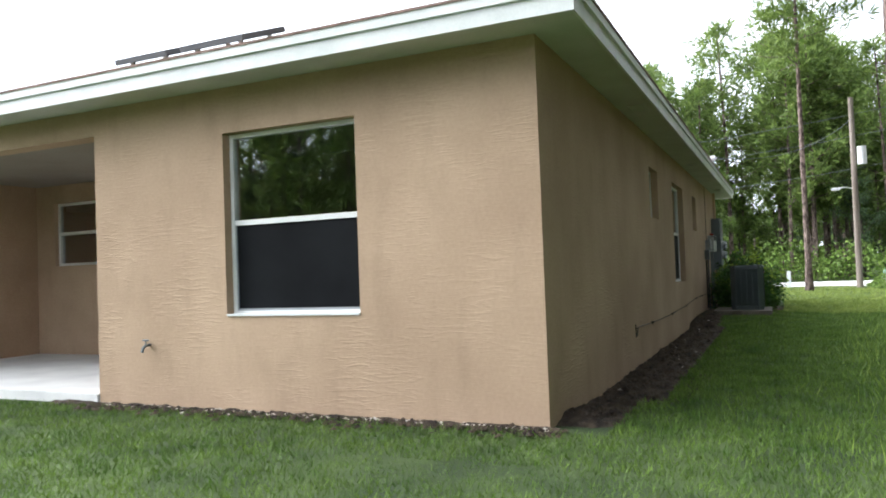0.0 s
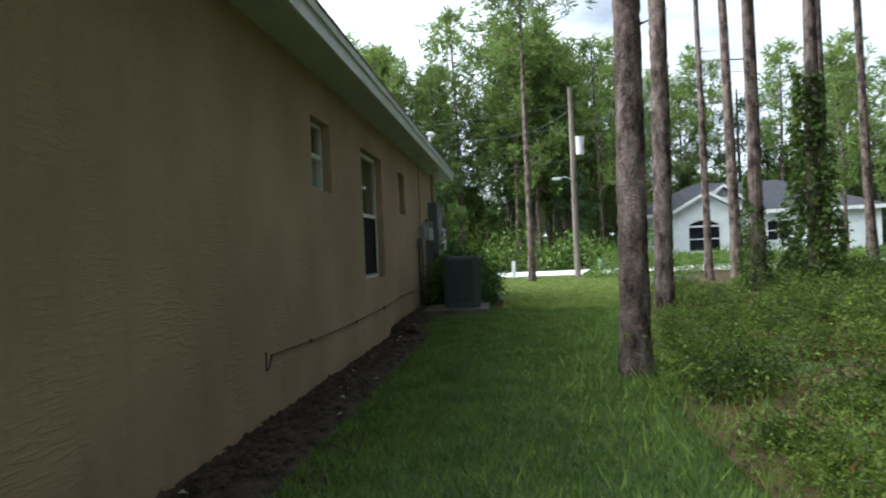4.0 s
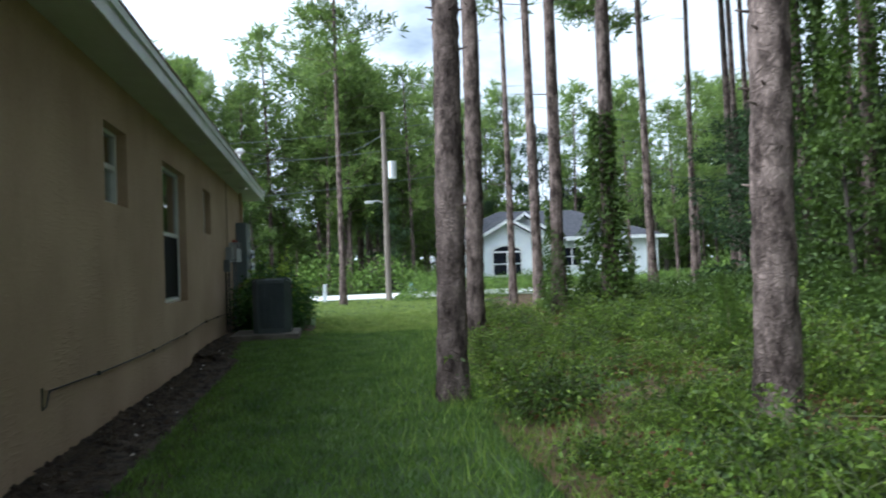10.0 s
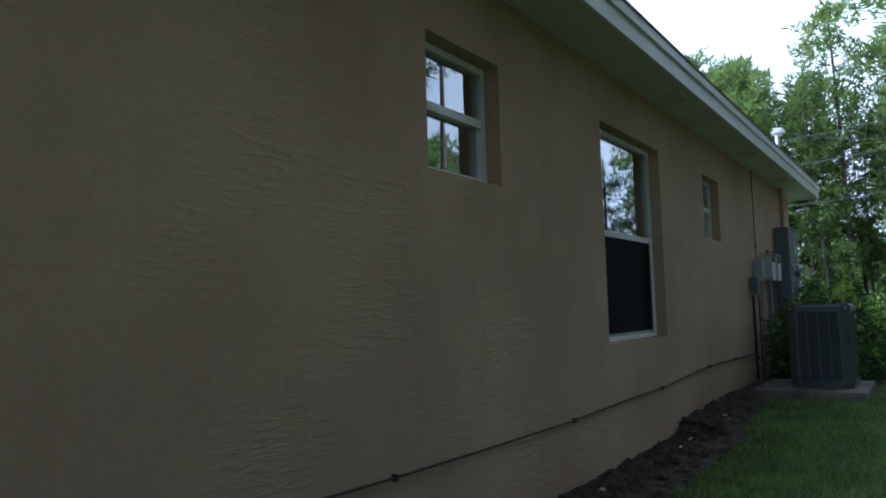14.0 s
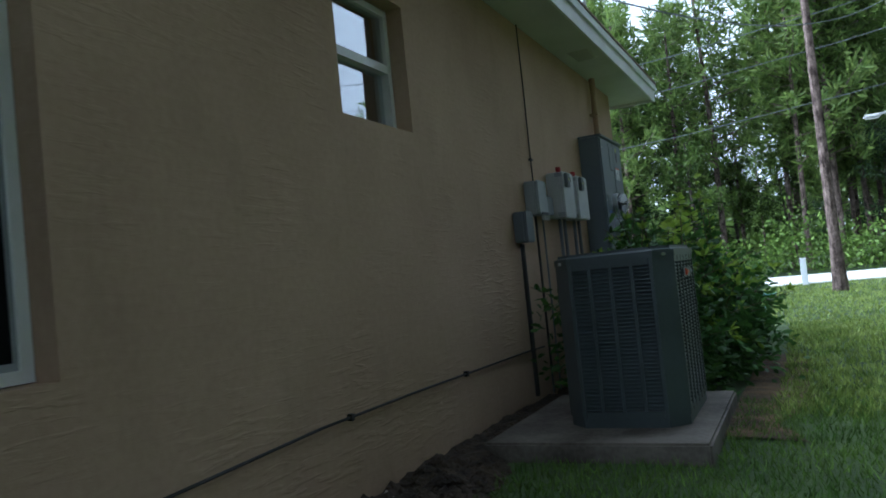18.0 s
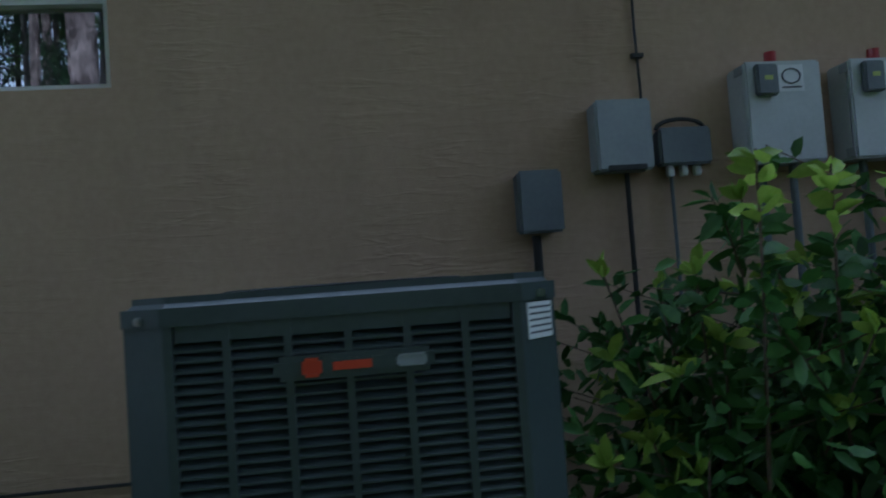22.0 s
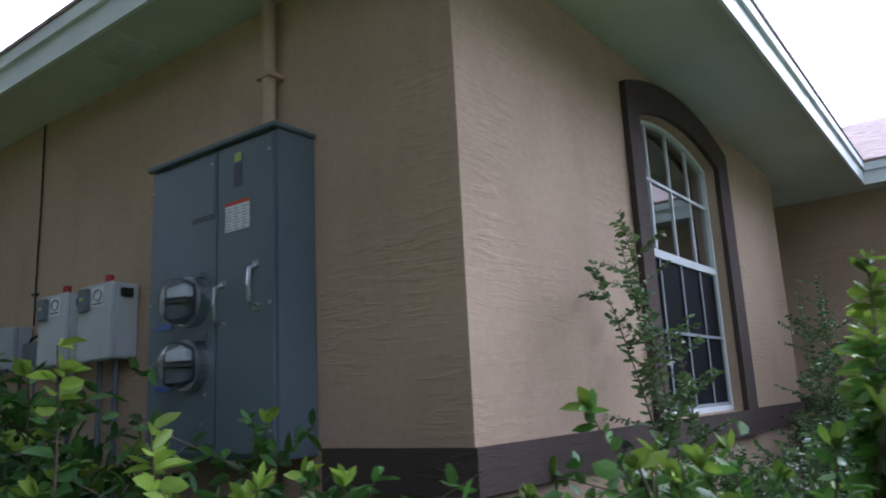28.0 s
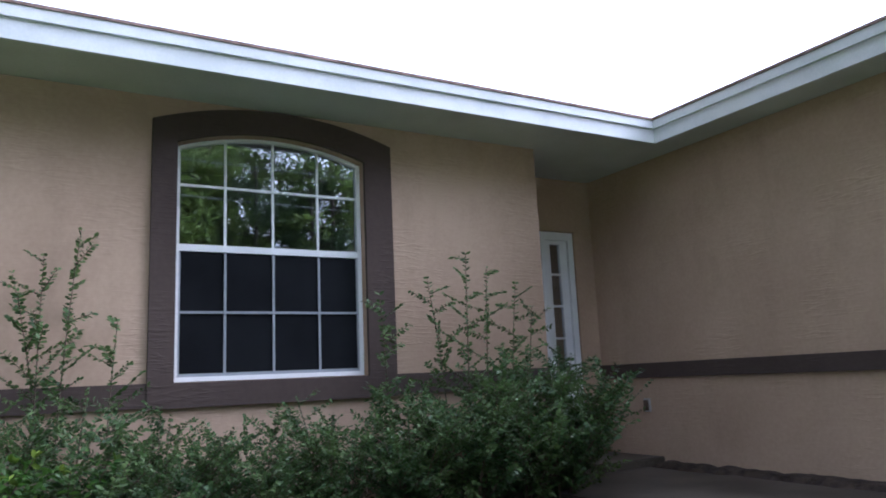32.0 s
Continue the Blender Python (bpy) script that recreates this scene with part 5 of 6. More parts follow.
def low_growth(x, y):
    """The height that young trees and oaks reach: low in the open north-east of the wood, tall elsewhere."""
    way, far = math.degrees(math.atan2(y + 2, x - 2)), math.hypot(x - 2, y + 2)
    open_side = max(0.0, min(1.0, (way - 22) / 8, (82 - way) / 6))
    return (1.2 + 0.23 * far) * open_side + 99.0 * (1 - open_side)


def copy_scaled(ob, m):
    keep = ob.matrix_basis.copy()
    ob.matrix_basis = Matrix.Translation(keep.translation)
    c = copy_thing(ob, m)
    ob.matrix_basis = keep
    return c


rnd = random.Random(5)
PINES = [pine(11, 19, 0.62, 0.15, 3.1, 46, 9), pine(12, 21, 0.64, 0.15, 3.3, 46, 9), pine(13, 18, 0.6, 0.15, 2.9, 44, 9), pine(14, 20, 0.62, 0.15, 3.4, 48, 9), pine(15, 18.5, 0.58, 0.15, 3.1, 44, 9)]
YOUNG = [pine(21, 11, 0.28, 0.12, 1.8, 36), pine(22, 12.5, 0.32, 0.12, 2.0, 36)]
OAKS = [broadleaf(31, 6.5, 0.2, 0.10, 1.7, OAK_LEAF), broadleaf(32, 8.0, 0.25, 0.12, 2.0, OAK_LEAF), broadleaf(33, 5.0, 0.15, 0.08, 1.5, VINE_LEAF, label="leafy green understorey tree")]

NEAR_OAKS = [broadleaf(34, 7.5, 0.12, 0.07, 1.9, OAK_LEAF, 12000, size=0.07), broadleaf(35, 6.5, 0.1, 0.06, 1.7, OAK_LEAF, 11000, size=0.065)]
LOW_GROWTH = {ob.name: h for ob, h in zip(YOUNG + OAKS, (11.0, 12.5, 6.8, 8.3, 5.2))}

# nearest pines at the edge of the lawn and in the wood: x, y, girth, turn
NEAR = [(2.76, 4.62, 0.25), (3.88, 9.0, 0.27), (4.66, 2.95, 0.285), (5.86, 2.86, 0.205)]
for i, (x, y, d) in enumerate(NEAR):
    t = pine(101 + i, 19, 0.55, d / 2, 2.4, plated=True)
    t.matrix_world = pose(x, y, -0.03, 2.4, 1.6, 0) if i == 3 else pose(x, y, -0.03, 0, 0, 70 * i)
    t["label"] = "near pine with scaly plated brown bark"
WOOD = [(6.2, 12.5, .28, 'v'), (7.3, 12.7, .28, 'v'), (11.2, 22.5, .25, 'p'), (15.1, 29.5, .25, 'y'), (11.8, 20.1, .28, 'p'), (18.7, 32.3, .26, 'y'), (9.1, 9.7, .26, 'p'), (11.5, 12.2, .26, 'v'),
        (11.8, 10.9, .28, 'v'), (22.7, 20.0, .28, 'p'), (16.1, 12.4, .26, 'p'), (15.8, 11.3, .26, 'p'), (28.1, 21.5, .3, 'p'), (12.9, 7.0, .25, 'p'), (22.5, 14.2, .28, 'p'), (7.1, 19.5, .22, 'p')]
WOOD += [(21.9, 32.9, .3, 'y'), (18.4, 20.9, .3, 'p'), (30.1, 29.4, .3, 'y'), (21.9, 20.1, .25, 'p'), (20.5, 17.3, .25, 'p'), (23.7, 19.8, .25, 'p'), (16.9, 11.0, .25, 'p'), (20.3, 13.1, .24, 'p'),
         (18.0, 7.9, .28, 'o'), (23.3, 10.7, .25, 'p'), (10.6, 1.8, .34, 'v'), (14.1, 2.4, .27, 'p'), (14.7, 2.3, .25, 'p'), (20.2, 3.3, .27, 'p'), (18.4, 2.0, .3, 'o'), (23.5, 2.2, .25, 'p')]
WOOD += [(17.7, 0.7, .25, 'o'), (14.9, -0.6, .25, 'o'), (13.0, -1.5, .25, 'o'), (18.0, 5.8, .3, 'o'), (30.9, 25.2, .3, 'y'), (30.2, 20.0, .3, 'y'),
         (20.0, -1.9, .3, 'p'), (2.3, 23.6, .22, 'p'), (12.5, 5.4, .26, 'p')]
CREEPERS = [creeper(41, 6.0, 0.85), creeper(42, 4.6, 0.55, 4500), creeper(43, 7.0, 0.9, 7500)]
WRAP = {(6.2, 12.5): (1, 0.5), (7.3, 12.7): (1, 0.9), (11.5, 12.2): (0, 1.15), (11.8, 10.9): (2, 1.1), (10.6, 1.8): (1, 0.8)}
for i, (x, y, d, k) in enumerate(WOOD):
    if k == 'o':
        set_at(OAKS[i % 2], x, y, -0.05, rnd.uniform(0, 360), rnd.uniform(0.9, 1.2))
        continue
    set_at((YOUNG if k == 'y' else PINES)[i % (2 if k == 'y' else 5)], x, y, -0.05, rnd.uniform(0, 360), d / 0.30 * (0.8 if k == 'y' else 1))
    if k == 'v':
        c, s = WRAP[(x, y)]
        set_at(CREEPERS[c], x, y, 2.4 if x == 10.6 else 0, 50 * i, s)
for i in range(38):
    if i < 18:
        x, y = rnd.uniform(17, 25), rnd.uniform(-12, 24)
    else:
        x, y = rnd.uniform(4.5, 24), rnd.uniform(-18, -4.5)
    set_at(PINES[i % 5], x, y, -0.05, rnd.uniform(0, 360), rnd.uniform(0.85, 1.05))

# far woods all round
far_spots = []
while len(far_spots) < 150:
    a = rnd.uniform(0, 2 * math.pi)
    r = rnd.uniform(30, 62)
    x, y = 3 + r * math.cos(a), 8 + r * math.sin(a)
    if 25.0 < y < 35.5 or (y < -14 and x < 2 and r < 42) or (y < 24 and x < 14 and y > -14) or (7.5 < x < 26 and 35 < y < 56) or (25 < x < 39 and 1 < y < 20):
        continue
    far_spots.append((x, y, r))
for i, (x, y, r) in enumerate(far_spots):
    src = (YOUNG + OAKS[:1] + YOUNG + OAKS[1:] + YOUNG)[i % 9]
    s = rnd.uniform(0.75, 1.0) * (0.65 if x < -3 else 1.0)
    if x > 5 and y > -30:
        src = (YOUNG + OAKS)[i % 5]
        s = (1 + 0.21 * math.hypot(x - 2, y + 2)) / (12 if src in YOUNG else 7.5) * rnd.uniform(0.6, 1.05)
    set_at(src, x, y, -0.05, rnd.uniform(0, 360), s)

for i in range(40):
    x = rnd.uniform(-34, 7)
    set_at(YOUNG[i % 2] if i % 4 else OAKS[i % 3], x, rnd.uniform(36.5, 48), -0.05, rnd.uniform(0, 360), rnd.uniform(0.85, 1.15) * (1.0 if x > -8 else 0.6))
    set_at(YOUNG[i % 2] if i % 3 else OAKS[i % 2], rnd.uniform(4, 48), rnd.uniform(56, 68), -0.05, rnd.uniform(0, 360), rnd.uniform(1.1, 1.6))
for i in range(34):
    x, y = rnd.uniform(13.5, 25), rnd.uniform(-9, 21)
    set_at(OAKS[i % 3], x, y, -0.05, rnd.uniform(0, 360), rnd.uniform(0.55, 0.95))
for i in range(12):
    set_at(PINES[i % 5] if i % 2 else OAKS[i % 3], rnd.uniform(14.5, 26), rnd.uniform(13, 25), -0.05, rnd.uniform(0, 360), rnd.uniform(0.9, 1.15))
for i in range(15):
    set_at(OAKS[i % 2], rnd.uniform(13.5, 20), rnd.uniform(-6, 1.8), -0.05, rnd.uniform(0, 360), rnd.uniform(1.1, 1.6))
for i in range(10):
    set_at(PINES[i % 5], rnd.uniform(9.5, 17), rnd.uniform(3, 24), -0.05, rnd.uniform(0, 360), rnd.uniform(0.75, 1.0))
for i in range(16):
    set_at(OAKS[i % 3], rnd.uniform(8.5, 17), rnd.uniform(-17, -5.5), -0.05, rnd.uniform(0, 360), rnd.uniform(1.1, 1.5))
for i in range(8):
    set_at(OAKS[(i + 1) % 3], rnd.uniform(9, 16), rnd.uniform(6, 11), -0.05, rnd.uniform(0, 360), rnd.uniform(0.55, 0.8))

for i, (x, y, s) in enumerate([(13.5, 4.6, 1.25), (15.5, 5.6, 1.3), (18.5, 8.2, 1.4), (16.8, 3.9, 1.35), (14.2, 1.0, 1.2), (14.4, -0.6, 1.3), (13.4, -2.0, 1.2)]):
    set_at(OAKS[i % 2], x, y, -0.05, 77 * i, s)
for i, (x, y) in enumerate([(-5.5, 38), (-1.0, 39), (2.8, 40)]):
    set_at(YOUNG[i % 2], x, y, -0.05, 77 * i, 1.05 + 0.06 * i)

for i, (x, y, s) in enumerate([(-19.4, -24.6, 1.05), (-16.5, -25.5, 0.95), (-13.5, -26, 1.1), (-10.0, -27, 0.9), (-31, -24, 0.9), (-6, -28, 1.0)]):
    set_at(YOUNG[i % 2] if i % 3 else OAKS[1], x, y, -0.05, 50 * i, s)

for i, (x, y, s) in enumerate([(13.6, 15.5, 1.3), (14.2, 18.0, 1.4), (15.2, 20.5, 1.5), (16.5, 16.5, 1.5), (17.5, 19.0, 1.5), (14.8, 13.2, 1.2), (18.5, 22.0, 1.5)]):
    set_at(OAKS[i % 2], x, y, -0.05, 66 * i, s)

# pine wood across the road
for i in range(24):
    x, y, turn, s = rnd.uniform(-3, 9.5) if i % 2 else rnd.uniform(1.5, 8.5), rnd.uniform(35.5, 52), rnd.uniform(0, 360), rnd.uniform(0.85, 1.2)
    low = 0.64 if x > 5.0 + 0.1 * (y - 38) else 1.0          # the wood is lower to the east of the pole
    set_at((YOUNG + OAKS)[(0, 4, 1, 0, 1, 1)[i % 6]], x, y, -0.05, turn, s * low)
# trees behind the rear lawn, with a gap between them: way from the rear window in degrees, distance, size
for i, (a, d, s) in enumerate([(30.5, 17, 0.75), (33, 19, 0.85), (35.5, 16, 0.75), (38, 18, 0.8), (40, 20, 0.85), (47.5, 17, 0.8), (49.5, 20, 0.8), (52, 17, 0.62), (57, 19, 0.5), (62, 21, 0.55), (28, 20, 0.9)]):
    x, y = -2.2 - d * math.sin(radians(a)), -d * math.cos(radians(a))
    set_at(YOUNG[i % 2], x, y, -0.05, 50 * i, s)
    set_at(OAKS[i % 2], x - 0.8, y - 0.6, -0.05, 70 * i, s * 1.15)
# tall trees across the road, in front of the house
for i, (a, d, s) in enumerate([(8, 27, 1.1), (11, 25, 1.05), (14, 28, 1.2), (17, 26, 1.0), (20, 27, 0.95), (23, 26, 1.15), (25.5, 28, 1.2), (41, 29, 0.85), (44, 31, 0.95), (47, 29, 0.9), (50, 30, 1.0), (54, 31, 1.0), (58, 33, 1.05)]):
    x, y = -2.2 - d * math.sin(radians(a)), 15.1 + d * math.cos(radians(a))
    if 26 < y < 34:
        y = 34.5
    set_at(YOUNG[i % 2], x, y, -0.05, 40 * i, s)
    if a < 30:
        set_at(OAKS[i % 2], x + 1.0, y - 0.8, -0.05, 70 * i, 1.35)
# unseen tall pines, added so their crowns shade the strip beside the house
for i, (x, y) in enumerate([(6.9, -4.6), (7.4, 17.6), (6.1, -7.5), (5.2, -5.6)]):
    set_at(PINES[i % 5], x, y, -0.05, 83 * i, 0.92 + 0.03 * (i % 3))

for i, (x, y, s) in enumerate([(9.6, -1.9, 1.1), (10.9, -0.3, 1.1), (8.6, -3.4, 1.15), (11.8, 0.5, 1.15), (10.4, -1.2, 0.7), (12.6, 1.6, 0.8), (13.2, -0.4, 1.2)]):
    set_at(NEAR_OAKS[i % 2], x, y, -0.05, 91 * i, s)

# undergrowth: single bushes near the lawn, one dense mass behind
KINDS = [(BUSH_LEAF, "low green wild bush in the undergrowth"), (VINE_LEAF, "dark green wild bush in the undergrowth"), (BUSH_LEAF, "bright-tipped wild bush in the undergrowth")]
BUSHES = [bush(51 + k, 0.42, 0.46 + 0.05 * k, 950, KINDS[k % 3][0], 0.046, "wild_bush", KINDS[k % 3][1], "bush", "undergrowth bushes", 12, 0.50, stem_mat=GREEN_STEM, tip_mat=BUSH_LEAF, oval=k < 3) for k in range(6)]
places = []
while len(places) < 560:
    y = rnd.uniform(-6, 15)
    d = 0.35 + 9.0 * rnd.uniform(0, 1) ** 1.25
    x = lawn_edge(y) + d
    drift = 0.5 + 0.9 * noise.noise((x * 0.75, y * 0.75, 4.2))
    if drift < 0.22:
        continue
    k = (3 * (drift > 0.62) + rnd.randrange(3)) if rnd.random() < 0.8 else rnd.randrange(6)
    places.append((d, x, y, rnd.uniform(0, 360), (0.42 + 0.80 * drift + 0.10 * d) * rnd.uniform(0.85, 1.15) * (0.74 if d < 2.6 else 0.92), k))
places.sort()
for d, x, y, turn, s, k in places[:290]:
    set_at(BUSHES[k], x, y, -0.03, turn, s)


def foliage_arrays(ob):
    me = [c for c in ob.children if c.name.startswith("foliage")][0].data
    v = np.zeros(3 * len(me.vertices), dtype=np.float32)
    me.vertices.foreach_get("co", v)
    f = np.zeros(len(me.loops), dtype=np.int32)
    me.loops.foreach_get("vertex_index", f)
    return v.reshape(-1, 3), f.reshape(len(me.polygons), -1)


HYDRANT = (4.95, 26.6)
# the bushes deeper in the wood, as one mass of foliage
forms = [foliage_arrays(BUSHES[4]), foliage_arrays(BUSHES[5])]
vs, fs, at = [], [], 0
for i, (d, x, y, turn, s, k) in enumerate(places[290:]):
    v, f = forms[i % 2]
    c, q = math.cos(radians(turn)) * s, math.sin(radians(turn)) * s
    vs.append(np.stack([x + c * v[:, 0] - q * v[:, 1], y + q * v[:, 0] + c * v[:, 1], s * v[:, 2] - 0.03], 1))
    fs.append(f + at)
    at += len(v)
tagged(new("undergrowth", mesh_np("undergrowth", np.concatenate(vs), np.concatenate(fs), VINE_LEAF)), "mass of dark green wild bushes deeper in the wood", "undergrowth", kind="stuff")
rng = np.random.default_rng(9)


def scatter(n, y0, y1, depth0, depth1, high, size, mat, name, label, lump=1.1):
    y = rng.uniform(y0, y1, n)
    x = np.array([lawn_edge(v) for v in y]) + rng.uniform(depth0, depth1, n)
    hill = np.array([0.5 + 0.5 * noise.noise((a * lump, b * lump, 0.7)) for a, b in zip(x, y)])
    z = high * hill * rng.uniform(0.15, 1, n) ** 0.6
    w = rng.normal(size=(n, 3)) + [0, 0, 0.5]
    v, f = leaf_arrays(rng, np.stack([x, y, z], 1), w, size, size * 0.55, 0.1)
    return tagged(new(name, mesh_np(name, v, f, mat)), label, "undergrowth", kind="stuff")


scatter(16000, -8, 16, 0.0, 6.5, 0.26, 0.036, BUSH_LEAF, "undergrowth", "dense low green undergrowth beside the lawn", 0.9)
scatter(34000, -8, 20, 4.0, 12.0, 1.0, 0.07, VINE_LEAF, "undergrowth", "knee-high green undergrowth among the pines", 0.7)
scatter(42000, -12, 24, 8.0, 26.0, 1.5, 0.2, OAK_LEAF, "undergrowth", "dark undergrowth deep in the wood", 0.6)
n = 60000
x, y = rng.uniform(-45, 50, n), rng.uniform(33.5, 41.0, n)
hill = np.array([0.5 + 0.5 * noise.noise((a * 0.4, b * 0.4, 0.2)) for a, b in zip(x, y)])
top = np.where((x > 8.5) & (x < 24), 0.7, 2.0 + 1.6 * np.sin(x * 0.9) ** 2)
v, f = leaf_arrays(rng, np.stack([x, y, top * hill * rng.uniform(0.02, 1, n)], 1), rng.normal(size=(n, 3)) + [0, 0, 0.3], 0.19, 0.10)
tagged(new("undergrowth", mesh_np("undergrowth", v, f, VERGE_LEAF)), "bushy green verge beyond the road", "undergrowth", kind="stuff")
edge_rng = np.random.default_rng(61)
n = 26000
x, y = 4.35 + 17.0 * edge_rng.uniform(0, 1, n) ** 1.3, edge_rng.uniform(23.6, 26.9, n)
hill = np.array([0.62 + 0.7 * noise.noise((a * 0.9, b * 0.9, 2.2)) for a, b in zip(x, y)]) * np.clip((x - 4.25) * 1.4, 0.15, 1)
z = 1.05 * np.clip(hill, 0.08, 1.1) * edge_rng.uniform(0.05, 1, n) ** 0.7
keep = (x - HYDRANT[0]) ** 2 + (y - HYDRANT[1]) ** 2 > 0.12
v, f = leaf_arrays(edge_rng, np.stack([x, y, z], 1)[keep], (edge_rng.normal(size=(n, 3)) + [0, 0, 0.6])[keep], 0.085, 0.036, 0.1)
tagged(new("weeds", mesh_np("weeds", v, f, VERGE_LEAF)), "tall green weeds along the roadside", "weeds", kind="stuff")
scatter(30000, -8, 14, 0.3, 7.0, 0.36, 0.036, DEAD_LEAF, "dead_fern", "patches of reddish dead fern in the undergrowth", 0.8)
scatter(4500, -8, 14, 0.0, 4.0, 0.45, 0.04, WEED_LEAF, "weeds", "pale yellow-green weeds beside the lawn", 0.9)
# far belt of foliage that closes the wood
n = 110000
a, r = rng.uniform(0, 2 * math.pi, n), rng.uniform(60, 76, n)
top = np.array([7.0 + 3.5 * noise.noise((3 * math.cos(t), 3 * math.sin(t), 0.1)) + 2.0 * noise.noise((14 * math.cos(t), 14 * math.sin(t), 0.5)) for t in a])
z = top * rng.uniform(0.0, 1, n)
v, f = leaf_arrays(rng, np.stack([5 + r * np.cos(a), 10 + r * np.sin(a), z], 1), rng.normal(size=(n, 3)), 0.95, 0.65)
tagged(new("backdrop", mesh_np("backdrop", v, f, NEEDLE)), "far green belt of pine woods", "woods", kind="stuff")

# dry bent grass
def bent_grass(seed, x, y, n=7, tall=1.0):
    g = np.random.default_rng(seed)
    e = thing("dry_grass_clump", x, y, 0.0, "clump of dry bent straw-coloured grass", "grass clump", "dry grass clumps")
    for _ in range(n):
        a, ln, lift = g.normal() * 1.3 - 1.0, g.uniform(0.1, 0.75) * tall, g.uniform(0.75, 1.3) * tall
        p = [Vector((0.05 * g.normal(), 0.05 * g.normal(), 0))]
        for s in (0.2, 0.4, 0.6, 0.8, 1.0):
            p.append(Vector((ln * s ** 2.2 * math.cos(a), ln * s ** 2.2 * math.sin(a), lift * (s - 0.24 * s ** 4))))
        bm = tube(p, 0.0034, 4, None, 0.0012)
        for k in range(6):
            q = path_at(p, 0.80 + 0.19 * k / 6)
            tube([q, q + Vector((0.035 * g.normal() + 0.05 * math.cos(a), 0.035 * g.normal() + 0.05 * math.sin(a), -0.03 + 0.03 * g.normal()))], 0.0016, 3, bm, 0.001)
        part("stalk", bm, STRAW, e)


for i, (x, y, n, tall) in enumerate([(5.39, 0.75, 2, 1.15), (5.32, -0.30, 6, 0.95), (5.37, -0.5, 5, 0.85), (5.22, -0.14, 4, 0.9), (5.92, -1.2, 4, 0.8), (6.28, -1.47, 4, 0.9), (5.1, 1.3, 2, 0.5)]):
    bent_grass(60 + i, x, y, n, tall)


def plume(seed, x, y, h):
    """A feathery dog-fennel stem."""
    g = np.random.default_rng(seed)
    e = thing("feathery_weed", x, y, 0.0, "tall feathery light green weed plume", "weed", "feathery weeds")
    pts = [Vector((0.06 * h * t * t * math.cos(seed), 0.06 * h * t * t * math.sin(seed), h * t)) for t in np.linspace(0, 1, 8)]
    part("stem", tube(pts, 0.006, 4, None, 0.002), TWIG, e)
    n = 2000
    u = g.uniform(0.12, 1.0, n)
    c = np.array([path_at(pts, min(t, 0.999)) for t in u])
    a = g.uniform(0, 6.28, n)
    out = g.uniform(0.0, 1.0, n) * 0.16 * np.minimum(1.0, 1.7 * (1.06 - u))
    c = c + np.stack([out * np.cos(a), out * np.sin(a), out * 0.7], 1)
    v, f = leaf_arrays(g, c, np.stack([np.cos(a) * 0.7, np.sin(a) * 0.7, g.uniform(0.3, 1.2, n)], 1), 0.060, 0.0032, 0.2)
    o = new("foliage", mesh_np("foliage", v, f, VERGE_LEAF))
    o.parent = e


for i, (x, y, h) in enumerate([(6.0, -0.6, 0.95), (6.15, -0.75, 0.8), (6.9, -0.7, 1.1), (8.2, -0.2, 1.2), (8.6, -0.5, 1.35), (8.4, 0.1, 1.15), (5.0, 2.3, 0.7), (6.4, 0.6, 0.85), (7.4, 3.2, 0.9), (5.6, 5.2, 0.8), (6.6, 7.0, 0.9)]):
    plume(200 + i, x, y, h)
e = part("broken_stem", tube([(0, 0, -0.05), (0.01, 0.005, 0.95), (0.0, 0.02, 1.9)], 0.10, 7, None, 0.008), POLE_WOOD)
e.matrix_world = pose(12.5, 5.0, 0, 2, 2, 0)
tagged(e, "pale broken dead stem in the undergrowth", "dead stem")


def seed_stalk(seed, x, y, h):
    """A weed stem with a pale dry seed head."""
    g = np.random.default_rng(seed)
    e = thing("seed_stalk", x, y, 0.0, "green weed stalk with a pale dry seed head", "weed", "seed stalks")
    pts = [Vector((0.03 * t * t, 0.02 * t, h * t)) for t in np.linspace(0, 1, 7)]
    part("stem", tube(pts, 0.005, 5, None, 0.003), TWIG, e)
    part("seed_head", tube([path_at(pts, t) for t in np.linspace(0.8, 0.999, 5)], 0.008, 7, None, 0.003), STRAW, e)
    n = 160
    c = np.array([path_at(pts, t) for t in g.uniform(0.79, 0.995, n)])
    v, f = leaf_arrays(g, c, g.normal(size=(n, 3)) + [0, 0, 0.8], 0.018, 0.004)
    o = new("bristle", mesh_np("bristle", v, f, STRAW))
    o.parent = e
    n = 40
    c = np.array([path_at(pts, t) for t in g.uniform(0.2, 0.78, n)])
    v, f = leaf_arrays(g, c, g.normal(size=(n, 3)) + [0, 0, 0.2], 0.07, 0.026, 0.2, True)
    o = new("foliage", mesh_np("foliage", v, f, BUSH_LEAF))
    o.parent = e


for i, (x, y, h) in enumerate([(3.95, 0.0, 0.86), (4.0, -0.22, 0.78)]):
    seed_stalk(300 + i, x, y, h)
yellow = bush(58, 0.22, 0.6, 240, YELLOW_LEAF, 0.05, "yellowing_weed", "small weed with yellowing leaves beside the lawn", "weed", "", 6, 0.5, oval=True)
yellow.matrix_world = pose(3.85, 0.0, 0.0)

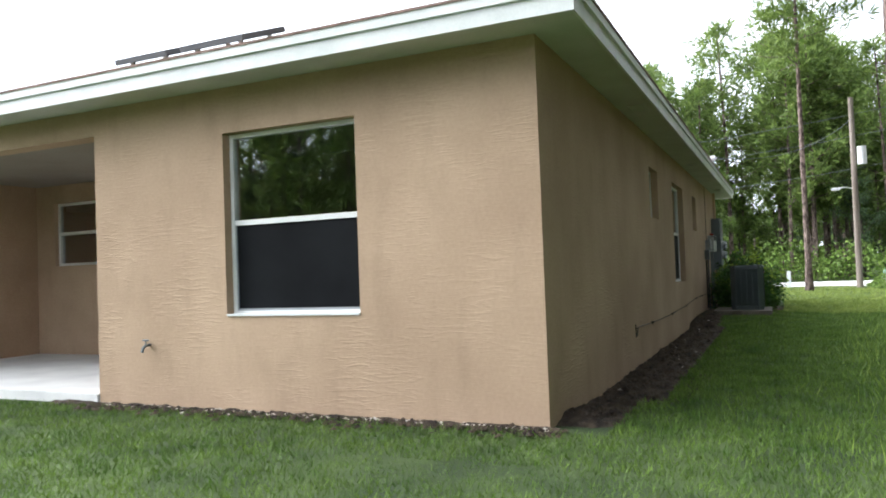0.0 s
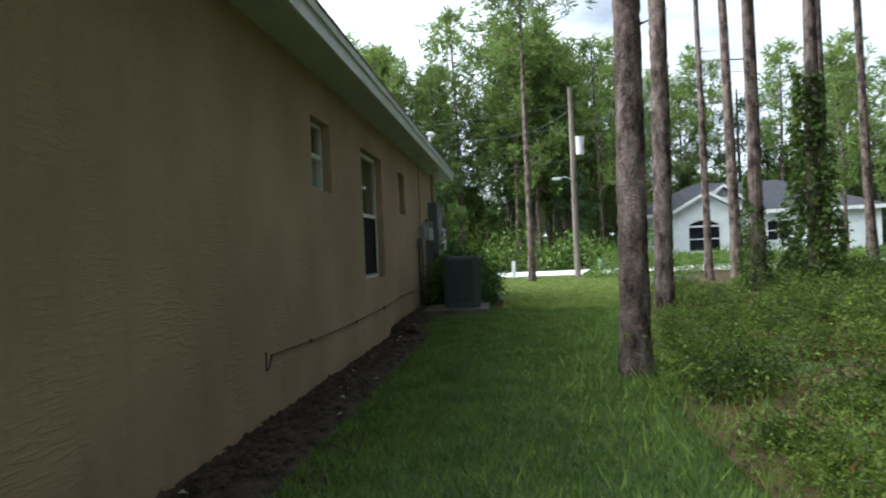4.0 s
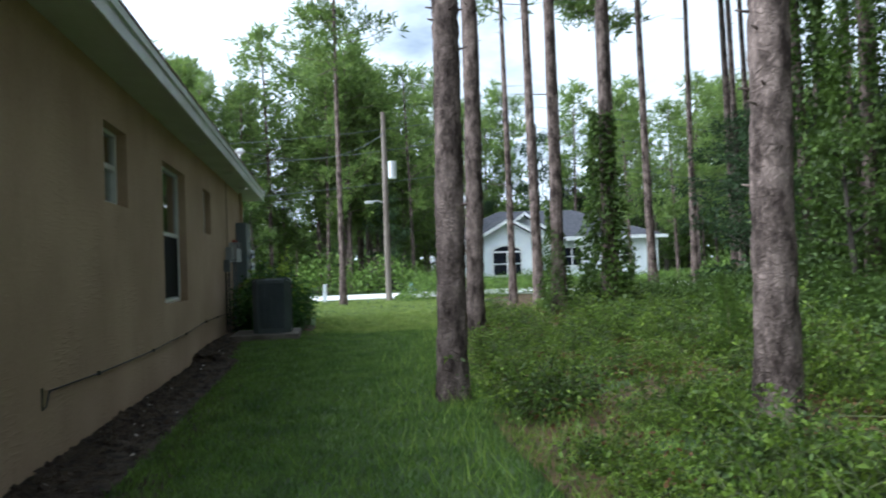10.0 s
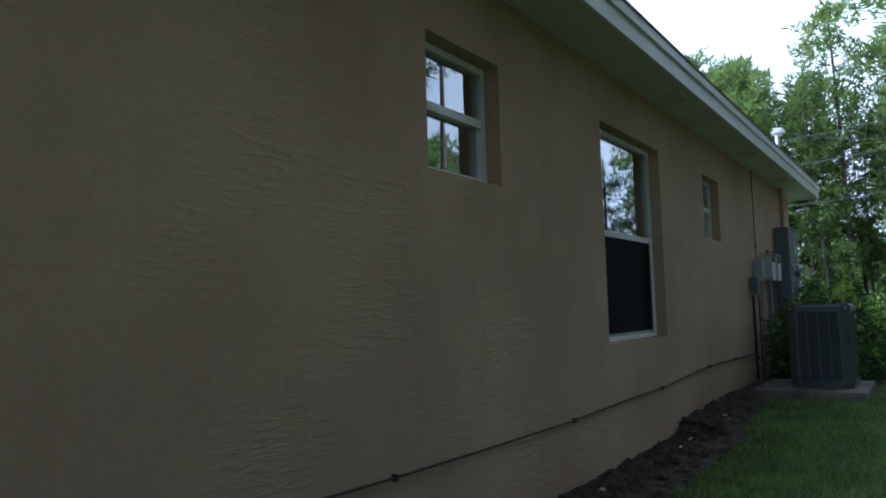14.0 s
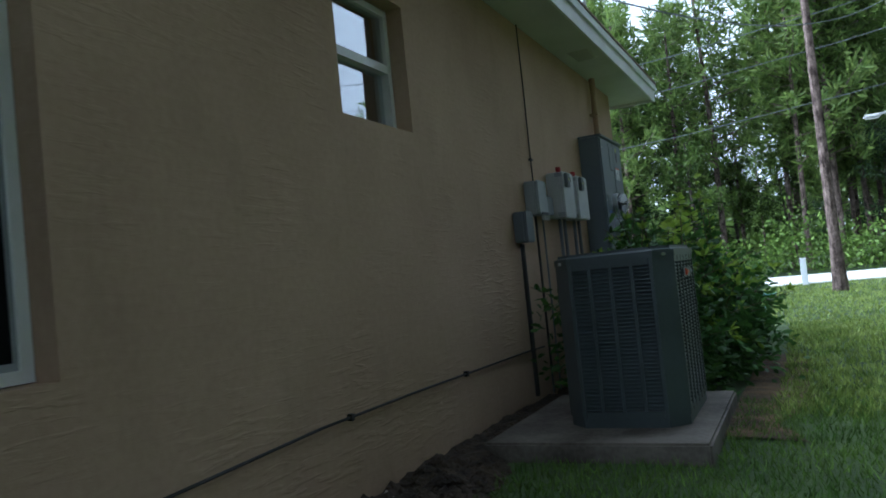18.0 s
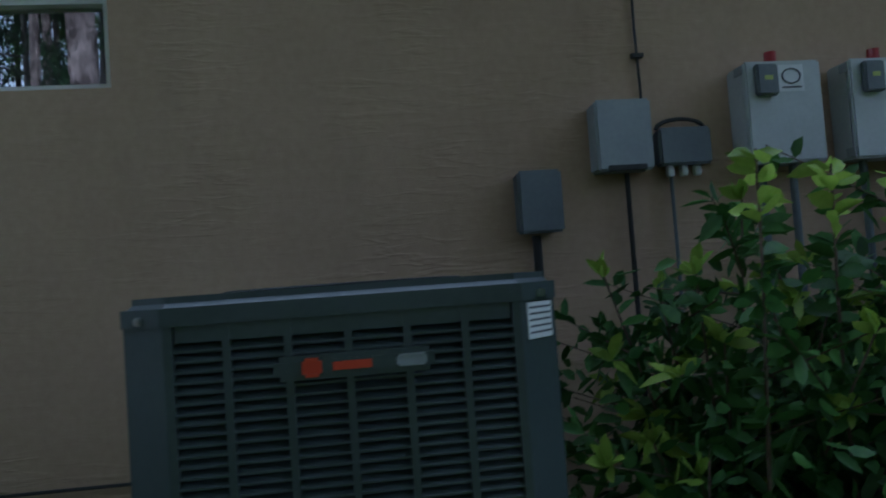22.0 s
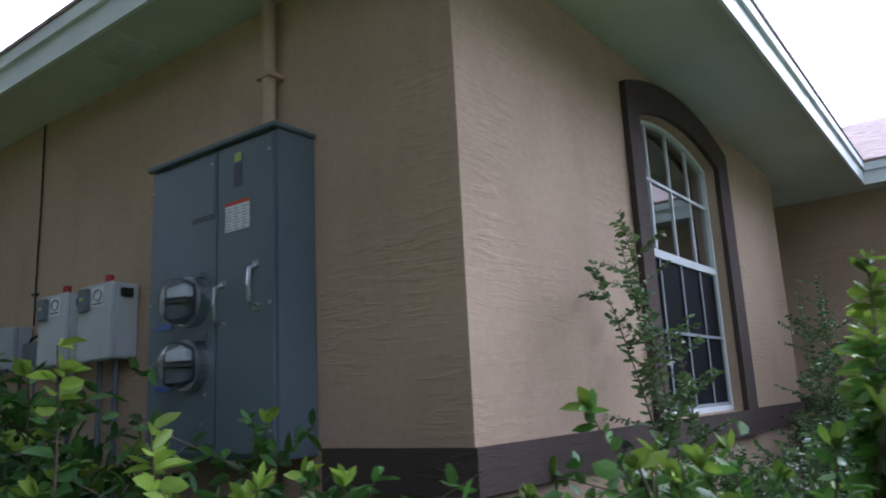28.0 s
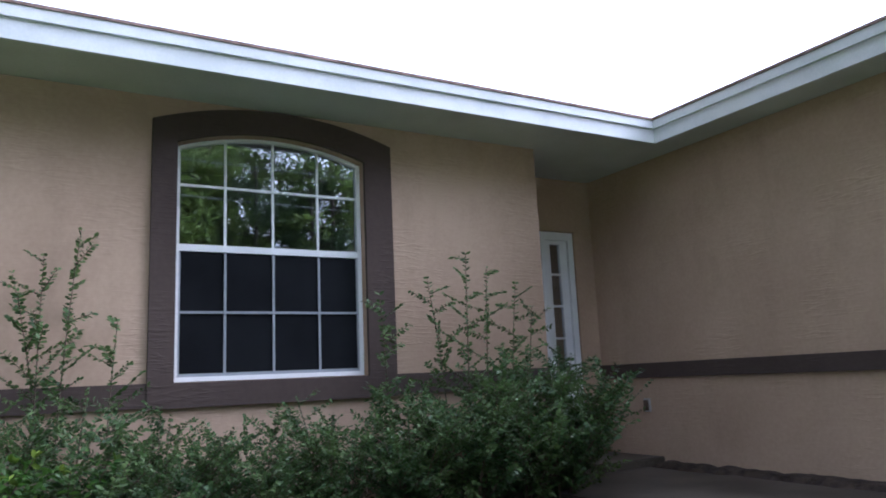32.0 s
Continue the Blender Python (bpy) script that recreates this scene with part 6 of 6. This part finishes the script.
# lawn
def blades(n, x, y, h, wide, mat, name, label):
    a = rng.uniform(0, 6.28, n)
    z = np.array([swell(p, q) for p, q in zip(x, y)]) - 0.004
    b = np.stack([x, y, z], 1)
    s = np.stack([np.cos(a), np.sin(a), 0 * a], 1) * (wide * rng.uniform(0.7, 1.3, n))[:, None]
    hh = h * rng.uniform(0.5, 1.2, n)
    t = b + np.stack([rng.normal(size=n) * hh * 0.45, rng.normal(size=n) * hh * 0.45, hh], 1)
    v = np.stack([b - s, b + s, t], 1).reshape(-1, 3)
    f = np.arange(3 * n).reshape(-1, 3)
    return tagged(new(name, mesh_np(name, v, f, mat)), label, "grass", kind="stuff")


n = 110000
blades(n, rng.uniform(-8.5, 3.4, n), rng.uniform(-4.6, -0.12, n), 0.048, 0.0036, GRASS, "grass", "short mown green lawn behind the house")
n = 130000
y = rng.uniform(-4.6, 12, n)
edge = np.array([lawn_edge(v) for v in y])
x = 0.42 + (edge - 0.2) * rng.uniform(0, 1, n)
keep = (y > -0.1) & ~((x < 1.3) & (y > 10.4))
blades(int(keep.sum()), x[keep], y[keep], 0.05, 0.0042, GRASS, "grass", "mown green lawn beside the house")
n = 50000
y = rng.uniform(11.5, 27, n)
edge = np.array([lawn_edge(v) for v in y])
x = np.where(y > 17.5, -4.0, 1.5) + (edge - np.where(y > 17.5, -4.0, 1.35)) * rng.uniform(0, 1, n)
blades(n, x, y, 0.06, 0.010, SUNLIT_LAWN, "grass", "mown yellow-green lawn towards the road")
n = 9000
y = rng.uniform(-6, 13, n)
x = np.array([lawn_edge(v) for v in y]) + rng.normal(size=n) * 0.55 + 0.45
blades(n, x, y, 0.15, 0.005, WEED_LEAF, "grass", "tall weedy grass at the edge of the lawn")

# shrubs on the side wall and at the front
VIBS = [bush(71, 0.50, 1.3, 3900, VIB_LEAF, 0.082, "viburnum_bush", "glossy green viburnum bush with bright young leaves", "bush", "foundation shrubs", 15, 0.42, tip_mat=VIB_TIP, per_tip=7, oval=True, tip_share=0.5),
        bush(72, 0.46, 1.15, 3500, VIB_LEAF, 0.082, "viburnum_bush", "glossy green viburnum bush with bright young leaves", "bush", "foundation shrubs", 14, 0.42, tip_mat=VIB_TIP, per_tip=7, oval=True, tip_share=0.5)]
for i, (x, y, s) in enumerate([(0.62, 12.15, 0.95), (0.78, 12.45, 0.95), (0.65, 12.75, 1.05), (0.86, 13.0, 1.03), (0.62, 13.25, 1.08), (0.86, 13.55, 1.06), (0.7, 13.9, 1.0), (0.95, 14.3, 0.98), (0.6, 14.75, 0.85), (0.9, 15.1, 0.72), (0.72, 15.5, 0.75)]):
    set_at(VIBS[i % 2], x, y, 0.02, 67 * i, s)
HEDGE = [bush(76, 0.5, 1.25, 6200, HEDGE_LEAF, 0.062, "privet_bush", "dense small-leaved green bush at the house corner", "bush", "corner shrubs", 14, 0.5, tip_mat=BUSH_LEAF, oval=True)]
for i, (x, y, s) in enumerate([(0.2, 16.1, 1.1), (-0.2, 16.15, 0.98), (0.55, 15.95, 1.0), (0.4, 16.4, 0.9), (-0.5, 16.1, 0.75)]):
    set_at(HEDGE[0], x, y, 0.02, 80 * i, s)
def shoot(seed, x, y, h, size=0.085):
    """One upright leafy shoot above the hedge, leaves in pairs up to a bright tip."""
    g = np.random.default_rng(seed)
    pts = [Vector((0.05 * math.sin(3 * t + seed), 0.06 * t * math.cos(seed), h * t)) for t in np.linspace(0, 1, 9)]
    e = thing("viburnum_shoot", x, y, 0.02, "upright viburnum shoot with bright young leaves", "plant shoot", "viburnum shoots")
    part("stem", tube(pts, 0.007, 5, None, 0.003), TWIG, e)
    for name, lo, hi, n, mat in (("foliage", 0.45, 0.88, 46 if size > 0.08 else 170, VIB_LEAF if size > 0.08 else HEDGE_LEAF), ("young_foliage", 0.86, 1.0, 16 if size > 0.08 else 36, VIB_TIP if size > 0.08 else BUSH_LEAF)):
        u = g.uniform(lo, hi, n)
        c = np.array([path_at(pts, min(t, 0.999)) for t in u])
        a = g.uniform(0, 6.28, n)
        v, f = leaf_arrays(g, c, np.stack([np.cos(a), np.sin(a), g.uniform(0.1, 1.0, n)], 1), size, size * 0.5, 0.25, True)
        o = new(name, mesh_np(name, v, f, mat))
        o.parent = e


for i, (x, y, h) in enumerate([(1.0, 13.82, 1.5), (1.0, 13.36, 1.38), (0.95, 12.81, 1.3), (0.95, 12.33, 1.22), (1.0, 12.05, 1.25), (1.0, 13.68, 1.43), (1.0, 13.44, 1.6), (0.95, 13.0, 1.45), (1.0, 14.54, 1.28), (1.0, 14.12, 1.15),
                               (0.9, 14.95, 1.05), (0.95, 15.04, 0.9), (0.42, 16.3, 1.3), (0.3, 16.3, 1.22), (0.1, 16.3, 1.15), (0.9, 12.6, 1.2)]):
    shoot(120 + i, x, y, h, 0.06 if y > 16 else 0.085)
def leaf_pairs(cs, ws, p0, p1, step, g):
    """Opposite leaves along a twig, two and two."""
    d = (p1 - p0).normalized()
    side = d.cross(Vector((g.normal() * 0.5, g.normal() * 0.5, 1.0))).normalized()
    n = max(2, int((p1 - p0).length / step))
    for k in range(n + 1):
        c = p0.lerp(p1, (k + 0.3 * g.uniform(-1, 1)) / n)
        for sign in (-1, 1):
            cs.append(c)
            ws.append(side * sign + d * g.uniform(0.35, 0.8) + Vector((0, 0, g.uniform(-0.2, 0.4))))


def spray_shrub(seed, rad, h, n_stem=24):
    """Arching stems that fan out of one foot, with feathery side sprays of paired small leaves."""
    g = np.random.default_rng(seed)
    e = thing("myrtle_bush", 0, 0, -60, "fine-leaved green shrub with arching sprays under the arched window", "bush", "front shrubs")
    bm, cs, ws = bmesh.new(), [], []
    for i in range(n_stem):
        a, q = g.uniform(0, 6.28), math.sqrt(g.uniform(0.02, 1))
        top = h * g.uniform(0.55, 1.1) * (1 - 0.3 * q)
        pts = [Vector((0.08 * math.cos(a) + rad * q * t ** 1.5 * math.cos(a), 0.08 * math.sin(a) + rad * q * t ** 1.5 * math.sin(a), top * (t - 0.10 * q * t ** 3))) for t in np.linspace(0, 1, 7)]
        tube(pts, 0.007, 4, bm, 0.002)
        for k in range(13):
            p0 = path_at(pts, 0.08 + 0.88 * (k + g.uniform(0, 1)) / 13)
            b = g.uniform(0, 6.28)
            ln = g.uniform(0.12, 0.30) * (1.15 - p0.z / max(h, 0.1) * 0.6)
            p1 = p0 + Vector((math.cos(b), math.sin(b), g.uniform(0.15, 0.9))) * ln
            tube([p0, p1], 0.0022, 3, bm, 0.001)
            leaf_pairs(cs, ws, p0, p1, 0.021, g)
        leaf_pairs(cs, ws, path_at(pts, 0.7), pts[-1], 0.019, g)
    part("branchwork", bm, TWIG, e)
    v, f = leaf_arrays(g, np.array(cs), np.array(ws), 0.036, 0.019, 0.12, True)
    o = new("foliage", mesh_np("foliage", v, f, MYRTLE_LEAF))
    o.parent = e
    return e


MYR = [spray_shrub(81, 0.48, 1.15, 26), spray_shrub(82, 0.46, 1.05, 24)]
for i, (x, y, s) in enumerate([(-0.65, 15.65, 0.8), (-1.0, 15.7, 0.95), (-1.45, 15.75, 0.8), (-1.95, 15.75, 0.8), (-2.45, 15.75, 0.82), (-2.95, 15.75, 0.92), (-3.4, 15.75, 1.05), (-3.85, 15.75, 1.12), (-4.15, 15.7, 1.1)]):
    set_at(MYR[i % 2], x, y, 0.02, 53 * i, s)
def sprig(seed, x, y, h, lean):
    g = np.random.default_rng(seed)
    pts = [Vector((lean[0] * t * t, lean[1] * t * t, h * t)) for t in np.linspace(0, 1, 8)]
    bm = tube(pts, 0.006, 5, None, 0.002)
    e = thing("tall_sprig", x, y, 0.02, "tall leafy shoot of the front shrub", "plant shoot", "front shoots")
    part("stem", bm, TWIG, e)
    cs, ws = [], []
    for k in range(12):
        t = 0.3 + 0.68 * (k + g.uniform(0, 1)) / 12
        p0 = path_at(pts, t)
        a, ln = g.uniform(0, 6.28), 0.26 * (1.15 - t) + 0.07
        p1 = p0 + Vector((math.cos(a), math.sin(a), g.uniform(0.2, 0.8))) * ln
        part("twig", tube([p0, p1], 0.003, 4, None, 0.0015), TWIG, e)
        leaf_pairs(cs, ws, p0, p1, 0.02, g)
    for a, b in zip(pts[2:], pts[3:]):
        leaf_pairs(cs, ws, a, b, 0.03, g)
    v, f = leaf_arrays(g, np.array(cs), np.array(ws), 0.038, 0.020, 0.12, True)
    o = new("leaves", mesh_np("leaves", v, f, MYRTLE_LEAF))
    o.parent = e
for i, (x, y, h, l) in enumerate([(-0.95, 15.5, 1.85, (-0.11, -0.22)), (-0.9, 15.5, 1.57, (0.18, -0.2)), (-1.2, 15.5, 1.3, (-0.06, -0.1)), (-0.85, 15.5, 1.68, (-0.02, -0.15)), (-3.5, 15.6, 1.76, (-0.03, 0.0)), (-3.65, 15.6, 1.66, (-0.05, 0.0)),
                                  (-3.35, 15.6, 1.58, (0.10, -0.08)), (-2.9, 15.6, 1.45, (0.06, 0.0)), (-4.0, 15.6, 1.38, (-0.05, 0.05)), (-3.85, 15.6, 1.55, (-0.1, 0.0))]):
    sprig(90 + i, x, y, h, l)

# ---- across the road and by the lawn ----
HYDRANT_BLUE = material("hydrant_blue", (0.20, 0.38, 0.50), (0.28, 0.46, 0.58), 0.45, 5.0, 0.05)
for i, (x, y, r) in enumerate([(0.83, 19.5, 0.30), (0.86, 23.3, 0.30)]):
    e = thing("septic_lid", x, y, 0.0, "round green plastic septic lid in the lawn", "septic lid", "septic lids")
    part("lid", tube([(0, 0, -0.02), (0, 0, 0.07)], r, 24), LID_GREEN, e)
    part("rim", tube([(r * math.cos(a), r * math.sin(a), 0.065) for a in np.linspace(0, 2 * math.pi, 25)], 0.015, 6), LID_GREEN, e)
e = thing("marker_post", 1.7, 26.75, 0.0, "short off-white marker post at the roadside", "post")
part("post", boxes((-0.07, -0.07, -0.05, 0.07, 0.07, 0.62), bevel=0.015), HOUSE_WHITE, e)
part("cap", boxes((-0.08, -0.08, 0.621, 0.08, 0.08, 0.66), bevel=0.015), WHITE, e)
e = thing("fire_hydrant", HYDRANT[0], HYDRANT[1], 0.0, "pale blue and white fire hydrant at the roadside", "hydrant")
part("barrel", tube([(0, 0, -0.05), (0, 0, 0.42)], 0.10, 14, None, 0.095), LABEL, e)
part("base_flange", tube([(0, 0, 0.02), (0, 0, 0.06)], 0.15, 14), LABEL, e)
part("bonnet", tube([(0, 0, 0.421), (0, 0, 0.50), (0, 0, 0.57), (0, 0, 0.61)], 0.125, 14, None, 0.03), HYDRANT_BLUE, e, "pale blue bonnet")
for sx in (-1, 1):
    part("outlet_cap", tube([(0.095 * sx, 0, 0.33), (0.17 * sx, 0, 0.33)], 0.055, 10), HYDRANT_BLUE, e)
e = thing("utility_pole", 4.05, 26.0, 0.0, "weathered wooden utility pole with a transformer", "utility pole")
part("pole", tube([(0, 0, -0.1), (0, 0, 4), (0, 0, 7.0)], 0.115, 12, None, 0.085), POLE_WOOD, e)
part("transformer", tube([(0.27, -0.1, 4.5), (0.27, -0.1, 5.15)], 0.15, 14), LABEL, e, "pale grey transformer can")
part("lamp_arm", tube([(0, 0, 3.6), (-0.3, 0, 3.7), (-0.5, 0, 3.68)], 0.025, 6), CHROME, e)
part("lamp_head", boxes((-0.8, -0.1, 3.6, -0.45, 0.1, 3.7), bevel=0.04), LABEL, e)
for z in (4.7, 5.9, 6.7):
    pts = [Vector((-60 + 140 * t, 26.0, z + 1.5 * (2 * ((t * 4) % 1) - 1) ** 2 - 1.0)) for t in np.linspace(0, 1, 41)]
    o = part("power_line", tube(pts, 0.011, 4), BOX_DARK)
    tagged(o, "thin overhead power line along the road", "power line", group="power lines")
pts = [Vector((0.05, 14.3, 3.7)).lerp(Vector((4.05, 25.9, 6.2)), t) - Vector((0, 0, 2.0 * t * (1 - t))) for t in np.linspace(0, 1, 17)]
tagged(part("service_drop", tube(pts, 0.010, 4), BOX_DARK), "service cable from the pole to the house", "cable")


def far_house():
    e = thing("neighbour_house", 0, 0, 0, "white single-storey house with dark hip roof beyond trees", "house")
    y = 42.0
    part("wall", boxes((9.3, y + 1.5, 0, 23.0, y + 10, 2.75), (10.9, y, 0, 14.6, y + 1.19, 2.75), (12.0, y + 1.2, 0, 16.0, y + 1.49, 2.75)), HOUSE_WHITE, e)
    bm = bmesh.new()
    hip_roof(bm, 8.9, 23.4, y + 1.1, y + 10.4, 2.76, 0.44)
    part("roof", bm, DARK_SHINGLE, e)
    for g0, g1, rise, yy in ((10.9, 14.6, 1.03, y), (12.0, 16.0, 1.45, y + 1.2)):
        mid, z0, eave = (g0 + g1) / 2, 2.75, 0.4
        fall = rise / (mid - g0) * eave
        bm = bmesh.new()
        vs = [bm.verts.new(p) for p in ((g0 - eave, yy - 0.45, z0 - fall + 0.22), (mid, yy - 0.45, z0 + rise + 0.22), (g1 + eave, yy - 0.45, z0 - fall + 0.22),
                                        (g0 - eave, yy + 5, z0 - fall + 0.22), (mid, yy + 5, z0 + rise + 0.22), (g1 + eave, yy + 5, z0 - fall + 0.22))]
        for f in ((0, 1, 4, 3), (1, 2, 5, 4)):
            bm.faces.new([vs[k] for k in f])
        part("gable_roof", bm, DARK_SHINGLE, e)
        bm = bmesh.new()
        vs = [bm.verts.new(p) for p in ((g0, yy - 0.001, z0), (g1, yy - 0.001, z0), (mid, yy - 0.001, z0 + rise), (g0, yy + 0.2, z0), (g1, yy + 0.2, z0), (mid, yy + 0.2, z0 + rise))]
        for f in ((0, 1, 2), (5, 4, 3)):
            bm.faces.new([vs[k] for k in f])
        part("gable_wall", bm, HOUSE_WHITE, e)
        bm = bmesh.new()
        for (xa, za), (xb, zb) in (((g0 - eave, z0 - fall), (mid, z0 + rise)), ((mid, z0 + rise), (g1 + eave, z0 - fall))):
            vs = [bm.verts.new(p) for p in ((xa, yy - 0.5, za), (xb, yy - 0.5, zb), (xb, yy - 0.5, zb + 0.2), (xa, yy - 0.5, za + 0.2), (xa, yy - 0.4, za), (xb, yy - 0.4, zb), (xb, yy - 0.4, zb + 0.2), (xa, yy - 0.4, za + 0.2))]
            for f in ((3, 2, 1, 0), (4, 5, 6, 7), (0, 1, 5, 4), (2, 3, 7, 6)):
                bm.faces.new([vs[k] for k in f])
        part("barge_board", bm, WHITE, e)
    part("fascia", boxes((16.45, y + 1.0, 2.58, 23.5, y + 1.09, 2.8), (8.8, y + 1.0, 2.58, 10.8, y + 1.09, 2.8)), WHITE, e)
    for x0, x1, z0, z1, yy in ((11.75, 13.45, 0.55, 1.9, y), (16.6, 17.8, 1.0, 2.1, y + 1.5), (19.8, 21.0, 1.0, 2.1, y + 1.5)):
        bm = boxes((x0, yy - 0.03, z0, x1, yy - 0.002, z1))
        crown = (lambda x: arch_z(x, x0, x1, z1 + 0.1, 0.3)) if yy == y else None
        if crown:
            arch_fill(bm, x0, x1, z1 + 0.1, 0.002, crown, yy - 0.03, yy - 0.002)
        w = part("window", bm, PV_GLASS, e)
        if crown:
            bm = bmesh.new()
            arch_fill(bm, x0 - 0.1, x1 + 0.1, z1 + 0.1, 0.3, lambda x: arch_z(x, x0 - 0.1, x1 + 0.1, z1 + 0.22, 0.32), yy - 0.06, yy - 0.031)
            part("arch_trim", bm, WHITE, w)
        part("window_frame", boxes((x0 - 0.1, yy - 0.06, z0 - 0.1, x0, yy - 0.002, z1 + 0.1), (x1, yy - 0.06, z0 - 0.1, x1 + 0.1, yy - 0.002, z1 + 0.1), (x0, yy - 0.06, z1, x1, yy - 0.002, z1 + 0.1), (x0, yy - 0.06, z0 - 0.1, x1, yy - 0.002, z0),
                                  ((x0 + x1) / 2 - 0.04, yy - 0.05, z0, (x0 + x1) / 2 + 0.04, yy - 0.031, z1), (x0, yy - 0.05, (z0 + z1) / 2 - 0.03, (x0 + x1) / 2 - 0.04, yy - 0.031, (z0 + z1) / 2 + 0.03),
                                  ((x0 + x1) / 2 + 0.04, yy - 0.05, (z0 + z1) / 2 - 0.03, x1, yy - 0.031, (z0 + z1) / 2 + 0.03)), WHITE, w)
    return e


far_house()


def east_house():
    """A house glimpsed between the trunks, with a long low roof."""
    e = thing("neighbour_house", 0, 0, 0, "tan single-storey house with brown roof behind the pines", "house")
    part("wall", boxes((28.0, 4.0, 0, 36.0, 17.5, 3.1)), STUCCO, e)
    bm = bmesh.new()
    hip_roof(bm, 27.5, 36.5, 3.5, 18.0, 3.3, 0.42)
    part("roof", bm, DARK_SHINGLE, e)
    part("fascia", boxes((27.44, 3.4, 3.12, 27.5, 18.1, 3.34)), WHITE, e)
    for y0 in (6.0, 10.5, 14.5):
        w = part("window", boxes((27.96, y0, 1.1, 27.998, y0 + 1.2, 2.4)), PV_GLASS, e)
        part("window_frame", boxes((27.94, y0 - 0.08, 1.02, 27.997, y0, 2.48), (27.94, y0 + 1.2, 1.02, 27.997, y0 + 1.28, 2.48), (27.94, y0, 2.4, 27.997, y0 + 1.2, 2.48), (27.94, y0, 1.02, 27.997, y0 + 1.2, 1.1)), WHITE, w)


east_house()
